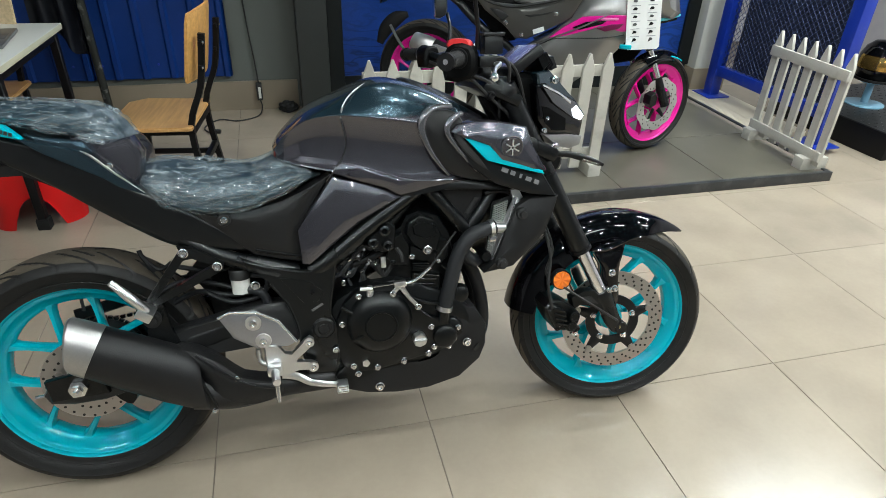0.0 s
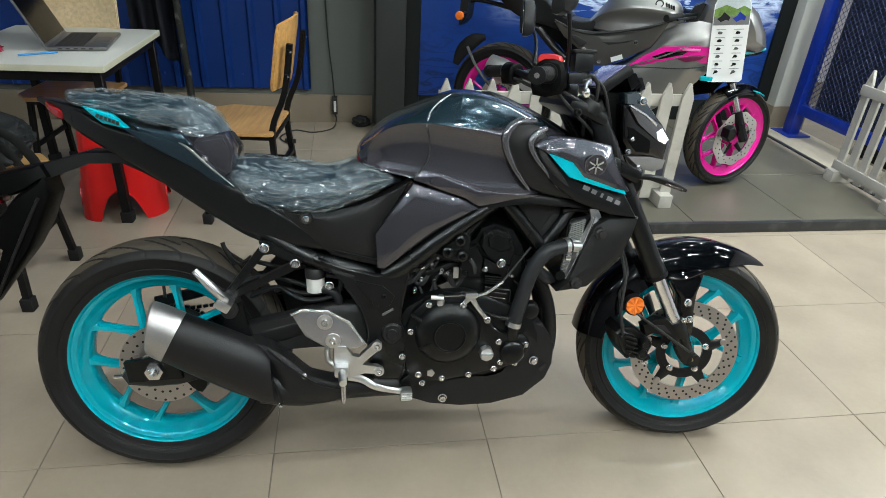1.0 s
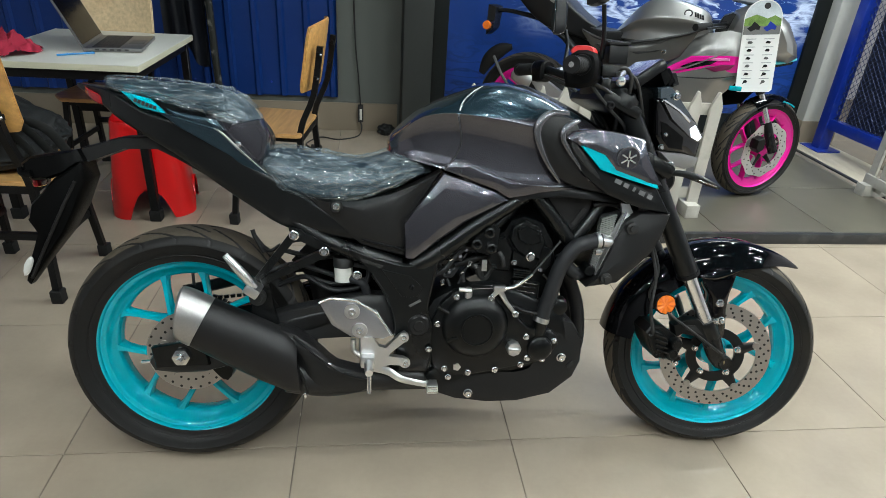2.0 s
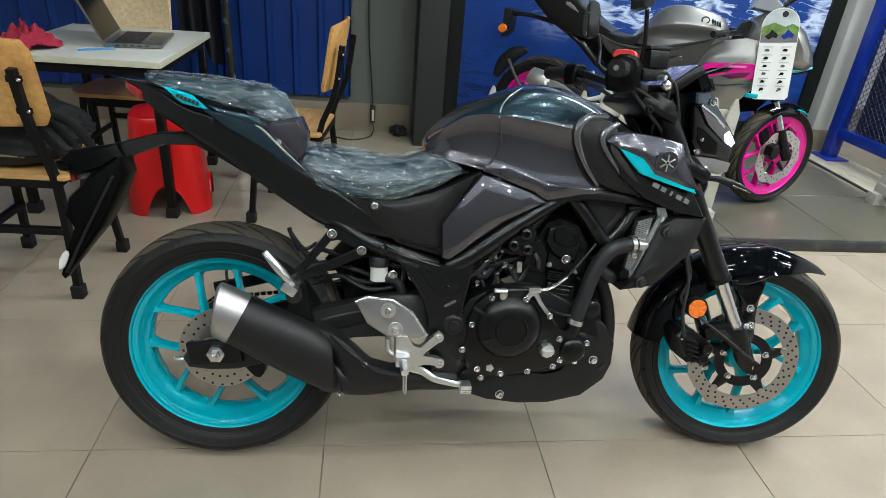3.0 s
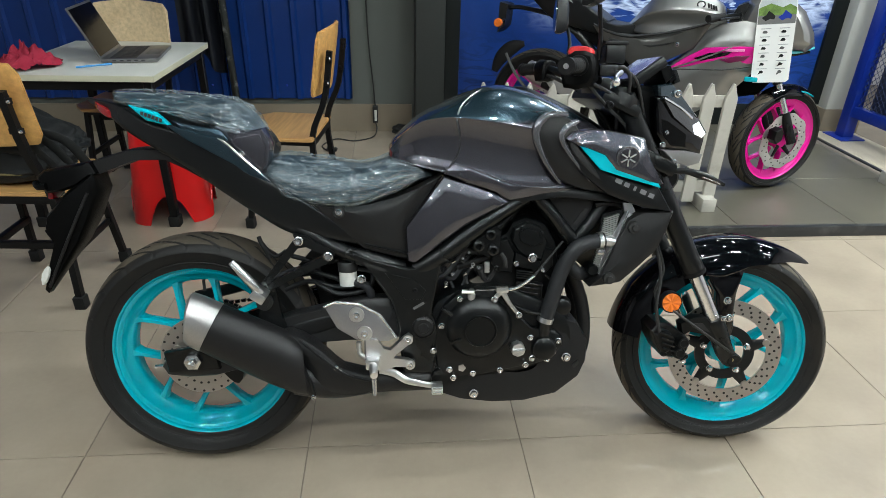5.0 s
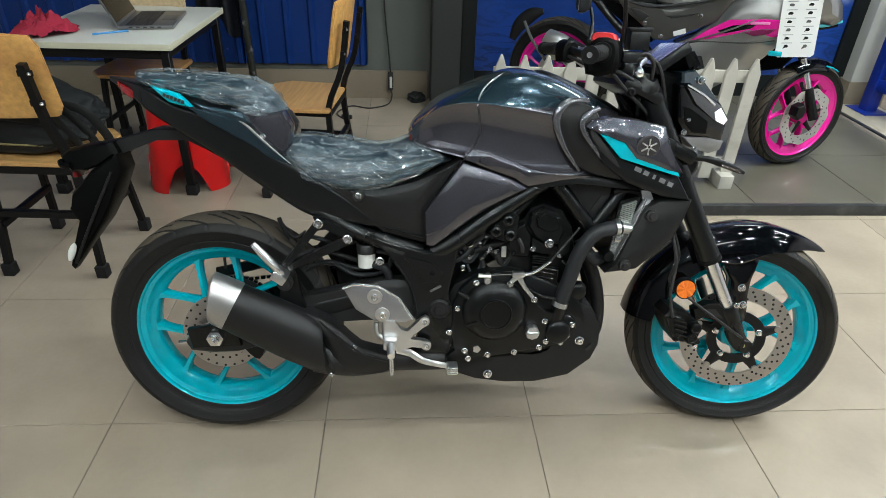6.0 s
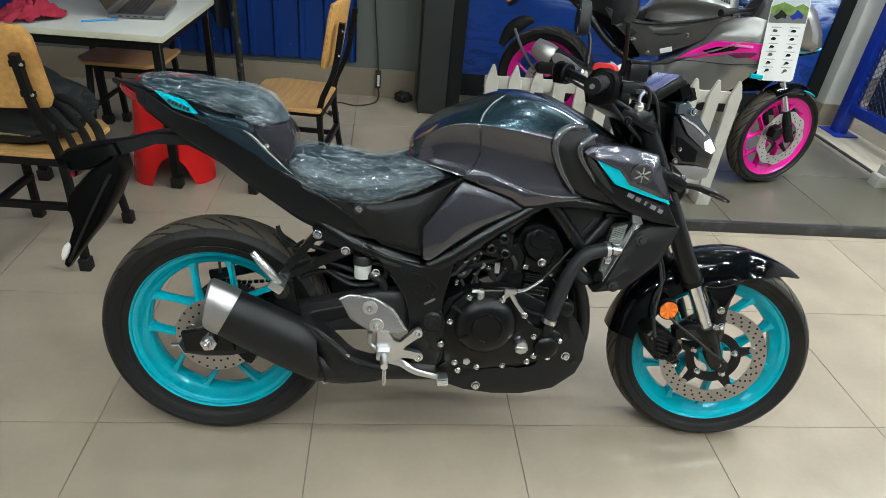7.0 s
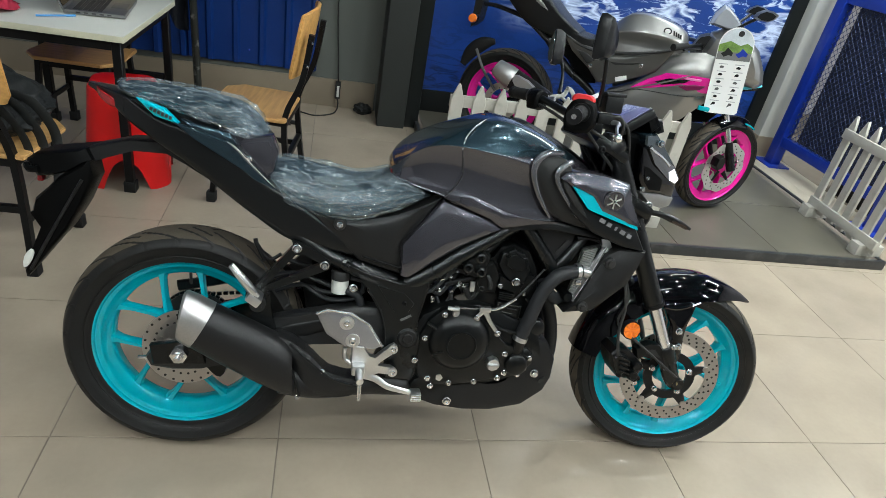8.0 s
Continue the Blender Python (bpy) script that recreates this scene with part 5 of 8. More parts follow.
for mir in (False, True):
    wing = part("side_wing", inflate([(0.89, 0.862), (0.905, 0.877), (0.95, 0.884), (1.01, 0.878), (1.078, 0.864), (1.094, 0.815), (1.126, 0.758), (1.10, 0.757), (1.01, 0.785), (0.975, 0.825), (0.92, 0.846)], -0.186, 0.008, 0.09, 1, mir, skew=(0.05, 0.15)), M_PAINT, bike, "dark grey side wing with round badge")
    low = part("wing_lower", inflate([(0.89, 0.85), (0.92, 0.842), (0.972, 0.80), (1.02, 0.778), (1.122, 0.75), (1.158, 0.69), (1.09, 0.70), (1.0, 0.732), (0.935, 0.78)], -0.177, 0.004, 0.06, 1, mir, skew=(0.05, 0.1)), M_PLASTIC2, bike, "black lower wing")
    if not mir:
        part("stripe", inflate([(0.922, 0.846), (0.978, 0.835), (1.012, 0.792), (1.114, 0.760), (1.119, 0.750), (1.04, 0.772), (0.972, 0.793)], -0.1905, 0.0015, 0.004, 1, skew=(0.05, 0.12), round_=0.002), M_TEAL, wing, "turquoise stripe")
        badge = part("badge", lathe([(0, -0.006), (0.023, -0.006), (0.0255, -0.004), (0.0265, 0.0)], 36, Matrix.Translation((1.033, -0.193, 0.821)) @ Matrix.Rotation(radians(9), 4, "X")), M_PAINT, wing, "round badge with a pale rim")
        part("badge_rim", tube([(1.033 + 0.0255 * math.cos(a), -0.1975 - 0.0035 * math.sin(a), 0.821 + 0.0255 * math.sin(a)) for a in (2 * math.pi * k / 24 for k in range(25))], 0.0017, 6, 1), M_PAINTLIGHT, badge)
        for k in range(6):
            part("badge_ray", box(-0.0016, -0.0085, 0.003, 0.0016, -0.006, 0.019, 0.0008, None, Matrix.Translation((1.033, -0.193, 0.821)) @ Matrix.Rotation(radians(9), 4, "X") @ Matrix.Rotation(radians(60 * k), 4, "Y")), M_ALU, badge)
        bm = bmesh.new()
        for k, wd in enumerate((0.020, 0.016, 0.009, 0.018, 0.016)):
            x = 1.013 + k * 0.0205
            box(-wd / 2 + 0.002, -0.0012, -0.0052, wd / 2 - 0.001, 0.0, 0.0052, 0, bm, Matrix.Translation((x + 0.006, -0.1825 + (x - 1.05) * 0.05, 0.766 - (x - 1.013) * 0.43)) @ Matrix.Rotation(radians(23), 4, "Y"))
        part("lettering_bar", bm, mat("dull_grey_print", (0.15, 0.15, 0.155), 0.4), low, "grey lettering bars")

# tail, seats
tail_half = [(0.0, 1.0), (0.6, 0.99), (0.9, 0.93), (0.985, 0.8), (1.0, 0.5), (0.99, -0.4), (0.95, -0.85), (0.8, -0.98), (0.0, -1.0)]
tail = part("tail_fairing", body_loft([(-0.225, 0.945, 0.941, 0.936, 0.012), (-0.165, 0.938, 0.925, 0.905, 0.055), (-0.12, 0.928, 0.905, 0.872, 0.085), (-0.056, 0.894, 0.868, 0.834, 0.105), (0.022, 0.874, 0.835, 0.788, 0.118), (0.113, 0.84, 0.782, 0.722, 0.128), (0.175, 0.79, 0.735, 0.68, 0.132), (0.25, 0.748, 0.692, 0.634, 0.136), (0.33, 0.695, 0.655, 0.618, 0.138), (0.425, 0.618, 0.612, 0.605, 0.138)], tail_half, 40), M_PLASTIC2, bike, "slim black tail fairing", 45)
part("tail_edge", inflate([(-0.016, 0.892), (0.019, 0.881), (0.105, 0.857), (0.122, 0.847), (0.15, 0.818), (0.234, 0.743), (0.335, 0.665), (0.424, 0.615), (0.413, 0.611), (0.309, 0.668), (0.221, 0.729), (0.137, 0.798), (0.104, 0.829), (0.03, 0.858)], -0.131, 0.001, 0.02, 1, round_=0.004), M_PAINTBLUE, tail, "dark teal upper edge")
# Highlight along the tail's edge, drawn as a thin silver tube.
part("lip_highlight", tube([(0.104, -0.133, 0.858), (0.123, -0.134, 0.846), (0.16, -0.135, 0.81), (0.215, -0.137, 0.762)], [0.001, 0.0028, 0.0026, 0.001], 6, 4), M_SILVERPAINT, tail, "highlight on the tail lip, put in as silver paint")
part("under_seat_panel", slab([(-0.13, 0.925), (-0.04, 0.918), (0.06, 0.893), (0.12, 0.875), (0.12, 0.83), (0.0, 0.86), (-0.13, 0.895)], [(-0.08, 1), (0.08, 1)], 1, 0.004), M_PLASTIC2, tail)
part("tail_upper_panel", inflate([(0.0, 0.897), (0.03, 0.889), (0.108, 0.876), (0.126, 0.852), (0.103, 0.846), (0.028, 0.868)], -0.121, 0.003, 0.03, 1, round_=0.006), M_PAINTBLUE, tail, "glossy dark teal panel under the pillion seat")
part("tail_stripe", inflate([(-0.098, 0.931), (-0.033, 0.915), (0.003, 0.884), (-0.055, 0.896)], -0.119, 0.003, 0.022, 1, skew=(-0.2, 0.1), round_=0.003), M_TEAL, tail, "turquoise flash")
bm = bmesh.new()
for k in range(6):
    box(-0.0032, -0.001, -0.004, 0.0032, 0.0, 0.004, 0, bm, Matrix.Translation((-0.06 + k * 0.0085, -0.1225 - k * 0.0017, 0.912 - k * 0.0028)) @ Matrix.Rotation(radians(18), 4, "Y"))
part("lettering_bar", bm, M_CABLE, tail)
part("tail_lamp", body_loft([(-0.21, 0.944, 0.938, 0.93, 0.016), (-0.19, 0.934, 0.925, 0.914, 0.045), (-0.165, 0.925, 0.912, 0.90, 0.062), (-0.15, 0.915, 0.908, 0.898, 0.062)], tail_half, 10), M_REDLENS, tail, "red tail lamp")
side = part("seat_side_panel", inflate([(0.434, 0.706), (0.50, 0.722), (0.555, 0.744), (0.614, 0.776), (0.53, 0.65), (0.532, 0.57), (0.47, 0.585), (0.425, 0.598), (0.375, 0.645), (0.30, 0.712), (0.33, 0.70)], -0.140, 0.008, 0.06, 1, round_=0.015), M_PLASTIC, bike, "black textured panel under the seat")
part("grommet", lathe([(0, -0.153), (0.012, -0.153), (0.015, -0.149), (0.015, -0.14)], 20, Matrix.Translation((0.371, 0, 0.69))), M_CABLE, side)
bolt((0.371, -0.153, 0.69), 0.006, side)
part("panel_trim", tube([(0.43, -0.143, 0.612), (0.53, -0.146, 0.588)], 0.003, 6, 1), M_PLASTIC2, side)
part("seat_hump", body_loft([(0.08, 0.89, 0.86, 0.80, 0.10), (0.13, 0.885, 0.85, 0.76, 0.112), (0.175, 0.87, 0.82, 0.74, 0.114), (0.20, 0.835, 0.79, 0.73, 0.105)], tail_half, 12), M_PAINT, bike, "dark metallic seat step")
part("seat_step_panel", inflate([(0.12, 0.84), (0.136, 0.868), (0.20, 0.88), (0.217, 0.845), (0.209, 0.796), (0.186, 0.772), (0.155, 0.803)], -0.116, 0.006, 0.06, 1, round_=0.012), M_PAINT, bike, "dark metallic panel behind the rider seat")
bolt((0.152, -0.123, 0.822), 0.0055, bike)


def wrapped_seat(name, label, rows):
    shape = [(0, 1), (0.45, 0.97), (0.8, 0.75), (0.98, 0.2), (1.0, -0.2), (0.93, -0.85), (0, -1)]
    seat = part(name, body_loft(rows, shape, 30), M_SEAT, bike, label, 60)
    bm = body_loft([(x, t + 0.009, w, b - 0.006, h + 0.009) for x, t, w, b, h in rows], shape, 110)
    bmesh.ops.subdivide_edges(bm, edges=[e for e in bm.edges if e.calc_length() > 0.008], cuts=1, use_grid_fill=True)
    bm.normal_update()
    for v in bm.verts:
        p = v.co.copy()
        u, w = p.x * 0.93 + p.z * 0.37, p.z * 0.93 - p.x * 0.37
        bend = noise.noise_vector(p * 7) * 0.5
        d1 = noise.voronoi(Vector((u * 11, p.y * 17, w * 38)) + bend)[0]
        d2 = noise.voronoi(Vector((u * 26 + 5, p.y * 40, w * 75)) + bend)[0]
        fold = (d1[1] - d1[0]) * 0.0075 + (d2[1] - d2[0]) * 0.0028 + 0.004 * noise.noise(p * 12)
        v.co = p + v.normal * (fold - 0.002)
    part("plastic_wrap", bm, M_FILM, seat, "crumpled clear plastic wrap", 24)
    return seat


wrapped_seat("pillion_seat", "dark pillion seat in clear wrapping", [(-0.155, 0.953, 0.949, 0.944, 0.03), (-0.13, 0.957, 0.945, 0.936, 0.07), (-0.045, 0.955, 0.931, 0.917, 0.088), (0.06, 0.946, 0.910, 0.892, 0.105), (0.115, 0.934, 0.896, 0.877, 0.112), (0.155, 0.905, 0.877, 0.862, 0.10), (0.178, 0.868, 0.860, 0.850, 0.07)])
wrapped_seat("rider_seat", "dark rider seat in clear wrapping", [(0.185, 0.782, 0.776, 0.770, 0.05), (0.205, 0.802, 0.776, 0.748, 0.10), (0.25, 0.803, 0.760, 0.720, 0.130), (0.33, 0.792, 0.742, 0.700, 0.144), (0.40, 0.782, 0.738, 0.704, 0.148), (0.45, 0.787, 0.746, 0.715, 0.147), (0.49, 0.802, 0.760, 0.728, 0.142), (0.525, 0.803, 0.770, 0.742, 0.134), (0.56, 0.789, 0.776, 0.760, 0.122), (0.592, 0.777, 0.772, 0.766, 0.085)])

# plate carrier
arm = part("plate_carrier", slab([(-0.255, 0.784), (-0.206, 0.803), (-0.134, 0.825), (-0.045, 0.828), (0.03, 0.79), (0.08, 0.755), (0.07, 0.738), (0.0, 0.779), (-0.045, 0.801), (-0.125, 0.800), (-0.215, 0.765)], [(-0.045, 0.93), (-0.038, 1), (0.038, 1), (0.045, 0.93)], 1, 0.004), M_PLASTIC, bike, "black plate carrier arm")
part("plate_lamp_box", slab([(-0.345, 0.762), (-0.325, 0.778), (-0.28, 0.786), (-0.217, 0.798), (-0.204, 0.77), (-0.245, 0.742), (-0.285, 0.728), (-0.325, 0.722), (-0.34, 0.744)], [(-0.07, 0.8), (-0.06, 0.97), (-0.04, 1), (0.04, 1), (0.06, 0.97), (0.07, 0.8)], 1, 0.004), M_MATT, arm)
part("plate_bracket", box(-0.342, -0.05, 0.60, -0.305, 0.05, 0.645, 0.006, None, Matrix.Translation((-0.32, 0, 0.62)) @ Matrix.Rotation(radians(-30), 4, "Y") @ Matrix.Translation((0.32, 0, -0.62))), M_MATT, arm)
part("lamp_lip", tube([(-0.345, -0.06, 0.748), (-0.335, -0.072, 0.74), (-0.315, -0.075, 0.742)], 0.008, 8, 3), M_MATT, arm)
bm = slab([(-0.328, 0.672), (-0.30, 0.70), (-0.275, 0.728), (-0.212, 0.772), (-0.203, 0.73), (-0.232, 0.66), (-0.265, 0.60), (-0.31, 0.54), (-0.358, 0.472), (-0.365, 0.482), (-0.348, 0.535), (-0.326, 0.59), (-0.314, 0.622), (-0.336, 0.641)], [(-0.072, 0.9), (-0.064, 1), (0.012, 1), (0.02, 0.9)], 1, 0.005)
for v in bm.verts:
    v.co.y = -0.05 + (v.co.y + 0.05) * min(1.0, 0.3 + 0.7 * max(0.0, v.co.z - 0.47) / 0.17)
part("splash_guard", bm, M_MATT, arm, "black splash guard with torn film")
part("guard_rib", tube([(-0.225, -0.073, 0.725), (-0.262, -0.074, 0.655), (-0.305, -0.068, 0.575), (-0.35, -0.060, 0.49)], 0.004, 8, 4), M_PLASTIC, arm)
part("film_scrap", inflate([(-0.345, 0.545), (-0.338, 0.535), (-0.35, 0.505), (-0.363, 0.498), (-0.36, 0.525)], -0.072, 0.003, 0.004, 2), M_WHITEPL, arm, "white scrap of torn film")
part("rear_reflector", box(-0.334, -0.04, 0.705, -0.322, 0.02, 0.722, 0.003), M_REDLENS, arm)

# frame
frame_part = part("main_frame", slab([(0.395, 0.598), (0.44, 0.58), (0.53, 0.555), (0.575, 0.56), (0.615, 0.588), (0.60, 0.52), (0.585, 0.45), (0.592, 0.42), (0.607, 0.38), (0.602, 0.33), (0.59, 0.278), (0.522, 0.28), (0.512, 0.36), (0.508, 0.42), (0.49, 0.48), (0.455, 0.53)], [(-0.158, 0.94), (-0.154, 0.985), (-0.145, 1.0), (-0.105, 1.0)], 1, 0.004), M_FRAME, bike, "satin black steel frame")
part("frame_tube", tube([(0.815, -0.13, 0.722), (0.70, -0.145, 0.65), (0.60, -0.14, 0.573), (0.55, -0.135, 0.545)], [0.018, 0.021, 0.0235, 0.022], 16, 5), M_FRAME, frame_part)
part("seat_rail", tube([(0.20, -0.112, 0.705), (0.268, -0.118, 0.652), (0.36, -0.128, 0.598), (0.45, -0.135, 0.568), (0.52, -0.13, 0.545)], [0.014, 0.016, 0.018, 0.021, 0.02], 16, 5), M_FRAME, frame_part)
part("weld_ring", tube([(0.425, -0.132, 0.578), (0.432, -0.132, 0.5745)], 0.0225, 16, 1), M_FRAME, frame_part)
part("weld_ring", tube([(0.657, -0.143, 0.618), (0.663, -0.143, 0.622)], 0.0245, 16, 1), M_FRAME, frame_part)
part("frame_tube_left", tube([(0.815, 0.13, 0.722), (0.70, 0.145, 0.65), (0.55, 0.135, 0.545), (0.36, 0.128, 0.598), (0.20, 0.112, 0.705)], 0.019, 12, 5), M_FRAME, frame_part)
part("down_tube", tube([(0.80, -0.10, 0.78), (0.85, -0.12, 0.715), (0.945, -0.12, 0.60)], 0.019, 14, 4), M_FRAME, frame_part)
part("cross_tube", tube([(1.02, -0.11, 0.715), (0.975, -0.12, 0.65), (0.94, -0.12, 0.605)], 0.016, 14, 4), M_FRAME, frame_part)
part("gusset", prism([(0.855, 0.72), (0.985, 0.71), (0.975, 0.66), (0.94, 0.628)], -0.118, -0.108, 0.003), M_PLASTIC, frame_part)
part("gusset_slot", prism([(0.962, 0.69), (0.975, 0.688), (0.945, 0.648), (0.936, 0.652)], -0.1205, -0.117, 0.001), M_CABLE, frame_part)
part("cast_mark", box(0.0, -0.0015, 0.0, 0.03, 0.0, 0.006, 0, None, Matrix.Translation((0.545, -0.1585, 0.45)) @ Matrix.Rotation(radians(-30), 4, "Y")), M_GREYPL, frame_part)
pivot = part("pivot_cap", lathe([(0.0, -0.168), (0.012, -0.168), (0.014, -0.165), (0.022, -0.165), (0.027, -0.16), (0.027, -0.15)], 28, Matrix.Translation((0.567, 0, 0.404))), M_PLASTIC, frame_part)
for edge in ([(0.455, 0.53), (0.488, 0.48), (0.507, 0.42), (0.513, 0.36), (0.523, 0.29)], [(0.606, 0.565), (0.598, 0.52), (0.585, 0.45), (0.591, 0.42), (0.605, 0.38), (0.60, 0.33), (0.588, 0.285)]):
    part("cast_edge", tube([(x, -0.1545, z) for x, z in edge], 0.0045, 8, 4), M_FRAME, frame_part)
part("cast_pocket", slab([(0.475, 0.545), (0.545, 0.528), (0.575, 0.50), (0.562, 0.475), (0.525, 0.475), (0.50, 0.51)], [(-0.1605, 0.95), (-0.157, 1.0)], 1, 0.001), M_FRAME, frame_part)
for p in ((0.54, 0.315), (0.548, 0.50)):
    bolt((p[0], -0.160, p[1]), 0.006, frame_part, M_STEEL)
# The hollow's shade, put in as a thin black plate.
part("recess", prism([(0.425, 0.572), (0.48, 0.553), (0.475, 0.546), (0.43, 0.562)], -0.1592, -0.157, 0.001), M_CABLE, frame_part)

# swingarm, axle
swing = part("swingarm", slab([(0.525, 0.455), (0.445, 0.474), (0.337, 0.452), (0.204, 0.42), (0.13, 0.372), (0.04, 0.338), (-0.062, 0.325), (-0.066, 0.28), (0.05, 0.275), (0.16, 0.31), (0.27, 0.352), (0.40, 0.365), (0.52, 0.37)], [(-0.135, 0.93), (-0.13, 0.985), (-0.12, 1.0), (-0.095, 1.0)], 2, 0.0), M_SWING, bike, "dark grey pressed swingarm")
part("swingarm_left", slab([(0.525, 0.455), (0.337, 0.452), (0.13, 0.372), (-0.062, 0.325), (-0.066, 0.28), (0.16, 0.31), (0.40, 0.365), (0.52, 0.37)], [(0.095, 1), (0.13, 0.98)], 2), M_FRAME, bike)
part("swingarm_recess", inflate([(0.21, 0.395), (0.33, 0.43), (0.40, 0.438), (0.36, 0.40), (0.26, 0.375)], -0.1365, 0.001, 0.004, 2), M_PLASTIC, swing)
plate = part("axle_plate", slab([(-0.062, 0.345), (0.0, 0.357), (0.06, 0.35), (0.07, 0.30), (-0.054, 0.294)], [(-0.148, 0.96), (-0.145, 1), (-0.13, 1)], 1, 0.002), M_FRAME, swing)
part("axle_nut", lathe([(0, -0.182), (0.007, -0.182), (0.007, -0.172), (0.0135, -0.172), (0.0135, -0.160), (0.021, -0.158), (0.021, -0.148)], 6, Matrix.Translation((0.008, 0, 0.324))), M_CHROME, plate, "bright axle nut")
part("adjuster", tube([(-0.068, -0.12, 0.30), (-0.095, -0.12, 0.298)], 0.005, 8, 1), M_CHROME, plate)
part("chain_guard", tube([(-0.05, 0.09, 0.41), (0.04, 0.092, 0.43), (0.2, 0.095, 0.47), (0.35, 0.095, 0.49)], 0.016, 8, 4, flat=0.5), M_PLASTIC, swing)
part("rear_caliper", slab([(0.05, 0.29), (0.075, 0.25), (0.10, 0.235), (0.115, 0.265), (0.09, 0.30)], [(-0.10, 0.9), (-0.07, 1), (-0.05, 0.9)], 2), M_ENGINE, swing)

# shock, battery area behind the engine
part("shock_spring", tube([(0.40 + 0.055 * (k / 60) + 0.028 * math.cos(k * 0.75), 0.028 * math.sin(k * 0.75), 0.42 + 0.14 * k / 60) for k in range(61)], 0.006, 8, 2), M_ENGINE, bike, "dark coil spring")
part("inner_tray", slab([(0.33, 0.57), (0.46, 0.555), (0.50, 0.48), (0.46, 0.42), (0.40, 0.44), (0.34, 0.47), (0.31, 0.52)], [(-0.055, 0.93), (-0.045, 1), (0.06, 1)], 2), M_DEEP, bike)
part("inner_mudguard", tube([(0.28, 0.0, 0.56), (0.31, 0.0, 0.53), (0.34, 0.0, 0.47), (0.355, 0.0, 0.38)], 0.05, 12, 4, flat=0.2), M_PLASTIC, bike)
for pts in ([(0.30, -0.08, 0.50), (0.36, -0.10, 0.475), (0.43, -0.11, 0.49), (0.445, -0.11, 0.53), (0.41, -0.12, 0.545)], [(0.18, -0.07, 0.50), (0.26, -0.085, 0.535), (0.33, -0.09, 0.52), (0.37, -0.09, 0.505)], [(0.20, -0.06, 0.46), (0.28, -0.075, 0.50), (0.36, -0.08, 0.485), (0.45, -0.09, 0.50)], [(0.24, -0.05, 0.56), (0.32, -0.06, 0.545), (0.40, -0.07, 0.56), (0.46, -0.08, 0.54)]):
    part("hose", tube(pts, 0.0065, 8, 6), M_HOSE, bike)
part("hose", tube([(0.40, -0.12, 0.51), (0.43, -0.125, 0.50), (0.44, -0.12, 0.47), (0.415, -0.11, 0.45)], 0.011, 10, 6), M_HOSE, bike)
part("wire", tube([(0.452, -0.12, 0.56), (0.455, -0.125, 0.53), (0.462, -0.125, 0.508), (0.50, -0.12, 0.503)], 0.0022, 6, 5), M_ALU, bike)
res = part("brake_reservoir", lathe([(0, -0.0), (0.021, -0.0), (0.022, -0.036), (0, -0.036)], 24, Matrix.Translation((0.385, -0.115, 0.503)) @ Matrix.Rotation(radians(-90), 4, "X")), M_WHITEPL, bike, "milky brake fluid reservoir")
part("reservoir_cap", lathe([(0, -0.036), (0.024, -0.036), (0.025, -0.055), (0.022, -0.06), (0, -0.06)], 24, Matrix.Translation((0.385, -0.115, 0.503)) @ Matrix.Rotation(radians(-90), 4, "X")), M_CABLE, res)
bolt((0.418, -0.13, 0.52), 0.009, res)

# exhaust
A, B, UPV = Vector((0.034, -0.185, 0.443)), Vector((0.265, -0.175, 0.318)), Vector((0.47, 0, 0.88))


def silencer(ts, radii, bm=None):
    loops = []
    d = (B - A).normalized()
    up = (UPV - d * UPV.dot(d)).normalized()
    lat = d.cross(up)
    for t, (rv, rl, shift) in zip(ts, radii):
        c = A + (B - A) * t
        loop = []
        for k in range(28):
            a = 2 * math.pi * k / 28
            e = 2.25
            ca, sa = math.cos(a), math.sin(a)
            f = (abs(ca) ** e + abs(sa) ** e) ** (-1 / e)
            loop.append(c + up * (rv * f * ca) + lat * (rl * f * sa) + d * (shift * ca))
        loops.append(loop)
    return rings(loops, bm=bm)


can_body = part("silencer", silencer((0.13, 0.16, 0.5, 0.8, 1.0, 1.08, 1.1), ((0.057, 0.048, 0.0), (0.0605, 0.050, 0.0), (0.065, 0.052, 0.0), (0.067, 0.052, -0.005), (0.064, 0.050, -0.025), (0.056, 0.044, -0.035), (0.03, 0.03, -0.035))), M_SILENCER, bike, "stubby matt black silencer")
cap = part("end_cap", silencer((0.155, 0.15, 0.02, -0.045, -0.06, -0.062, 0.03), ((0.058, 0.048, 0.0), (0.0615, 0.051, 0.0), (0.0605, 0.050, -0.010), (0.058, 0.048, -0.019), (0.054, 0.044, -0.019), (0.046, 0.037, -0.019), (0.042, 0.034, -0.017))), M_SILVERCAP, can_body, "silver end cap")
part("outlet", silencer((-0.085, 0.02), ((0.018, 0.009, -0.006), (0.018, 0.009, -0.006))), M_CABLE, cap)
for t, a in ((0.04, 0.8), (0.04, 3.9)):
    d = (B - A).normalized()
    bolt(A + (B - A) * t + Vector((0.02 * math.cos(a), -0.043, 0.02 * math.sin(a))), 0.003, cap, M_STEEL, "rivet")
part("heat_shield", inflate([(0.232, 0.405), (0.275, 0.395), (0.33, 0.352), (0.372, 0.312), (0.437, 0.294), (0.458, 0.272), (0.448, 0.252), (0.40, 0.238), (0.30, 0.248), (0.29, 0.30), (0.262, 0.36)], -0.19, 0.012, 0.05, 2), M_PLASTIC, bike, "black heat shield")
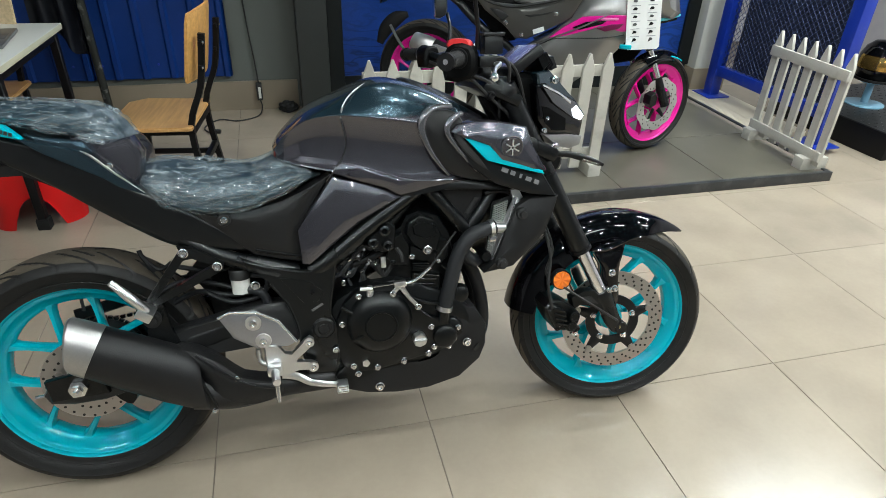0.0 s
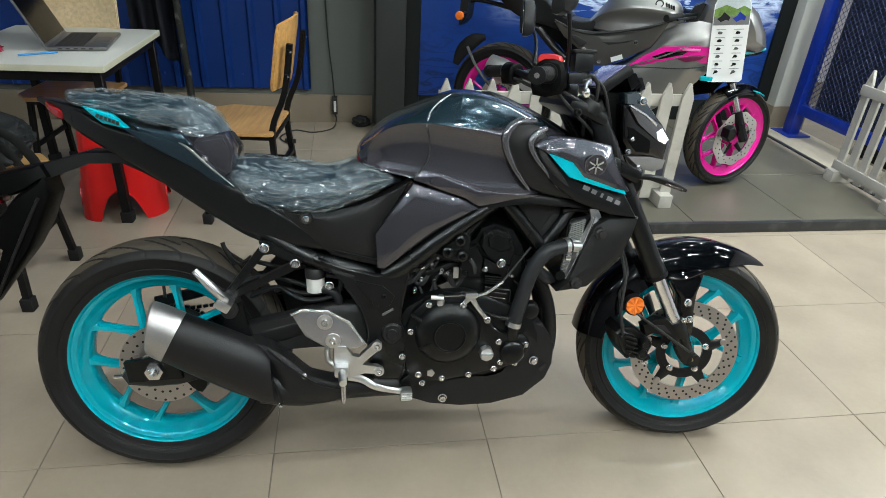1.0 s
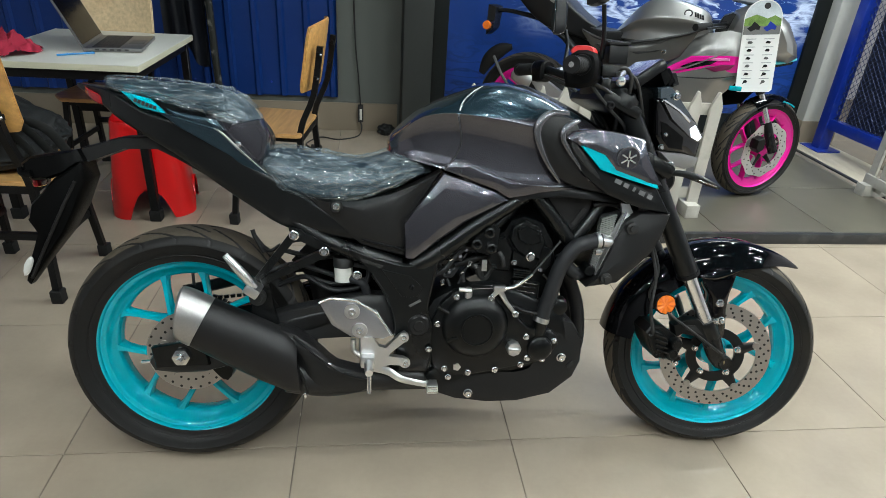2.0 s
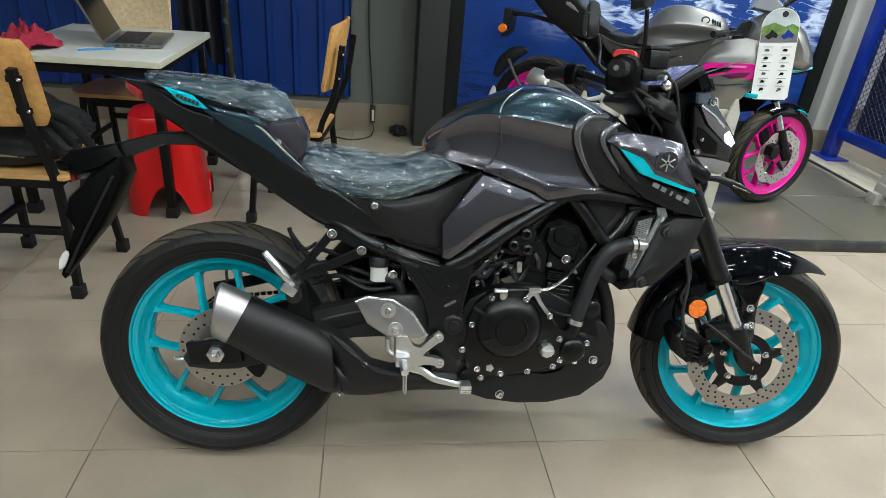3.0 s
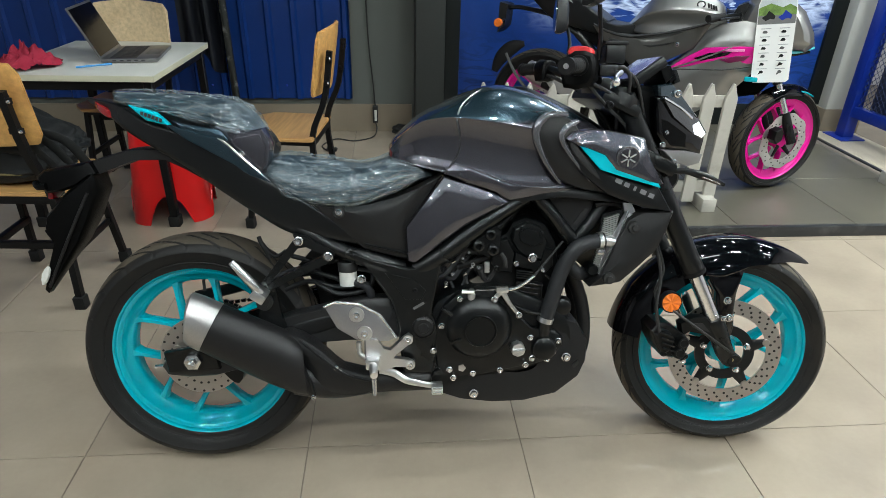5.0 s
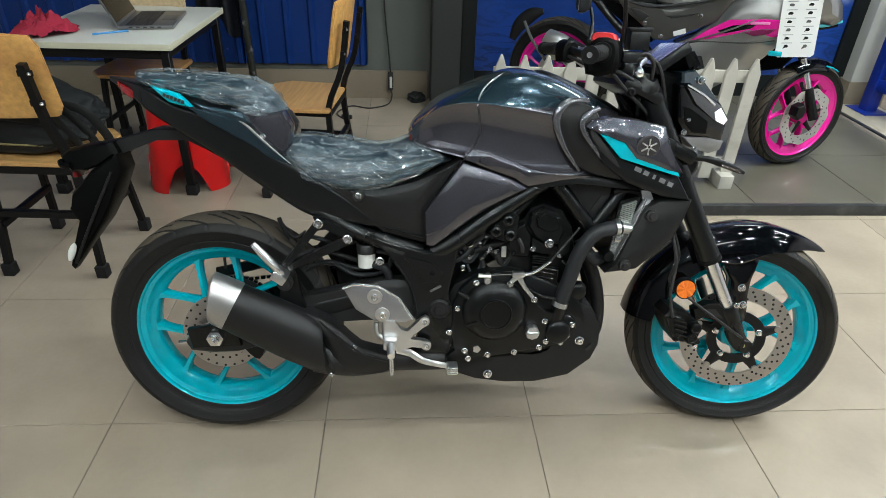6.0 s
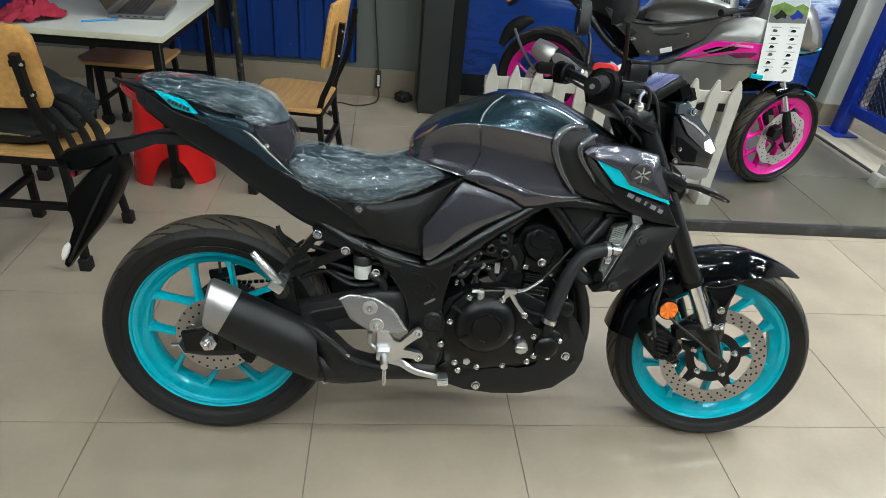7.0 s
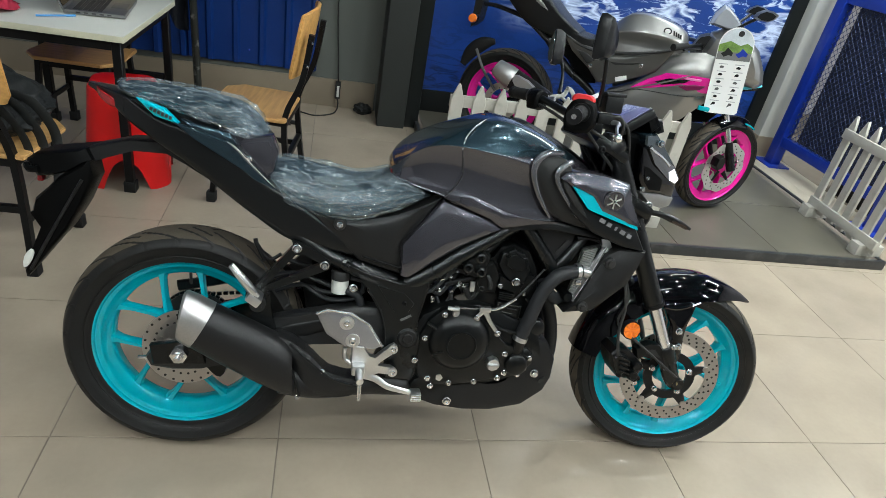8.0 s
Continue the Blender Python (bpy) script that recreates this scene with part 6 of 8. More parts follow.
part("link_pipe", tube([(0.26, -0.165, 0.285), (0.35, -0.155, 0.262), (0.46, -0.14, 0.262), (0.60, -0.12, 0.25), (0.75, -0.06, 0.23)], [0.045, 0.04, 0.034, 0.03, 0.028], 16, 5), M_SILENCER, bike)
for p in ((0.357, -0.203, 0.322), (0.30, -0.2, 0.245), (0.50, -0.172, 0.285)):
    bolt(p, 0.005, bike)
part("shield_edge", tube([(0.235, -0.2, 0.402), (0.262, -0.205, 0.358), (0.292, -0.207, 0.30), (0.305, -0.203, 0.252)], 0.0035, 8, 4), M_PLASTIC2, bike)
part("shield_fold", tube([(0.275, -0.2, 0.393), (0.33, -0.207, 0.345), (0.385, -0.205, 0.302), (0.45, -0.198, 0.28)], 0.003, 8, 4), M_PLASTIC2, bike)
for z0, z1 in ((0.392, 0.452), (0.205, 0.335)):
    bm = bmesh.new()
    for k in range(30):
        t = (k + 0.5) / 30
        x, z = 0.02 + 0.5 * t, z0 + (z1 - z0) * t
        box(-0.0062, 0.078, -0.0045, 0.0062, 0.088 if k % 2 else 0.086, 0.0045, 0.001, bm, Matrix.Translation((x, 0, z)) @ Matrix.Rotation(-math.atan2(z1 - z0, 0.5), 4, "Y"), 1)
    part("chain_run", bm, M_ENGINE, bike, "dark drive chain")
part("silencer_bracket", prism([(0.165, 0.40), (0.185, 0.50), (0.215, 0.505), (0.225, 0.44), (0.24, 0.39)], -0.15, -0.135, 0.004), M_FRAME, bike)
part("bracket_bush", lathe([(0, -0.17), (0.011, -0.17), (0.012, -0.165), (0.019, -0.165), (0.019, -0.15)], 22, Matrix.Translation((0.19, 0, 0.475))), M_CABLE, bike)
part("hook", tube([(0.195, -0.09, 0.565), (0.175, -0.09, 0.605), (0.17, -0.088, 0.62)], 0.0055, 8, 4), M_STEEL, bike)
part("hook", tube([(0.172, -0.09, 0.612), (0.205, -0.09, 0.57), (0.235, -0.09, 0.585)], 0.0045, 8, 4), M_STEEL, bike)

# pillion peg
def flat_bar(p, q, w0, w1, y0, y1):
    """A flat bar in x, z from p to q, its half width changing from w0 to w1."""
    p, q = Vector(p), Vector(q)
    d = (q - p).normalized()
    n = Vector((-d.y, d.x))
    return prism([tuple(p + n * w0), tuple(q + n * w1), tuple(q - n * w1), tuple(p - n * w0)], y0, y1, 0.0025)


pb = part("pillion_bracket", flat_bar((0.280, 0.630), (0.174, 0.494), 0.010, 0.008, -0.150, -0.128), M_FRAME, bike, "black cast pillion peg bracket")
part("strut", flat_bar((0.350, 0.582), (0.180, 0.500), 0.010, 0.0075, -0.150, -0.128), M_FRAME, pb)
part("gusset", prism([(0.262, 0.638), (0.292, 0.632), (0.36, 0.592), (0.352, 0.572), (0.335, 0.585), (0.29, 0.606), (0.272, 0.603)], -0.146, -0.118, 0.003), M_FRAME, pb)
part("web", prism([(0.272, 0.612), (0.262, 0.59), (0.225, 0.55), (0.232, 0.562)], -0.140, -0.132, 0.001), M_PLASTIC, pb)
part("peg_knuckle", lathe([(0, -0.168), (0.010, -0.168), (0.017, -0.164), (0.018, -0.13)], 20, Matrix.Translation((0.178, 0, 0.498))), M_FRAME, pb)
for p in ((0.275, -0.153, 0.622), (0.343, -0.153, 0.584)):
    bolt(p, 0.009, pb)
peg = part("pillion_peg", tube([(0.19, -0.19, 0.508), (0.165, -0.20, 0.545), (0.132, -0.205, 0.588)], [0.0095, 0.011, 0.007], 10, 3), M_ALU, bike, "ribbed aluminium pillion peg")
bm = bmesh.new()
for k in range(9):
    t = k / 8
    box(-0.009, -0.004, -0.0012, 0.009, 0.004, 0.0012, 0, bm, Matrix.Translation((0.183 - 0.044 * t, -0.205 - 0.007 * t, 0.528 + 0.05 * t)) @ Matrix.Rotation(radians(40), 4, "Y"))
part("peg_rib", bm, M_ALU, peg)
part("peg_mount", box(0.165, -0.205, 0.492, 0.20, -0.15, 0.515, 0.004, None, Matrix.Translation((0.18, 0, 0.5)) @ Matrix.Rotation(radians(35), 4, "Y") @ Matrix.Translation((-0.18, 0, -0.5))), M_ALU, peg)

# rider footrest
heel = part("heel_plate", inflate([(0.331, 0.470), (0.358, 0.482), (0.417, 0.476), (0.464, 0.447), (0.503, 0.388), (0.483, 0.378), (0.407, 0.383), (0.36, 0.414)], -0.182, 0.002, 0.006, 1, round_=0.004), mat("grey_anodised_plate", (0.40, 0.40, 0.42), 0.30, 0.85), bike, "grey aluminium heel plate")
part("plate_edge", tube([(0.332, -0.184, 0.470), (0.358, -0.184, 0.4815), (0.417, -0.184, 0.4755), (0.464, -0.184, 0.4465), (0.502, -0.184, 0.389)], 0.004, 8, 1), M_CHROME, heel, "bright bevelled edge")
for p in ((0.408, 0.449), (0.426, 0.402)):
    part("washer", lathe([(0.006, -0.188), (0.0175, -0.188), (0.0185, -0.186), (0.0185, -0.183), (0.006, -0.183)], 24, Matrix.Translation((p[0], 0, p[1]))), M_ALU, heel)
    bolt((p[0], -0.187, p[1]), 0.009, heel)
hang = part("footrest_hanger", slab([(0.425, 0.388), (0.455, 0.386), (0.47, 0.362), (0.487, 0.358), (0.518, 0.388), (0.531, 0.396), (0.541, 0.388), (0.536, 0.375), (0.50, 0.345), (0.495, 0.336), (0.53, 0.331), (0.545, 0.322), (0.54, 0.309), (0.50, 0.313), (0.46, 0.302), (0.432, 0.315), (0.425, 0.345)], [(-0.188, 0.95), (-0.184, 1.0), (-0.17, 1.0)], 1, 0.003), M_ALU, bike, "bright aluminium footrest hanger")
for p in ((0.529, 0.385), (0.534, 0.32)):
    part("washer", lathe([(0.004, -0.192), (0.0125, -0.192), (0.0125, -0.186), (0.004, -0.186)], 20, Matrix.Translation((p[0], 0, p[1]))), M_ALU, hang)
    bolt((p[0], -0.191, p[1]), 0.007, hang)
part("peg_pivot", box(0.428, -0.215, 0.318, 0.462, -0.185, 0.345, 0.006), M_ALU, hang)
part("footpeg", tube([(0.445, -0.20, 0.335), (0.447, -0.225, 0.327), (0.449, -0.25, 0.322)], [0.011, 0.010, 0.009], 12, 2), M_ALU, hang, "aluminium footpeg")
part("peg_feeler", tube([(0.449, -0.243, 0.315), (0.45, -0.248, 0.272)], 0.0055, 10, 1), M_CHROME, hang)
part("switch_link", tube([(0.41, -0.165, 0.372), (0.412, -0.165, 0.342), (0.43, -0.17, 0.33)], 0.006, 8, 3), M_ALU, hang)
pedal = part("brake_pedal", tube([(0.46, -0.175, 0.302), (0.495, -0.18, 0.294), (0.525, -0.185, 0.276), (0.565, -0.19, 0.268), (0.59, -0.195, 0.266)], [0.011, 0.0105, 0.009, 0.008, 0.008], 10, 4, flat=0.6), M_ALU, bike, "bright brake pedal")
part("pedal_tip", box(0.585, -0.215, 0.250, 0.613, -0.18, 0.272, 0.004), M_ALU, pedal)
for k in range(3):
    part("tip_rib", box(0.588, -0.217, 0.2545 + k * 0.006, 0.611, -0.2145, 0.257 + k * 0.006, 0.0005), M_CHROME, pedal)

# engine
case = part("crankcase", slab([(0.579, 0.27), (0.575, 0.43), (0.635, 0.49), (0.745, 0.508), (0.863, 0.467), (0.926, 0.425), (0.957, 0.354), (0.885, 0.30), (0.81, 0.272), (0.681, 0.245)], [(-0.152, 0.9), (-0.148, 0.965), (-0.135, 1.0), (0.13, 1.0), (0.15, 0.93)], 2), M_ENGINE, bike, "black cast crankcase")
cov = part("clutch_cover", lathe([(0.0, -0.192), (0.035, -0.192), (0.0365, -0.1945), (0.039, -0.1945), (0.041, -0.191), (0.053, -0.189), (0.065, -0.184), (0.075, -0.176), (0.081, -0.166), (0.085, -0.155), (0.091, -0.14)], 64, Matrix.Translation((0.704, 0, 0.404))), M_ENGINE, case, "round black clutch cover")
part("cover_rim", slab([(0.60, 0.30), (0.598, 0.42), (0.65, 0.492), (0.75, 0.50), (0.80, 0.44), (0.84, 0.40), (0.90, 0.39), (0.918, 0.35), (0.875, 0.308), (0.80, 0.292), (0.69, 0.272), (0.63, 0.275)], [(-0.164, 0.93), (-0.161, 0.975), (-0.15, 1.0), (-0.14, 1.0)], 2), M_ENGINE, case)
part("cover_rib", tube([(0.613, -0.168, 0.455), (0.65, -0.172, 0.432)], 0.005, 8, 1), M_ENGINE, case)
part("cover_mark", box(0.632, -0.192, 0.375, 0.66, -0.188, 0.382, 0.001, None, Matrix.Translation((0.645, 0, 0.378)) @ Matrix.Rotation(radians(-18), 4, "Y") @ Matrix.Translation((-0.645, 0, -0.378))), M_ENGINE, case)
for x, z in ((0.632, 0.293), (0.642, 0.27), (0.691, 0.281), (0.759, 0.288), (0.823, 0.301), (0.839, 0.318), (0.833, 0.374), (0.877, 0.315), (0.892, 0.335), (0.903, 0.364), (0.656, 0.477), (0.612, 0.409), (0.592, 0.344)):
    bolt((x, -0.166, z), 0.0062, case)
cap2 = part("oil_filler", lathe([(0, -0.185), (0.0165, -0.185), (0.0185, -0.182), (0.0185, -0.16)], 8, Matrix.Translation((0.80, 0, 0.349))), M_ALU, case, "aluminium oil filler cap")
part("filler_grip", box(0.785, -0.192, 0.345, 0.815, -0.184, 0.353, 0.002), M_ALU, cap2)
part("star_mark", lathe([(0, -0.168), (0.010, -0.168), (0.010, -0.162)], 5, Matrix.Translation((0.663, 0, 0.297))), M_ALU, case)
part("pump_cover", lathe([(0, -0.178), (0.022, -0.178), (0.03, -0.172), (0.034, -0.155)], 24, Matrix.Translation((0.868, 0, 0.345))), M_ENGINE, case)
part("sprocket_guard", slab([(0.585, 0.27), (0.60, 0.255), (0.66, 0.258), (0.685, 0.272), (0.655, 0.29), (0.61, 0.295)], [(-0.162, 0.95), (-0.15, 1)], 2), M_ENGINE, case)
cyl = part("cylinder_block", slab([(0.727, 0.50), (0.716, 0.56), (0.738, 0.615), (0.772, 0.634), (0.786, 0.660), (0.818, 0.671), (0.866, 0.655), (0.893, 0.610), (0.905, 0.55), (0.90, 0.47), (0.82, 0.44), (0.745, 0.46)], [(-0.126, 0.97), (-0.12, 1.0), (0.12, 1.0)], 1, 0.003), M_ENGINE, bike, "black cylinder block and head")
part("head_face", slab([(0.788, 0.648), (0.817, 0.663), (0.852, 0.649), (0.870, 0.611), (0.857, 0.568), (0.824, 0.572), (0.796, 0.592), (0.780, 0.619)], [(-0.150, 0.90), (-0.147, 0.97), (-0.12, 1.0)], 1, 0.002), M_ENGINE, cyl, "faceted head cover")
part("head_step", slab([(0.796, 0.640), (0.818, 0.651), (0.845, 0.640), (0.857, 0.612), (0.830, 0.604), (0.80, 0.618)], [(-0.156, 0.9), (-0.153, 1.0), (-0.148, 1.0)], 1, 0.0015), M_ENGINE, cyl)
part("side_plate", slab([(0.738, 0.606), (0.772, 0.622), (0.789, 0.587), (0.784, 0.537), (0.750, 0.540), (0.733, 0.561)], [(-0.146, 0.93), (-0.143, 1.0), (-0.12, 1.0)], 1, 0.002), M_ENGINE, cyl)
part("side_plate", slab([(0.858, 0.600), (0.884, 0.592), (0.886, 0.552), (0.868, 0.534), (0.846, 0.546), (0.856, 0.566)], [(-0.144, 0.93), (-0.141, 1.0), (-0.12, 1.0)], 1, 0.002), M_ENGINE, cyl)
part("head_band", slab([(0.790, 0.590), (0.824, 0.571), (0.856, 0.566), (0.850, 0.545), (0.820, 0.546), (0.789, 0.556)], [(-0.148, 0.95), (-0.145, 1.0), (-0.12, 1.0)], 1, 0.002), M_ENGINE, cyl)
for k in range(4):
    part("fin", box(-0.021, -0.151, -0.0016, 0.021, -0.130, 0.0016, 0.0006, None, Matrix.Translation((0.815, 0, 0.541 - k * 0.0058)) @ Matrix.Rotation(radians(6), 4, "Y")), M_FRAME, cyl)
part("barrel_panel", slab([(0.795, 0.515), (0.864, 0.505), (0.862, 0.450), (0.792, 0.464)], [(-0.141, 0.96), (-0.138, 1.0), (-0.12, 1.0)], 1, 0.002), M_ENGINE, cyl)
for pts in ([(0.798, 0.512), (0.862, 0.502)], [(0.862, 0.502), (0.860, 0.453)], [(0.795, 0.467), (0.860, 0.453)], [(0.798, 0.512), (0.795, 0.467)], [(0.806, 0.500), (0.852, 0.493)], [(0.806, 0.487), (0.851, 0.480)]):
    part("panel_rib", bar(*[(x, -0.142, z) for x, z in pts], 0.0026, 8), M_FRAME, cyl)
part("duct_edge", tube([(0.868, -0.145, 0.530), (0.885, -0.146, 0.51), (0.887, -0.145, 0.47), (0.905, -0.14, 0.44)], 0.0035, 8, 4), M_FRAME, cyl)
for p, r in (((0.832, -0.156, 0.576), 0.009), ((0.794, -0.150, 0.560), 0.0055), ((0.861, -0.148, 0.542), 0.0045)):
    bolt(p, r, cyl)
for x, z in ((0.744, 0.60), (0.745, 0.55), (0.803, 0.645), (0.85, 0.635)):
    bolt((x, -0.150, z), 0.0055, cyl, M_FRAME)
part("sensor_plug", tube([(0.756, -0.146, 0.585), (0.765, -0.152, 0.57), (0.768, -0.15, 0.552)], 0.006, 8, 3), M_CABLE, cyl)
part("starter_cover", lathe([(0, -0.150), (0.016, -0.150), (0.022, -0.146), (0.026, -0.13)], 24, Matrix.Translation((0.915, 0, 0.445))), M_ENGINE, case)
part("case_rib", tube([(0.78, -0.163, 0.462), (0.83, -0.163, 0.44), (0.885, -0.16, 0.432)], 0.005, 8, 4), M_ENGINE, case)
mount = part("engine_mount", slab([(0.684, 0.619), (0.704, 0.628), (0.738, 0.656), (0.756, 0.642), (0.752, 0.586), (0.728, 0.578), (0.70, 0.585)], [(-0.152, 0.94), (-0.149, 1.0), (-0.138, 1.0)], 1, 0.002), M_FRAME, bike)
for p in ((0.728, 0.636), (0.699, 0.608), (0.734, 0.598)):
    bm = closed_lathe([(0.0055, -0.152), (0.0055, -0.165), (0.008, -0.168), (0.0125, -0.166), (0.0135, -0.150)], 20)
    bmesh.ops.transform(bm, matrix=Matrix.Translation((p[0], 0, p[1])), verts=bm.verts)
    part("mount_bush", bm, M_FRAME, mount)
    part("mount_bolt", lathe([(0, -0.158), (0.0055, -0.158), (0.0055, -0.15)], 6, Matrix.Translation((p[0], 0, p[1]))), M_STEEL, mount)
part("mount_arm", tube([(0.715, -0.13, 0.615), (0.76, -0.12, 0.655), (0.80, -0.115, 0.70)], 0.013, 10, 3), M_FRAME, mount)
part("throttle_body", lathe([(0, -0.10), (0.03, -0.10), (0.034, -0.09), (0.034, 0.05)], 24, Matrix.Translation((0.672, 0, 0.585))), M_ENGINE, bike)
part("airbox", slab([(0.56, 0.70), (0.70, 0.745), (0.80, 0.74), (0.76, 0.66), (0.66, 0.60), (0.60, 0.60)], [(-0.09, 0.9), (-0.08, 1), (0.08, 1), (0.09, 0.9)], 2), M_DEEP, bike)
random.seed(5)
for k in range(11):
    x, z = 0.60 + 0.012 * k, 0.50 + random.uniform(0, 0.07)
    part("wire_loom", tube([(x, -0.10 - random.uniform(0, 0.03), z), (x + 0.02, -0.12, z + random.uniform(-0.04, 0.03)), (x + 0.05 + random.uniform(0, 0.03), -0.115, z + random.uniform(-0.03, 0.04)), (x + 0.08, -0.09, z + random.uniform(-0.02, 0.06))], random.choice((0.004, 0.006, 0.009)), 8, 5), random.choice((M_HOSE, M_CABLE)), bike)
for x, z in ((0.665, 0.57), (0.69, 0.555), (0.705, 0.545), (0.64, 0.53), (0.625, 0.505), (0.68, 0.585)):
    bolt((x, -0.128, z), random.uniform(0.0035, 0.006), bike)
part("injector_clip", box(0.718, -0.136, 0.534, 0.731, -0.128, 0.562, 0.002), M_ALU, bike)
part("fuel_rail", tube([(0.655, -0.118, 0.545), (0.70, -0.125, 0.562), (0.735, -0.122, 0.575)], 0.0085, 10, 3), M_STEEL, bike)
for p, q in (((0.640, -0.13, 0.560), (0.648, -0.135, 0.566)), ((0.684, -0.132, 0.546), (0.692, -0.136, 0.552)), ((0.668, -0.13, 0.528), (0.675, -0.134, 0.534)), ((0.652, -0.13, 0.588), (0.662, -0.13, 0.592)), ((0.622, -0.13, 0.498), (0.628, -0.134, 0.503))):
    part("connector", tube([p, q], 0.0038, 8, 1), M_CHROME, bike)
part("bracket_plate", prism([(0.682, 0.512), (0.712, 0.526), (0.728, 0.512), (0.72, 0.496), (0.70, 0.50)], -0.128, -0.120, 0.002), mat("rubber_brown_boot", (0.05, 0.042, 0.034), 0.6), bike)
part("heat_guard_tube", tube([(0.58, -0.12, 0.515), (0.62, -0.13, 0.53), (0.66, -0.125, 0.575), (0.70, -0.115, 0.60)], 0.006, 8, 5), M_HOSE, bike)

# Added blocks that close the gaps and stand in for their deep shade.
part("frame_gap_fill", slab([(0.33, 0.69), (0.40, 0.595), (0.45, 0.558), (0.56, 0.535), (0.66, 0.58), (0.72, 0.68), (0.60, 0.74), (0.40, 0.70)], [(-0.105, 0.95), (-0.10, 1), (0.10, 1)], 1, 0.004), M_DEEP, bike)
part("neck_gap_fill", slab([(0.70, 0.52), (0.72, 0.66), (0.80, 0.735), (1.03, 0.735), (1.0, 0.66), (0.94, 0.57), (0.86, 0.50)], [(-0.088, 0.96), (-0.08, 1), (0.08, 1)], 1, 0.004), M_DEEP, bike)

# clutch cable and arm
part("clutch_cable", tube([(0.905, -0.15, 0.615), (0.86, -0.165, 0.565), (0.832, -0.17, 0.533)], 0.0028, 8, 4), M_CABLE, bike)
part("cable_end", tube([(0.835, -0.17, 0.536), (0.80, -0.172, 0.511), (0.775, -0.172, 0.503), (0.745, -0.172, 0.503)], [0.0038, 0.0045, 0.0045, 0.0045], 8, 4), M_CHROME, bike, "bright cable end")
part("cable_core", tube([(0.745, -0.172, 0.503), (0.675, -0.172, 0.50)], 0.0018, 6, 1), M_CHROME, bike)
br = part("cable_bracket", tube([(0.738, -0.172, 0.478), (0.757, -0.172, 0.495), (0.775, -0.172, 0.468), (0.80, -0.172, 0.437)], [0.005, 0.0075, 0.0055, 0.005], 8, 3, flat=0.5), M_ALU, bike, "aluminium cable bracket")
for p in ((0.738, 0.478), (0.80, 0.437)):
    bolt((p[0], -0.176, p[1]), 0.0065, br)
part("cable_holder", box(0.742, -0.18, 0.496, 0.772, -0.165, 0.51, 0.003), M_ALU, br)
part("clutch_shaft", lathe([(0, 0), (0.0095, 0), (0.0095, -0.028), (0.0065, -0.03), (0.0065, -0.04), (0, -0.04)], 16, Matrix.Translation((0.684, -0.165, 0.462)) @ Matrix.Rotation(radians(-90), 4, "X")), M_ALU, bike)
part("shaft_boss", lathe([(0, 0.05), (0.017, 0.05), (0.016, 0.0), (0.013, -0.006), (0, -0.006)], 18, Matrix.Translation((0.684, -0.165, 0.464)) @ Matrix.Rotation(radians(-90), 4, "X")), M_ENGINE, bike)
part("clutch_arm", tube([(0.66, -0.17, 0.499), (0.69, -0.172, 0.497)], 0.0055, 8, 1), M_ALU, bike)

# belly cover
belly = part("belly_cover", inflate([(0.565, 0.238), (0.66, 0.203), (0.74, 0.192), (0.822, 0.193), (0.909, 0.213), (0.966, 0.26), (0.982, 0.30), (0.983, 0.358), (0.955, 0.405), (0.92, 0.418), (0.93, 0.365), (0.922, 0.325), (0.885, 0.293), (0.814, 0.262), (0.684, 0.247), (0.61, 0.258)], -0.150, 0.004, 0.12, 1, round_=0.01), M_PLASTIC, bike, "black belly cover")
part("belly_left", prism([(0.6, 0.235), (0.74, 0.195), (0.9, 0.215), (0.97, 0.28), (0.9, 0.30), (0.7, 0.25)], 0.0, 0.13, 0.004), M_PLASTIC, bike)
for p in ((0.695, 0.222), (0.928, 0.316)):
    bolt((p[0], -0.158, p[1]), 0.0095, belly)
part("vent_slot", prism([(0.945, 0.292), (0.96, 0.305), (0.962, 0.296), (0.95, 0.284)], -0.1565, -0.152, 0), M_CABLE, belly)
for y in (-0.055, 0.03):
    part("header_pipe", tube([(0.90, y, 0.545), (0.945, y, 0.52), (0.985, y, 0.44), (1.0, y, 0.345), (0.985, y, 0.275), (0.92, y, 0.228), (0.8, y, 0.222)], 0.0185, 16, 6), M_SILENCER, bike, "black exhaust header")

# radiator, hose
rad = part("radiator", slab([(1.004, 0.678), (1.05, 0.690), (1.078, 0.675), (1.02, 0.532), (0.982, 0.528)], [(-0.132, 1), (0.13, 1)], 1, 0.002), M_ENGINE, bike, "radiator with fine fins")
for k in range(26):
    t = k / 25
    part("fin", box(-0.0215, -0.140, -0.0016, 0.0165, -0.130, 0.0016, 0, None, Matrix.Translation((1.006 + 0.022 * t, 0, 0.540 + 0.134 * t)) @ Matrix.Rotation(radians(-18), 4, "Y")), M_ALU, rad)
part("side_tank", tube([(1.066, -0.142, 0.684), (1.050, -0.145, 0.645), (1.022, -0.146, 0.575), (1.004, -0.144, 0.530)], [0.010, 0.0125, 0.0125, 0.010], 8, 3), M_ALU, rad, "aluminium side tank")
part("tank_seam", tube([(1.060, -0.154, 0.690), (1.040, -0.157, 0.634), (1.012, -0.157, 0.566), (0.998, -0.154, 0.532)], 0.0022, 6, 3), M_CHROME, rad)
part("spout", tube([(1.035, -0.145, 0.612), (0.998, -0.152, 0.618)], [0.015, 0.012], 14, 1), M_ALU, rad)
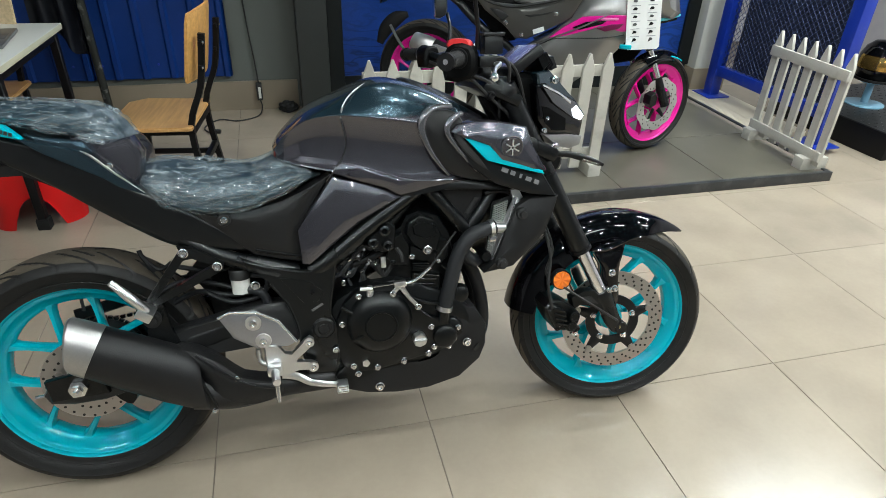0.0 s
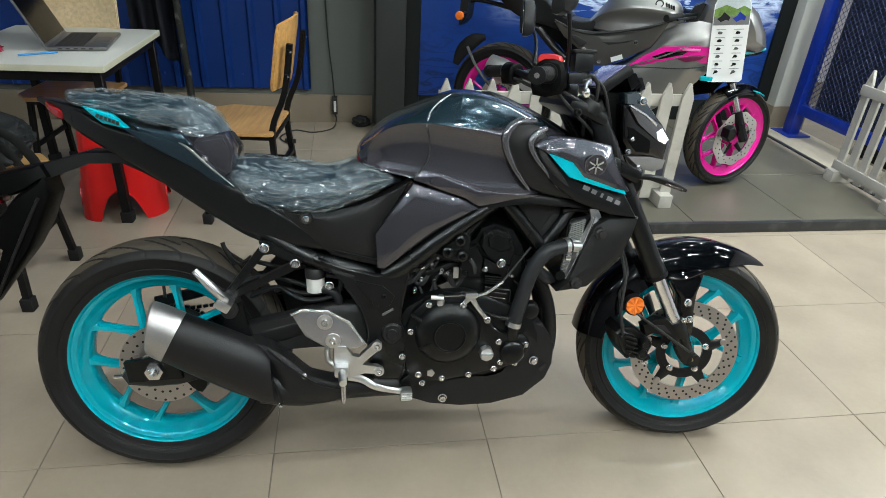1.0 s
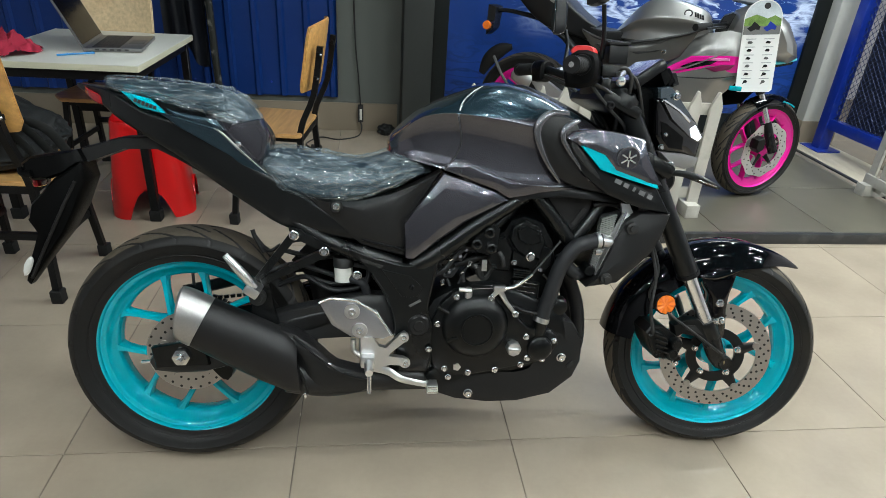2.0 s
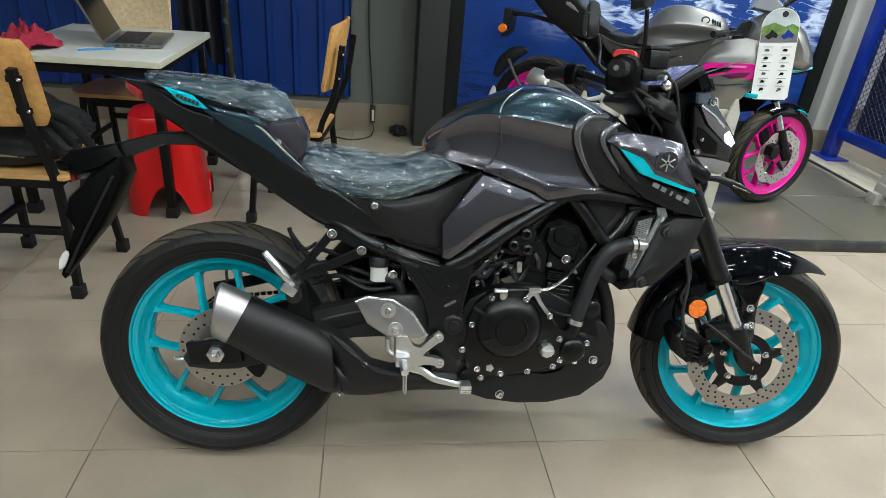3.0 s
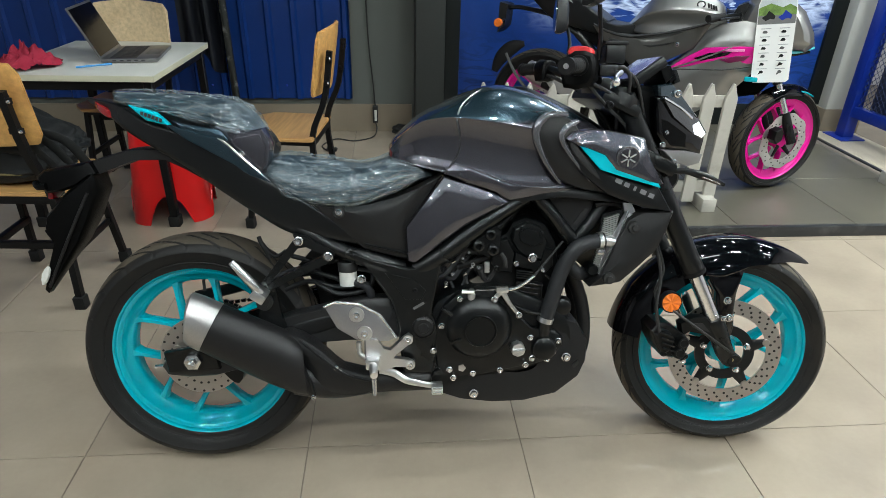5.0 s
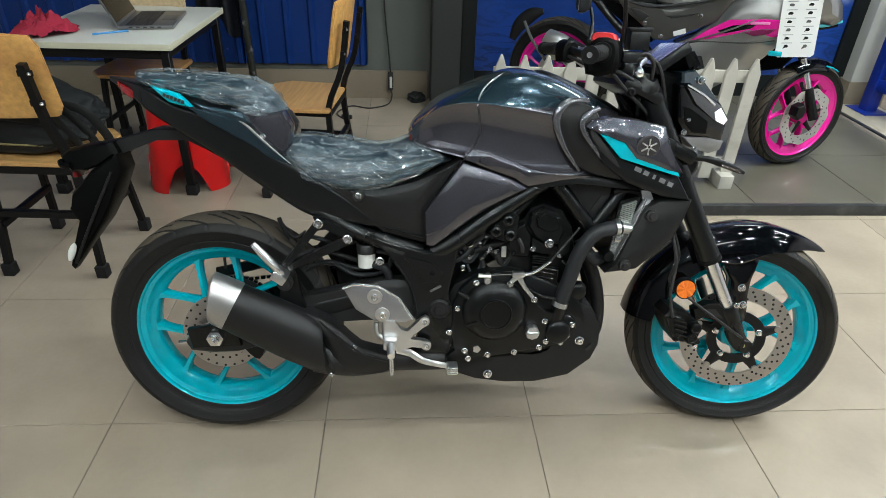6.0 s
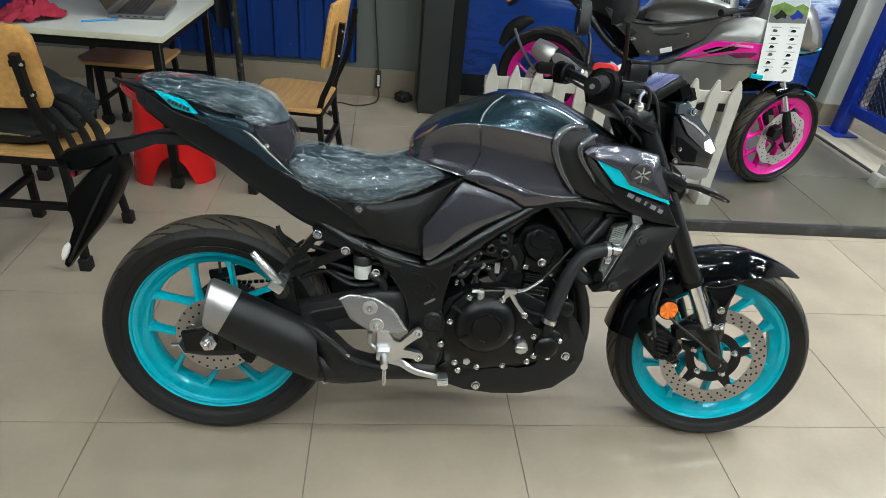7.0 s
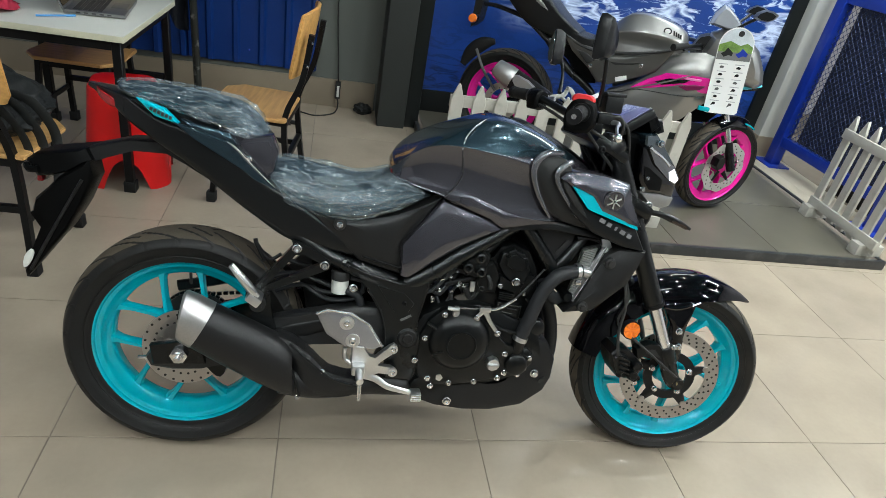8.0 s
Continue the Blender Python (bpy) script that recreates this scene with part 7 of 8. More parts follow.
part("filler_neck", slab([(1.047, 0.712), (1.069, 0.714), (1.088, 0.678), (1.058, 0.674)], [(-0.14, 0.9), (-0.11, 1)], 1, 0.003), M_ALU, rad)
part("mount_bracket", tube([(0.985, -0.13, 0.70), (1.02, -0.13, 0.705), (1.10, -0.12, 0.69)], 0.007, 8, 3), M_STEEL, rad)
hose = part("coolant_hose", tube([(1.005, -0.15, 0.618), (0.97, -0.155, 0.613), (0.935, -0.16, 0.598), (0.905, -0.16, 0.55), (0.885, -0.16, 0.48), (0.868, -0.158, 0.415)], 0.0185, 16, 6), M_HOSE, bike, "grey rubber coolant hose")
for p, q in (((1.0, -0.151, 0.618), (0.99, -0.152, 0.617)), ((0.871, -0.158, 0.425), (0.868, -0.158, 0.413))):
    part("hose_clip", tube([p, q], 0.0205, 16, 1), M_ALU, hose)
part("clip_lug", box(0.985, -0.178, 0.588, 1.0, -0.17, 0.6, 0.002), M_CHROME, hose)
part("hose_joint", tube([(0.87, -0.158, 0.415), (0.865, -0.15, 0.36)], 0.017, 14, 1), M_ENGINE, hose)
part("lower_hose", tube([(0.985, -0.11, 0.53), (0.96, -0.12, 0.525), (0.935, -0.12, 0.545), (0.92, -0.115, 0.575)], 0.017, 14, 5), M_HOSE, bike)
part("thermostat", lathe([(0, -0.15), (0.012, -0.15), (0.015, -0.145), (0.015, -0.11)], 16, Matrix.Translation((0.985, 0, 0.54))), M_ENGINE, bike)
shroud = part("radiator_shroud", inflate([(1.058, 0.672), (1.092, 0.690), (1.163, 0.692), (1.150, 0.647), (1.128, 0.597), (1.078, 0.546), (1.046, 0.516), (0.973, 0.503), (0.998, 0.529), (1.021, 0.587)], -0.172, 0.006, 0.08, 1, skew=(-0.1, 0.05)), M_PLASTIC, bike, "matt black radiator shroud")
for p in ((1.068, 0.654), (1.016, 0.529)):
    part("grommet", lathe([(0, -0.192), (0.007, -0.192), (0.008, -0.188), (0.014, -0.187), (0.0145, -0.175)], 20, Matrix.Translation((p[0], 0.004, p[1]))), M_CABLE, shroud)

# headlamp unit
def nosed(bm):
    """Draws a body in towards its nose, as the headlamp narrows to the front."""
    for v in bm.verts:
        v.co.y *= max(0.06, 1.0 - 5.3 * (v.co.x - 1.135))
    return bm


WIDE = [(-0.108, 0.86), (-0.104, 0.95), (-0.09, 1.0), (0.09, 1.0), (0.104, 0.95), (0.108, 0.86)]
lamp_ob = part("headlamp_cowl", nosed(slab([(1.12, 0.955), (1.15, 0.962), (1.20, 0.935), (1.265, 0.90), (1.298, 0.868), (1.296, 0.848), (1.288, 0.812), (1.237, 0.824), (1.16, 0.832), (1.13, 0.868), (1.122, 0.92)], WIDE, 1, 0.004)), M_GLOSSBLK, bike, "black angular headlamp cowl")
for mir in (1, -1):
    lens = part("position_lamp", nosed(slab([(1.138, 0.95), (1.151, 0.957), (1.20, 0.935), (1.272, 0.899), (1.304, 0.865), (1.288, 0.85), (1.256, 0.862), (1.176, 0.909)], [(-0.116 * mir, 0.95), (-0.113 * mir, 0.985), (-0.10 * mir, 1.0)], 1, 0.001)), M_LAMPGLASS, lamp_ob, "glossy slanted lamp lens")
    part("lamp_tip", nosed(slab([(1.247, 0.886), (1.268, 0.896), (1.30, 0.864), (1.287, 0.853), (1.256, 0.864)], [(-0.121 * mir, 0.9), (-0.112 * mir, 1.0)], 1, 0.001)), glow("glowing_lamp_tip", (0.9, 0.93, 1.0), 1.2), lens, "glowing white lamp tip")
    part("lens_edge", nosed(tube([(1.14, -0.117 * mir, 0.953), (1.20, -0.117 * mir, 0.929), (1.245, -0.117 * mir, 0.903)], 0.0035, 6, 2)), M_CHROME, lens)
    part("side_plate", nosed(slab([(1.14, 0.905), (1.162, 0.90), (1.232, 0.864), (1.232, 0.832), (1.18, 0.838), (1.152, 0.862)], [(-0.110 * mir, 0.93), (-0.105 * mir, 1.0)], 1, 0.002)), M_DEEP, lamp_ob)
part("chin", nosed(slab([(1.15, 0.831), (1.237, 0.823), (1.297, 0.811), (1.288, 0.789), (1.251, 0.783), (1.198, 0.797)], [(-0.104, 0.9), (-0.098, 1), (0.098, 1), (0.104, 0.9)], 1, 0.003)), mat("pale_grey_chin_plastic", (0.20, 0.20, 0.20), 0.35, 0.3), lamp_ob, "pale grey plastic chin")
part("upper_cowl", nosed(slab([(1.126, 0.982), (1.167, 0.987), (1.21, 0.953), (1.273, 0.90), (1.20, 0.934), (1.15, 0.958), (1.13, 0.957)], [(-0.107, 0.9), (-0.10, 1), (0.10, 1), (0.107, 0.9)], 1, 0.003)), M_PAINTBLUE, lamp_ob, "dark teal upper cowl")
bolt((1.186, -0.083, 0.963), 0.0075, lamp_ob)
bolt((1.158, -0.106, 0.872), 0.004, lamp_ob)
bolt((1.150, -0.106, 0.842), 0.006, lamp_ob)
part("lamp_bracket", slab([(1.09, 0.985), (1.135, 0.975), (1.14, 0.86), (1.17, 0.80), (1.15, 0.75), (1.11, 0.79), (1.085, 0.89)], [(-0.075, 0.9), (-0.065, 1), (0.065, 1), (0.075, 0.9)], 1, 0.005), M_MATT, lamp_ob)
for k in range(3):
    part("visor_step", slab([(1.132 + 0.02 * k, 1.036 - 0.008 * k), (1.148 + 0.02 * k, 1.040 - 0.010 * k), (1.176 + 0.012 * k, 1.003 - 0.006 * k), (1.158 + 0.014 * k, 0.985)], [(-0.072 + 0.006 * k, 0.9), (-0.068 + 0.006 * k, 1), (0.068 - 0.006 * k, 1), (0.072 - 0.006 * k, 0.9)], 1, 0.002), (M_MATT, M_GLOSSBLK, M_PLASTIC2)[k], lamp_ob)
TILT = Matrix.Translation((1.108, -0.012, 1.010)) @ Matrix.Rotation(radians(-36), 4, "Y")
dash = part("instrument_panel", box(-0.05, -0.078, -0.012, 0.05, 0.078, 0.014, 0.008, None, TILT), M_PLASTIC2, bike, "black instrument panel")
part("dash_screen", box(-0.044, -0.070, 0.014, 0.042, 0.070, 0.0165, 0.001, None, TILT), M_DASH, dash, "film-covered purple display")
ind = part("indicator_stalk", tube([(1.185, -0.075, 0.775), (1.225, -0.085, 0.776), (1.275, -0.09, 0.762), (1.325, -0.09, 0.742)], [0.007, 0.008, 0.0095, 0.004], 10, 4, flat=0.6), M_PLASTIC2, bike, "slim black indicator")
part("indicator_lens", tube([(1.26, -0.098, 0.762), (1.31, -0.0965, 0.745)], 0.004, 8, 1), mat("smoked_amber_lens", (0.022, 0.012, 0.006), 0.15, 0, 0.0), ind)
bolt((1.195, -0.075, 0.795), 0.008, ind)
part("horn", lathe([(0, -0.05), (0.03, -0.05), (0.038, -0.042), (0.036, -0.01), (0.02, 0.01), (0, 0.01)], 24, Matrix.Translation((1.19, 0.0, 0.755))), M_STEEL, bike)

# handlebar and controls
bars = part("handlebar", tube([(0.872, -0.25, 1.018), (0.93, -0.15, 1.022), (0.985, -0.08, 1.0), (1.005, 0.0, 0.985), (0.985, 0.10, 1.0), (0.93, 0.23, 1.03), (0.90, 0.335, 1.03)], 0.011, 14, 5), M_FRAME, bike, "black tapered handlebar")
for sgn, p, q in ((-1, (0.864, -0.262, 1.017), (0.915, -0.17, 1.022)), (1, (0.895, 0.355, 1.03), (0.925, 0.25, 1.03))):
    grip = part("grip", tube([p, Vector(p).lerp(Vector(q), 0.5), q], [0.0165, 0.0172, 0.0165], 18, 3), M_RUBBERFOOT, bars, "black rubber grip")
    d = (Vector(q) - Vector(p)).normalized()
    for k in range(5):
        c = Vector(p).lerp(Vector(q), 0.12 + 0.18 * k)
        part("grip_ring", tube([c - d * 0.004, c + d * 0.004], 0.0174, 18, 1), M_RUBBERFOOT, grip)
    part("bar_end", tube([Vector(p) - d * 0.012, Vector(p)], 0.0185, 18, 1), M_STEEL, grip)
    part("end_bolt", tube([Vector(p) - d * 0.0135, Vector(p) - d * 0.01], 0.006, 10, 1), M_CHROME, grip)
    sw = part("switch_housing", slab([(-0.034, -0.048), (0.024, -0.046), (0.036, -0.012), (0.028, 0.024), (-0.012, 0.03), (-0.036, 0.006)], [(-0.032, 0.8), (-0.024, 1), (0.022, 1), (0.03, 0.85)], 2), M_MATT, bars, "black switch housing")
    sw.matrix_local = Matrix.Translation(Vector(q) + d * 0.022) @ Matrix.Rotation(radians(-28 * -sgn), 4, "Z") @ Matrix.Scale(1.0 if sgn < 0 else 0.72, 4)
    part("throttle_collar", tube([Vector(q) - d * 0.012, Vector(q) + d * 0.002], [0.022, 0.026], 18, 1), M_PLASTIC2, bars)
    if sgn < 0:
        part("kill_switch", slab([(-0.026, 0.022), (0.020, 0.020), (0.024, 0.032), (0.012, 0.040), (-0.018, 0.041), (-0.028, 0.034)], [(-0.022, 0.85), (-0.017, 1.0), (0.012, 1.0), (0.016, 0.85)], 2), M_REDTAG, sw, "red kill switch")
part("lever", tube([(1.0, -0.15, 1.006), (1.005, -0.19, 1.008), (0.975, -0.25, 1.0), (0.955, -0.30, 0.99), (0.947, -0.32, 0.986)], [0.005, 0.0055, 0.005, 0.004, 0.004], 10, 4, flat=0.8), M_ALU, bars, "bright alloy brake lever")
bm = bmesh.new()
bmesh.ops.create_uvsphere(bm, u_segments=18, v_segments=10, radius=0.0105)
bmesh.ops.transform(bm, matrix=Matrix.Translation((0.945, -0.328, 0.985)) @ Matrix.Diagonal((0.9, 1.15, 1, 1)), verts=bm.verts)
part("lever_ball", bm, M_CHROME, bars, "bright ball end")
part("lever", tube([(0.985, 0.23, 1.03), (0.97, 0.30, 1.025), (0.95, 0.36, 1.022)], [0.007, 0.006, 0.005], 10, 4, flat=0.6), M_ALU, bars, "bright alloy clutch lever")
master = part("master_cylinder", box(0.978, -0.16, 1.028, 1.022, -0.115, 1.068, 0.004), M_PLASTIC2, bars, "square brake fluid box")
part("fluid_box_lid", box(0.974, -0.164, 1.068, 1.026, -0.111, 1.076, 0.003), M_PLASTIC, master)
part("lever_perch", box(0.965, -0.16, 1.0, 1.008, -0.125, 1.026, 0.006), M_PLASTIC2, bars)
part("bar_clamp", box(0.985, -0.055, 0.955, 1.03, 0.055, 1.0, 0.008), M_FRAME, bars)
part("cable_guide", tube([(1.0, -0.15, 1.018), (1.025, -0.145, 1.02), (1.045, -0.135, 1.0), (1.05, -0.12, 0.965)], 0.0045, 10, 4), M_CABLE, bars, "black cable elbow")
for y in (-0.1, 0.1):
    part("fork_cap", lathe([(0, -0.015), (0.015, -0.015), (0.019, -0.008), (0.019, 0.012)], 20, Matrix.Translation((1.035, y, 0.962)) @ Matrix.Rotation(radians(-90), 4, "X")), M_FRAME, fork, "black fork cap")
    part("clamp_ring", lathe([(0.027, -0.016), (0.036, -0.016), (0.038, -0.01), (0.038, 0.012), (0.027, 0.012)], 24, Matrix.Translation((1.042, y, 0.945)) @ Matrix.Rotation(radians(26), 4, "Y") @ Matrix.Rotation(radians(-90), 4, "X")), M_FRAME, fork)
bolt((1.0, -0.137, 0.936), 0.009, fork, M_STEEL)
for pts in ([(0.94, -0.15, 0.985), (1.0, -0.13, 0.93), (1.06, -0.10, 0.88), (1.08, -0.06, 0.82)], [(1.0, -0.13, 1.02), (1.06, -0.12, 1.0), (1.10, -0.09, 0.92), (1.13, -0.08, 0.80)], [(0.95, -0.15, 0.985), (1.02, -0.12, 0.95), (1.04, -0.08, 0.88)], [(0.95, 0.18, 1.0), (1.02, 0.14, 0.96), (1.06, 0.05, 0.88)], [(0.93, 0.2, 1.01), (0.97, 0.12, 0.985), (1.03, 0.06, 0.93), (1.08, 0.03, 0.85)]):
    part("control_cable", tube(pts, 0.0045, 8, 6), M_CABLE, bars)
part("paper_tag", box(-0.016, -0.001, -0.006, 0.016, 0.001, 0.006, 0, None, Matrix.Translation((1.03, 0.05, 1.055)) @ Matrix.Rotation(radians(-28), 4, "Y")), M_CARD, bars, "white paper tag")


def mirror(name_root, stem, c, turn):
    st = part("mirror_stem", tube(stem, [0.0065, 0.005, 0.005], 10, 4), M_PLASTIC2, bars, "black mirror on its stem")
    head = slab([(-0.03, 0.044), (-0.012, 0.054), (0.03, 0.02), (0.036, -0.018), (0.014, -0.042), (-0.034, -0.048), (-0.034, -0.005)], [(-0.022, 0.55), (-0.016, 0.85), (0.0, 1.0), (0.012, 0.98), (0.014, 0.9)], 2)
    m = Matrix.Translation(c) @ Matrix.Rotation(radians(turn), 4, "Z")
    bmesh.ops.transform(head, matrix=m, verts=head.verts)
    part("mirror_shell", head, M_PLASTIC2, st)
    glass = slab([(-0.026, 0.038), (-0.011, 0.046), (0.025, 0.016), (0.030, -0.016), (0.011, -0.036), (-0.028, -0.041), (-0.029, -0.005)], [(0.0135, 1.0), (0.0155, 0.97)], 2)
    bmesh.ops.transform(glass, matrix=m, verts=glass.verts)
    part("mirror_glass", glass, mat("mirror_glass", (0.75, 0.76, 0.77), 0.03, 1.0, bump=0, var=0), st, "mirror glass")


mirror("right", [(0.968, -0.135, 1.04), (0.965, -0.15, 1.09), (0.953, -0.168, 1.15)], (0.942, -0.17, 1.193), 42)
mirror("left", [(0.985, 0.20, 1.05), (1.0, 0.24, 1.10), (1.0, 0.27, 1.14)], (0.978, 0.28, 1.175), 84)
part("side_stand", tube([(0.55, 0.12, 0.28), (0.52, 0.17, 0.16), (0.50, 0.215, 0.06)], 0.012, 10, 3), M_FRAME, bike, "black side stand")


# ---- sport motorcycle on the platform ----
sport = thing("motorcycle", pose(0.545, 2.40, 0.05, -3, 0, -29.3), "silver and grey sport motorcycle with hot pink wheels on the platform", "motorcycle")
WB = 1.325
rw = wheel("rear_wheel", sport, pose(0, 0, 0.305), 0.305, 0.066, 0.238, 0.052, 40, M_PINK, simple=True, slim=0.0055)
brake_disc(rw, -0.06, 0.07, 0.11, 16, 1)
fw = wheel("front_wheel", sport, pose(WB - 0.02, 0, 0.27, 0, 0, 43), 0.27, 0.050, 0.224, 0.040, 20, M_PINK, simple=True, slim=0.0055)
wavy = []
for r_of in (lambda a: 0.098, lambda a: 0.146 + 0.004 * math.cos(9 * a)):
    wavy.append([(r_of(a) * math.cos(a), r_of(a) * math.sin(a)) for a in (2 * math.pi * k / 144 for k in range(144))])
bm = rings([[(x, y, z) for x, z in wavy[i]] for i, y in ((0, -0.064), (1, -0.064), (1, -0.060), (0, -0.060), (0, -0.064))], caps=False)
bmesh.ops.remove_doubles(bm, verts=bm.verts, dist=1e-5)
petal = part("brake_disc", bm, mat("pale_disc_steel", (0.66, 0.65, 0.63), 0.42, 0.85, bump=0.1), fw, "wavy bright brake disc")
bm = bmesh.new()
for k in range(36):
    a, r = 2 * math.pi * k / 36, (0.108, 0.121, 0.133)[k % 3]
    lathe([(0, -0.0646), (0.0042, -0.0646), (0.0042, -0.064), (0, -0.064)], 8, Matrix.Translation((r * math.cos(a), 0, r * math.sin(a))), bm)
tagged(part("drill_pattern", bm, M_CABLE, petal), kind="stuff")
for k in range(5):
    a = radians(72 * k + 10)
    part("carrier_arm", tube([(0.03 * math.cos(a), -0.06, 0.03 * math.sin(a)), (0.10 * math.cos(a + 0.25), -0.062, 0.10 * math.sin(a + 0.25))], [0.014, 0.008], 8, 1, flat=0.4), M_STEEL, petal)
    part("float_rivet", lathe([(0, -0.068), (0.007, -0.068), (0.009, -0.065), (0.009, -0.06), (0, -0.06)], 14, Matrix.Translation((0.10 * math.cos(a + 0.25), 0, 0.10 * math.sin(a + 0.25)))), M_CHROME, petal)
TURN = radians(43)
for s in (-1, 1):
    ox, oy = -s * 0.085 * math.sin(TURN), s * 0.085 * math.cos(TURN)
    at = lambda back, z: (WB + ox - back, oy, z)  # noqa: E731
    f2 = part("fork_leg", tube([at(0.27, 0.84), at(0.13, 0.56)], 0.024, 14, 1), M_FRAME, sport, "black fork leg")
    part("stanchion", tube([at(0.13, 0.56), at(0.06, 0.41)], 0.018, 14, 1), M_CHROME, f2)
    part("fork_foot", tube([at(0.065, 0.42), at(-0.004, 0.27)], 0.024, 14, 1), M_FRAME, f2)
    if s < 0:
        cal = slab([(-0.150, 0.345), (-0.115, 0.36), (-0.095, 0.335), (-0.098, 0.29), (-0.125, 0.275), (-0.152, 0.30)], [(-0.118, 0.85), (-0.11, 1), (-0.07, 1)], 1, 0.004)
        bmesh.ops.transform(cal, matrix=Matrix.Translation((WB, 0, 0)) @ Matrix.Rotation(TURN, 4, "Z"), verts=cal.verts)
        part("brake_caliper", cal, M_ENGINE, sport)
bm, loops = bmesh.new(), []
for i in range(21):
    t = i / 20
    a = radians(60 + 58 * t)
    loops.append([((0.288 - 0.05 * abs(u) ** 2.5) * math.cos(a), 0.056 * u * min(1, t * 3 + 0.25), (0.288 - 0.05 * abs(u) ** 2.5) * math.sin(a)) for u in (s / 6 for s in range(-6, 7))])
rings(loops, caps=False, closed=False, bm=bm)
bmesh.ops.recalc_face_normals(bm, faces=bm.faces)
bmesh.ops.solidify(bm, geom=bm.faces[:], thickness=0.004)
mg = part("front_mudguard", bm, M_GLOSSBLK, sport, "black mudguard with cyan edge", 45)
mg.matrix_local = pose(WB - 0.02, 0, 0.27, 0, 0, 43)
# Added filler block; its near-black colour makes the dark zone behind the wheel.
part("radiator", slab([(0.98, 0.66), (1.10, 0.715), (1.215, 0.71), (1.235, 0.60), (1.17, 0.50), (1.02, 0.46)], [(-0.10, 0.9), (-0.085, 1), (0.085, 1), (0.10, 0.9)], 1, 0.004), M_DEEP, sport, "near-black block added to darken the zone behind the front wheel")
part("fork_crown", box(1.09, -0.12, 0.60, 1.18, 0.12, 0.66, 0.012), M_FRAME, sport, "black lower fork crown")
part("mudguard_edge", tube([(0.262 * math.cos(radians(a)), -0.058, 0.262 * math.sin(radians(a))) for a in (62, 72, 82)], 0.004, 8, 4), M_TEAL, mg)
M_COVER = mat("satin_grey_cover", (0.105, 0.102, 0.096), 0.36, 0.55, 0.3, 0.06, bump=0.05)
stank = part("tank", body_loft([(0.46, 0.79, 0.78, 0.75, 0.08), (0.50, 0.84, 0.805, 0.745, 0.12), (0.55, 0.905, 0.845, 0.735, 0.155), (0.61, 0.956, 0.868, 0.73, 0.175), (0.70, 0.972, 0.882, 0.73, 0.187), (0.80, 0.960, 0.885, 0.735, 0.185), (0.88, 0.936, 0.875, 0.74, 0.17), (0.925, 0.905, 0.85, 0.745, 0.14), (0.95, 0.83, 0.80, 0.75, 0.10)], [(0.0, 1.0), (0.35, 1.0), (0.58, 0.95), (0.66, 0.86), (0.93, 0.22), (0.99, 0.06), (1.0, -0.06), (0.86, -0.4), (0.84, -0.9), (0.0, -1.0)], 40), M_SILVERPAINT, sport, "silver-grey creased fuel tank", 26)
bm = closed_lathe([(0.015, -0.003), (0.021, -0.003), (0.021, 0.0), (0.015, 0.0)], 24)
bmesh.ops.transform(bm, matrix=Matrix.Translation((0.815, -0.172, 0.915)) @ Matrix.Rotation(radians(32), 4, "X"), verts=bm.verts)
part("badge", bm, M_CABLE, stank)
for k in range(4):
    part("badge_bar", box(-0.0042, -0.004, -0.013, 0.0042, 0.0, 0.013, 0, None, Matrix.Translation((0.85 + k * 0.0125, -0.167 + k * 0.005, 0.912 - k * 0.004)) @ Matrix.Rotation(radians(32), 4, "X") @ Matrix.Rotation(radians(-14), 4, "Y")), M_CABLE, stank)
for sgn in (False, True):
    part("side_fairing", inflate([(0.60, 0.545), (0.72, 0.612), (0.80, 0.688), (0.825, 0.71), (0.868, 0.795), (0.93, 0.832), (1.03, 0.855), (1.15, 0.84), (1.22, 0.73), (1.12, 0.62), (1.03, 0.50), (0.88, 0.38), (0.68, 0.36)], -0.20, 0.03, 0.12, 1, sgn, round_=0.03), M_SILVERPAINT, sport, "silver side fairing", 50)
    part("side_cover", inflate([(0.30, 0.775), (0.38, 0.745), (0.566, 0.742), (0.68, 0.765), (0.80, 0.80), (0.883, 0.833), (0.865, 0.79), (0.823, 0.705), (0.72, 0.645), (0.60, 0.58), (0.535, 0.58), (0.47, 0.64), (0.36, 0.708)], -0.205, 0.014, 0.08, 1, sgn, round_=0.02), M_COVER, sport, "satin grey side cover")
fl = part("fairing_flash", inflate([(0.722, 0.602), (0.792, 0.663), (0.879, 0.719), (1.043, 0.739), (1.12, 0.742), (1.14, 0.67), (1.073, 0.657), (0.97, 0.628), (0.90, 0.642), (0.80, 0.617)], -0.226, 0.004, 0.012, 1, skew=(0.05, -0.1), round_=0.004), M_PINK, sport, "hot pink flash")
part("flash_slot", inflate([(0.83, 0.662), (0.90, 0.697), (1.01, 0.712), (0.985, 0.69), (0.93, 0.672), (0.87, 0.652)], -0.2335, 0.002, 0.006, 1, skew=(0.05, -0.1)), M_GLOSSBLK, fl)
part("flash_slot", inflate([(0.95, 0.668), (1.03, 0.694), (1.09, 0.70), (1.07, 0.675), (1.0, 0.655)], -0.2335, 0.002, 0.006, 1, skew=(0.05, -0.1)), mat("dark_magenta_print", (0.16, 0.004, 0.06), 0.35), fl)
part("flash_band", inflate([(0.96, 0.72), (1.06, 0.728), (1.06, 0.716), (0.98, 0.708)], -0.2355, 0.002, 0.006, 1, skew=(0.05, -0.1)), mat("pale_pink_print", (0.85, 0.25, 0.55), 0.3), fl)
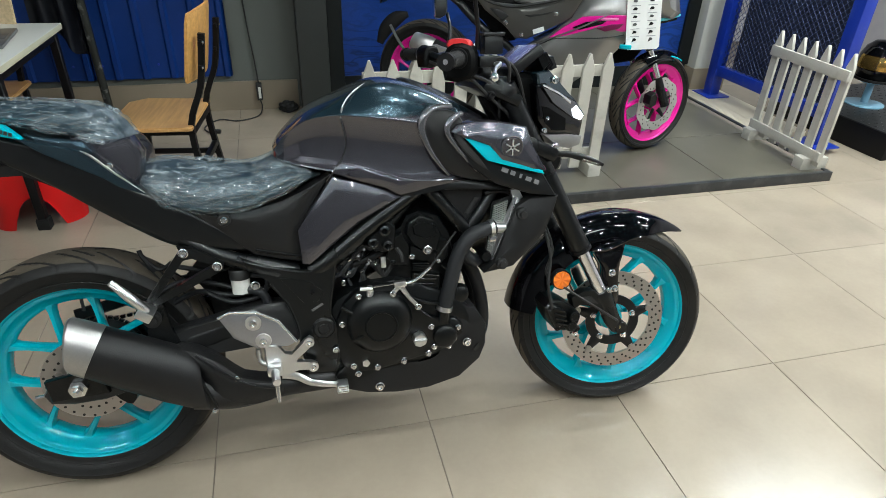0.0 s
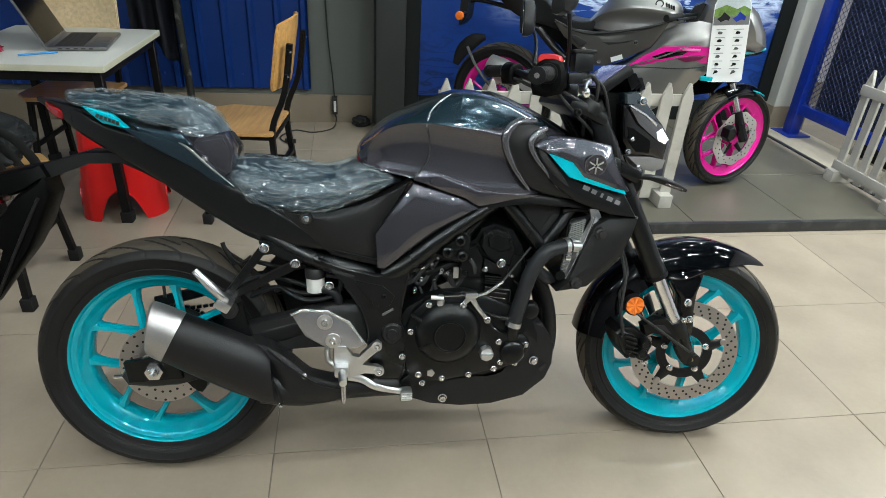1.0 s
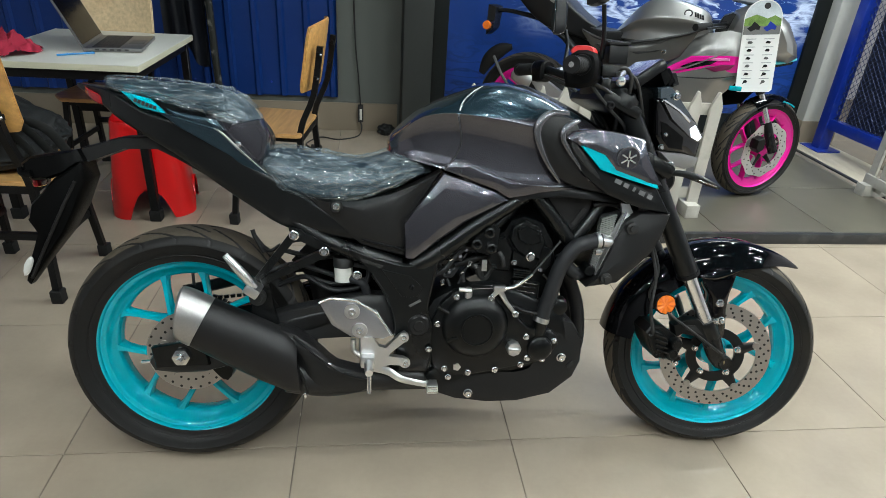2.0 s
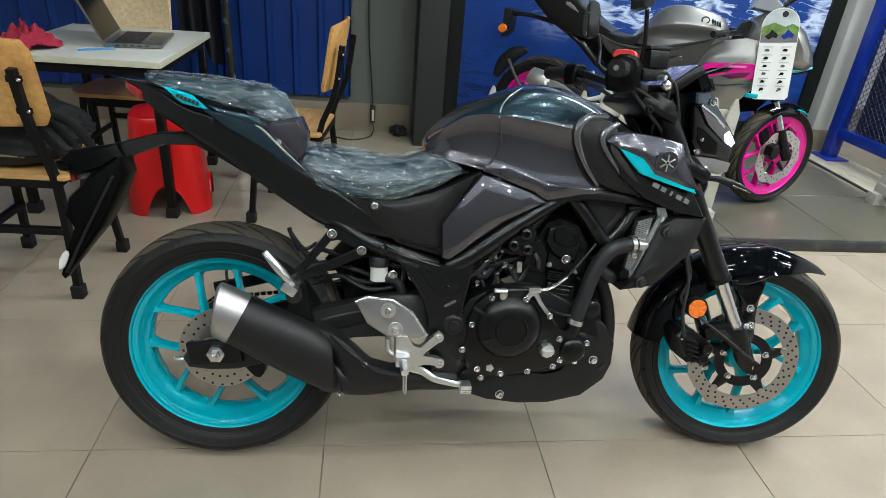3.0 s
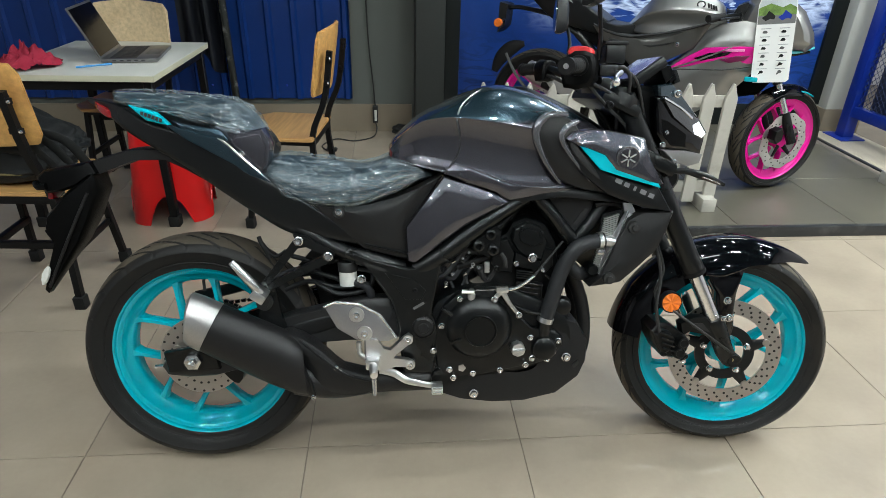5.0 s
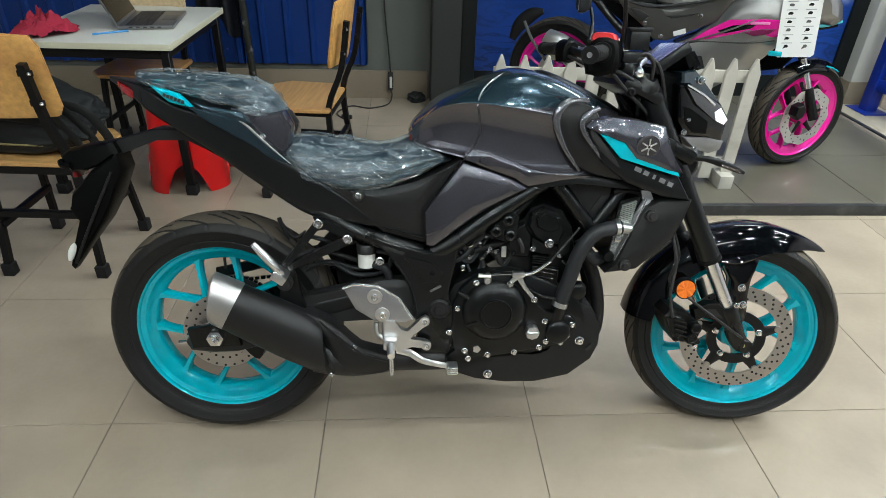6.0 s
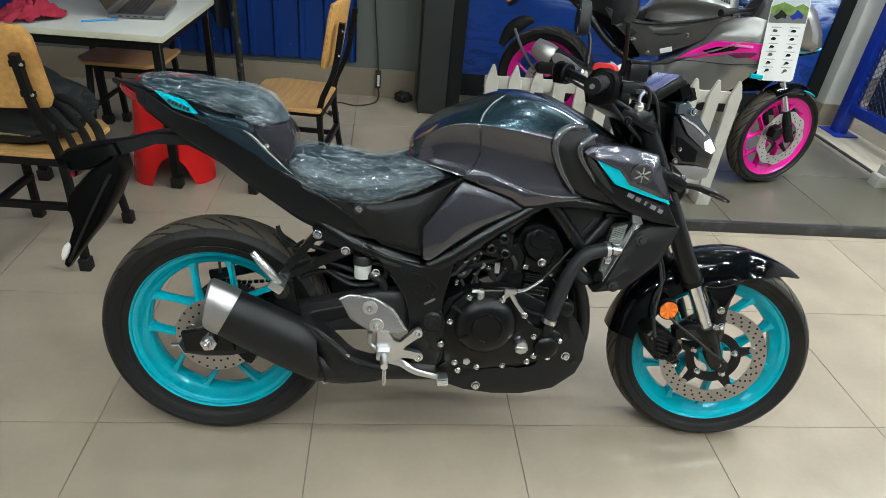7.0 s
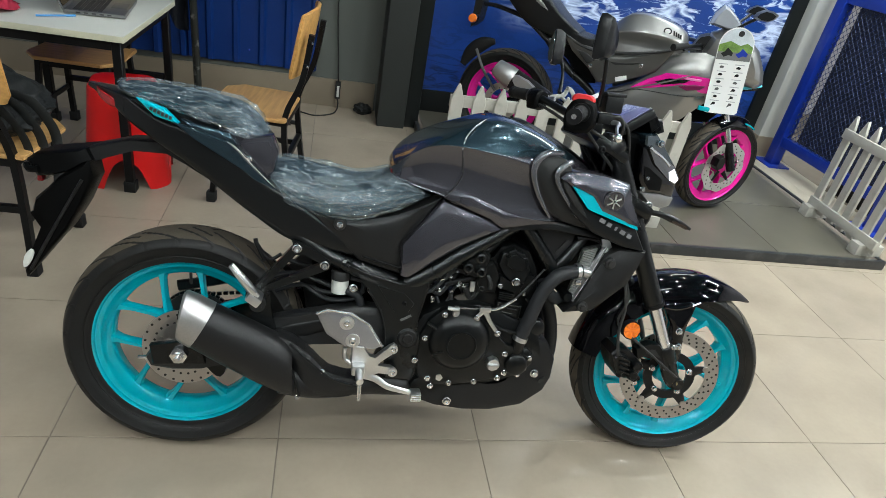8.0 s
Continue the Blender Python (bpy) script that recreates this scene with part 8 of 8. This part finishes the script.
part("fairing_ridge", tube([(0.65, -0.214, 0.572), (0.78, -0.232, 0.622), (0.92, -0.238, 0.69), (1.05, -0.238, 0.765)], [0.002, 0.004, 0.004, 0.002], 8, 4), M_SILVERPAINT, sport, "pale raised ridge")
part("lower_edge", tube([(0.60, -0.205, 0.545), (0.68, -0.215, 0.565), (0.76, -0.224, 0.60), (0.98, -0.232, 0.622), (1.10, -0.23, 0.648)], 0.003, 8, 4), M_CABLE, sport)
part("cover_trim", tube([(0.30, -0.19, 0.782), (0.38, -0.205, 0.752), (0.48, -0.212, 0.738), (0.566, -0.216, 0.748), (0.68, -0.218, 0.772), (0.80, -0.218, 0.806), (0.885, -0.212, 0.84), (0.94, -0.195, 0.865)], [0.005, 0.008, 0.009, 0.008, 0.007, 0.007, 0.006, 0.005], 8, 4), M_CABLE, sport)
# Two hollows whose shade is laid on as black plates.
part("cover_recess", inflate([(0.385, 0.722), (0.44, 0.72), (0.50, 0.69), (0.46, 0.66), (0.42, 0.69)], -0.2175, 0.002, 0.01, 1), M_CABLE, sport)
part("cover_recess", inflate([(0.56, 0.70), (0.66, 0.715), (0.74, 0.735), (0.70, 0.715), (0.60, 0.69)], -0.2195, 0.001, 0.006, 1), M_CABLE, sport)
for x, z in ((0.74, 0.72), (0.57, 0.60), (0.48, 0.655)):
    bolt((x, -0.216, z), 0.009, sport)
part("fairing_sticker", box(-0.03, -0.001, -0.012, 0.03, 0.001, 0.012, 0, None, Matrix.Translation((0.66, -0.222, 0.632)) @ Matrix.Rotation(radians(-22), 4, "Y")), M_CARD, sport, "small white sticker")
part("fairing_nose", slab([(1.00, 0.84), (1.03, 0.945), (1.10, 0.985), (1.20, 0.975), (1.29, 0.91), (1.35, 0.815), (1.368, 0.755), (1.335, 0.722), (1.234, 0.722), (1.10, 0.74)], [(-0.165, 0.62), (-0.145, 0.82), (-0.09, 0.97), (-0.05, 1.0), (0.05, 1.0), (0.09, 0.97), (0.145, 0.82), (0.165, 0.62)], 1, 0.006), M_SILVERPAINT, sport, "pointed silver nose fairing", 32)
part("nose_intake", slab([(1.19, 0.90), (1.24, 0.925), (1.275, 0.88), (1.27, 0.84), (1.21, 0.85)], [(-0.152, 0.8), (-0.135, 1.0), (-0.11, 1.0)], 1, 0.003), M_GLOSSBLK, sport, "dark headlamp opening")
part("nose_line", tube([(1.16, -0.155, 0.732), (1.24, -0.135, 0.724), (1.30, -0.105, 0.726), (1.365, -0.05, 0.746)], 0.008, 8, 4), M_TEALGLOSS, sport, "cyan edge line")
part("nose_under", tube([(1.15, -0.15, 0.715), (1.26, -0.115, 0.71), (1.35, -0.05, 0.728)], 0.010, 8, 4), M_GLOSSBLK, sport)
part("windscreen", slab([(1.0, 0.985), (1.012, 1.045), (1.045, 1.095), (1.075, 1.085), (1.13, 1.045), (1.215, 0.975), (1.10, 0.972)], [(-0.10, 0.7), (-0.07, 0.95), (-0.03, 1), (0.03, 1), (0.07, 0.95), (0.10, 0.7)], 1, 0.004), mat("glossy_clear_screen", (0.42, 0.44, 0.47), 0.06, 0.3, 1.0), sport, "glossy film-wrapped windscreen")
part("inner_fairing", slab([(0.95, 0.80), (0.98, 0.92), (1.06, 0.93), (1.06, 0.80)], [(-0.10, 0.9), (0.10, 0.9)], 2), M_PLASTIC, sport)
part("rider_seat", body_loft([(0.26, 0.815, 0.79, 0.76, 0.09), (0.32, 0.80, 0.775, 0.74, 0.12), (0.42, 0.785, 0.76, 0.73, 0.13), (0.52, 0.80, 0.77, 0.74, 0.10), (0.55, 0.80, 0.78, 0.75, 0.06)], tail_half, 16), M_PLASTIC, sport, "black rider seat")
stail = part("tail_fairing", body_loft([(-0.24, 1.07, 1.05, 1.03, 0.03), (-0.14, 1.06, 1.0, 0.93, 0.08), (-0.05, 1.04, 0.94, 0.85, 0.11), (0.06, 1.0, 0.88, 0.775, 0.125), (0.15, 0.945, 0.84, 0.755, 0.13), (0.25, 0.865, 0.80, 0.735, 0.13), (0.36, 0.80, 0.765, 0.71, 0.115)], tail_half, 20), M_PLASTIC2, sport, "raised black tail")
part("tail_flash", inflate([(-0.06, 1.0), (0.08, 0.955), (0.16, 0.875), (0.05, 0.91)], -0.118, 0.004, 0.02, 1, skew=(-0.15, 0.1)), M_SILVERPAINT, stail, "silver tail flash")
part("tail_red", inflate([(-0.20, 1.045), (-0.12, 1.03), (-0.06, 0.965), (-0.14, 0.985)], -0.085, 0.004, 0.02, 1), M_REDLENS, stail, "red tail lamp")
part("plate_carrier", tube([(0.10, 0, 0.79), (-0.05, 0, 0.81), (-0.2, 0, 0.825), (-0.29, 0, 0.80)], [0.02, 0.014, 0.012, 0.012], 10, 4, flat=1.6), M_PLASTIC, sport, "black plate carrier arm")
part("plate_holder", slab([(-0.29, 0.85), (-0.24, 0.84), (-0.25, 0.72), (-0.29, 0.68)], [(-0.06, 1), (0.06, 1)], 1, 0.004), M_PLASTIC, sport)
sg = part("rear_indicator", tube([(-0.25, -0.05, 0.76), (-0.26, -0.13, 0.745)], [0.006, 0.008], 8, 1), M_PLASTIC2, sport, "black rear indicator stalk")
part("indicator_lens", lathe([(0, -0.135), (0.022, -0.132), (0.026, -0.12), (0.024, -0.108), (0, -0.105)], 22, Matrix.Translation((-0.262, -0.02, 0.742))), M_AMBER, sg, "amber indicator lens")
part("rear_hugger", tube([(-0.305, -0.02, 0.45), (-0.268, -0.02, 0.535), (-0.20, -0.02, 0.60), (-0.13, -0.02, 0.628)], [0.02, 0.04, 0.04, 0.015], 10, 5, flat=0.3), M_PLASTIC, sport, "black rear mudguard")
part("hugger_stay", tube([(-0.22, -0.075, 0.57), (-0.15, -0.08, 0.46), (-0.05, -0.085, 0.36)], 0.009, 8, 3), M_GREYPL, sport)
part("swingarm", tube([(0.0, -0.10, 0.30), (0.2, -0.11, 0.36), (0.45, -0.10, 0.38)], [0.026, 0.034, 0.036], 10, 3, flat=0.6), M_FRAME, sport, "black swingarm")
ex = part("silencer", tube([(-0.02, -0.15, 0.50), (0.0, -0.15, 0.49), (0.25, -0.14, 0.40), (0.36, -0.13, 0.36), (0.55, -0.10, 0.30)], [0.045, 0.06, 0.06, 0.045, 0.03], 18, 4), M_SILENCER, sport, "black silencer")
part("silencer_cover", tube([(-0.05, -0.155, 0.51), (0.02, -0.165, 0.485), (0.06, -0.165, 0.47)], [0.05, 0.063, 0.062], 18, 2), M_SILVERCAP, ex, "silver end cover")
part("silencer_guard", slab([(0.06, 0.50), (0.16, 0.49), (0.30, 0.40), (0.26, 0.36), (0.10, 0.43)], [(-0.215, 0.9), (-0.205, 1), (-0.19, 1)], 2), M_SILVERCAP, ex, "pale heat guard")
part("crankcase", slab([(0.50, 0.28), (0.50, 0.42), (0.60, 0.50), (0.76, 0.50), (0.84, 0.40), (0.80, 0.28)], [(-0.13, 0.9), (-0.12, 1), (0.12, 1)], 2), M_ENGINE, sport, "dark engine")
hanger = part("footrest_plate", tube([(0.30, -0.165, 0.425), (0.375, -0.165, 0.455), (0.39, -0.165, 0.50), (0.43, -0.165, 0.47), (0.44, -0.165, 0.41)], [0.012, 0.014, 0.012, 0.013, 0.012], 10, 3, flat=0.5), M_WHITEPL, sport, "pale aluminium footrest hanger")
part("hanger_brace", tube([(0.36, -0.165, 0.445), (0.41, -0.168, 0.425), (0.47, -0.168, 0.455)], 0.010, 10, 3, flat=0.6), M_ALU, hanger)
part("heel_guard", slab([(0.43, 0.455), (0.475, 0.475), (0.50, 0.445), (0.49, 0.40), (0.45, 0.41)], [(-0.176, 0.9), (-0.170, 1)], 1, 0.002), M_ALU, hanger)
for x, z in ((0.385, 0.50), (0.455, 0.44)):
    bolt((x, -0.176, z), 0.008, hanger)
part("footpeg", tube([(0.47, -0.16, 0.40), (0.48, -0.24, 0.40)], 0.011, 10, 1), M_ALU, sport)
part("frame_tube", tube([(0.20, -0.11, 0.72), (0.35, -0.13, 0.60), (0.52, -0.13, 0.50), (0.55, -0.12, 0.38)], 0.022, 12, 4), M_FRAME, sport)
part("subframe_cover", slab([(0.08, 0.80), (0.26, 0.765), (0.40, 0.745), (0.50, 0.68), (0.52, 0.55), (0.44, 0.53), (0.33, 0.64), (0.20, 0.72)], [(-0.10, 0.93), (-0.09, 1.0), (0.09, 1.0)], 1, 0.004), M_MATT, sport)
part("seat_rail", tube([(0.05, -0.09, 0.80), (0.25, -0.11, 0.68), (0.38, -0.12, 0.57)], 0.014, 12, 4), M_FRAME, sport)
for sgn in (-1, 1):
    g = part("clip_on_bar", tube([(1.0, sgn * 0.10, 0.875), (0.94, sgn * 0.22, 0.87), (0.87, sgn * 0.33, 0.86)], 0.0115, 12, 3), M_FRAME, sport, "clip-on handlebar")
    part("grip", tube([(0.93, sgn * 0.235, 0.869), (0.868, sgn * 0.335, 0.86)], 0.017, 14, 1), M_RUBBERFOOT, g)
    part("lever", tube([(1.0, sgn * 0.2, 0.87), (0.95, sgn * 0.30, 0.865), (0.92, sgn * 0.36, 0.86)], 0.006, 8, 3), M_PLASTIC2, g)
for sgn in (-1, 1):
    s2 = part("mirror_stem", tube([(1.12, sgn * 0.08, 0.97), (1.17, sgn * 0.15, 1.03), (1.215, sgn * 0.22, 1.075)], 0.008, 8, 3), M_PLASTIC2, sport, "black fairing mirror")
    part("mirror_shell", slab([(1.175, 1.07), (1.22, 1.115), (1.29, 1.10), (1.25, 1.06)], [(sgn * 0.20, 0.8), (sgn * 0.25, 1.0), (sgn * 0.30, 0.7)], 2), M_PLASTIC2, s2)

# price card hung from the sport motorcycle
card = thing("info_card", Matrix.Translation((1.475, 1.66, 0.86)) @ Matrix.Rotation(radians(-24), 4, "Z") @ Matrix.Rotation(radians(-4), 4, "X") @ Matrix.Rotation(radians(-7), 4, "Y"), "tall white information card with rounded top hung on the motorcycle", "card")
w2, h2 = 0.083, 0.215
out = [(-w2 + 0.012, -h2), (w2 - 0.012, -h2), (w2, -h2 + 0.012), (w2, h2 - 0.085)] + [(w2 * math.cos(radians(a)), h2 - 0.085 + 0.085 * math.sin(radians(a))) for a in range(15, 180, 15)] + [(-w2, h2 - 0.085), (-w2, -h2 + 0.012)]
part("sheet", prism(out, -0.001, 0.001, 0), M_CARD, card)
pic = [(-w2 + 0.003, h2 - 0.16), (w2 - 0.003, h2 - 0.16), (w2 - 0.003, h2 - 0.09)] + [((w2 - 0.003) * math.cos(radians(a)), h2 - 0.088 + 0.083 * math.sin(radians(a))) for a in range(15, 180, 15)] + [(-w2 + 0.003, h2 - 0.09)]
part("picture", prism(pic, -0.0022, -0.0012, 0), mat("pale_sky_print", (0.52, 0.57, 0.60), 0.4, var=0.25, scale=160), card, "small landscape picture")
part("picture_band", prism([(-0.08, 0.095), (0.08, 0.095), (0.08, 0.125), (0.05, 0.142), (0.02, 0.128), (-0.03, 0.148), (-0.08, 0.128)], -0.003, -0.0023, 0), mat("green_hill_print", (0.14, 0.24, 0.05), 0.4, var=0.7, scale=200), card, "green printed hills")
part("picture_band", prism([(-0.08, 0.056), (0.08, 0.056), (0.08, 0.095), (-0.08, 0.095)], -0.003, -0.0023, 0), mat("grey_road_print", (0.17, 0.17, 0.165), 0.4, var=0.2), card)
for cx, m2 in ((-0.035, M_PLASTIC), (0.035, M_BLUESTEEL)):
    part("picture_shape", prism([(cx - 0.03, 0.085), (cx - 0.012, 0.098), (cx - 0.002, 0.116), (cx + 0.012, 0.106), (cx + 0.028, 0.092), (cx + 0.024, 0.076), (cx + 0.008, 0.08), (cx - 0.012, 0.07)], -0.004, -0.0031, 0), m2, card)
part("hole", lathe([(0, -0.003), (0.014, -0.003), (0.014, -0.001), (0, -0.001)], 20, Matrix.Translation((0.012, 0, h2 - 0.03))), M_CABLE, card)
for i in range(6):
    for j in range(2):
        x, z = (-0.042 if j == 0 else 0.038), 0.022 - i * 0.037
        part("icon", prism([(x - 0.011, z - 0.007), (x + 0.006, z - 0.008), (x + 0.011, z - 0.001), (x + 0.004, z + 0.004 + 0.002 * (i % 2)), (x - 0.006, z + 0.005), (x - 0.012, z + 0.001 - 0.003 * (j + i) % 2)], -0.0022, -0.0012, 0), M_ENGINE if (i + j) % 3 else M_GREYPL, card)
        part("text_bar", box(x - 0.02, -0.0022, z + 0.012, x + 0.024, -0.0012, z + 0.0155), M_PRINT, card)
clip = thing("clip", Matrix.Translation((1.41, 1.66, 0.655)) @ Matrix.Rotation(radians(-20), 4, "Z"), "turquoise plastic clip at the card's lower corner", "clip")
part("jaw", box(-0.03, -0.012, -0.01, 0.03, 0.012, 0.012, 0.006), M_TEAL, clip)


# ---- lamps under the ceiling ----
for lx, ly, power in FILL_TUBES:
    root = thing("fill_tube", pose(lx, ly, CEIL - 0.1), "white housing of an added fill tube under the ceiling", "ceiling light", "ceiling tube lights")
    part("housing", box(-0.62, -0.08, 0.005, 0.62, 0.08, 0.1, 0.004), M_WHITEPL, root)

SPOTS = [(-2.6 + i * 0.95 + 0.3 * (j % 2), -3.1 + j * 1.1) for j in range(5) for i in range(7) if not (j > 2 and i < 3) and not (i == 0 and j % 2)]
for sx, sy in SPOTS:
    root = thing("spotlight", pose(sx, sy, CEIL), "small round recessed spotlight", "spotlight", "recessed ceiling spotlights")
    part("trim_ring", lathe([(0.037, 0.0), (0.055, 0.0), (0.055, 0.012), (0.037, 0.012)], 24, Matrix.Rotation(radians(-90), 4, "X")), M_WHITEPL, root)
    part("diffuser", lathe([(0, 0.016), (0.034, 0.016), (0.036, 0.013), (0, 0.0125)], 24, Matrix.Rotation(radians(-90), 4, "X")), M_LED, root)

# ---- floor tiles ----
PITCH = 0.6
shared = finish(box(0.0011, 0.0011, -0.02, PITCH - 0.0011, PITCH - 0.0011, 0.0, 0.0008, seg=1), "tile", M_TILE)
for i in range(15):
    for j in range(13):
        tile = new("tile", shared)
        tile.parent = floor
        tile.location = (X0 + i * PITCH, Y0 + j * PITCH, 0)
shared = finish(box(0.002, 0.002, 0.03, 0.598, 0.598, 0.05, 0.0012, seg=1), "platform_tile", M_PLATTILE)
half = finish(box(0.002, 0.002, 0.03, 0.598, 0.477, 0.05, 0.0012, seg=1), "platform_tile", M_PLATTILE)
for i in range(4):
    for j in range(3):
        tile = new("tile", half if j == 2 else shared)
        tile.parent = platform
        tile.location = (0.1 + i * 0.6, 1.265 + j * 0.6, 0)
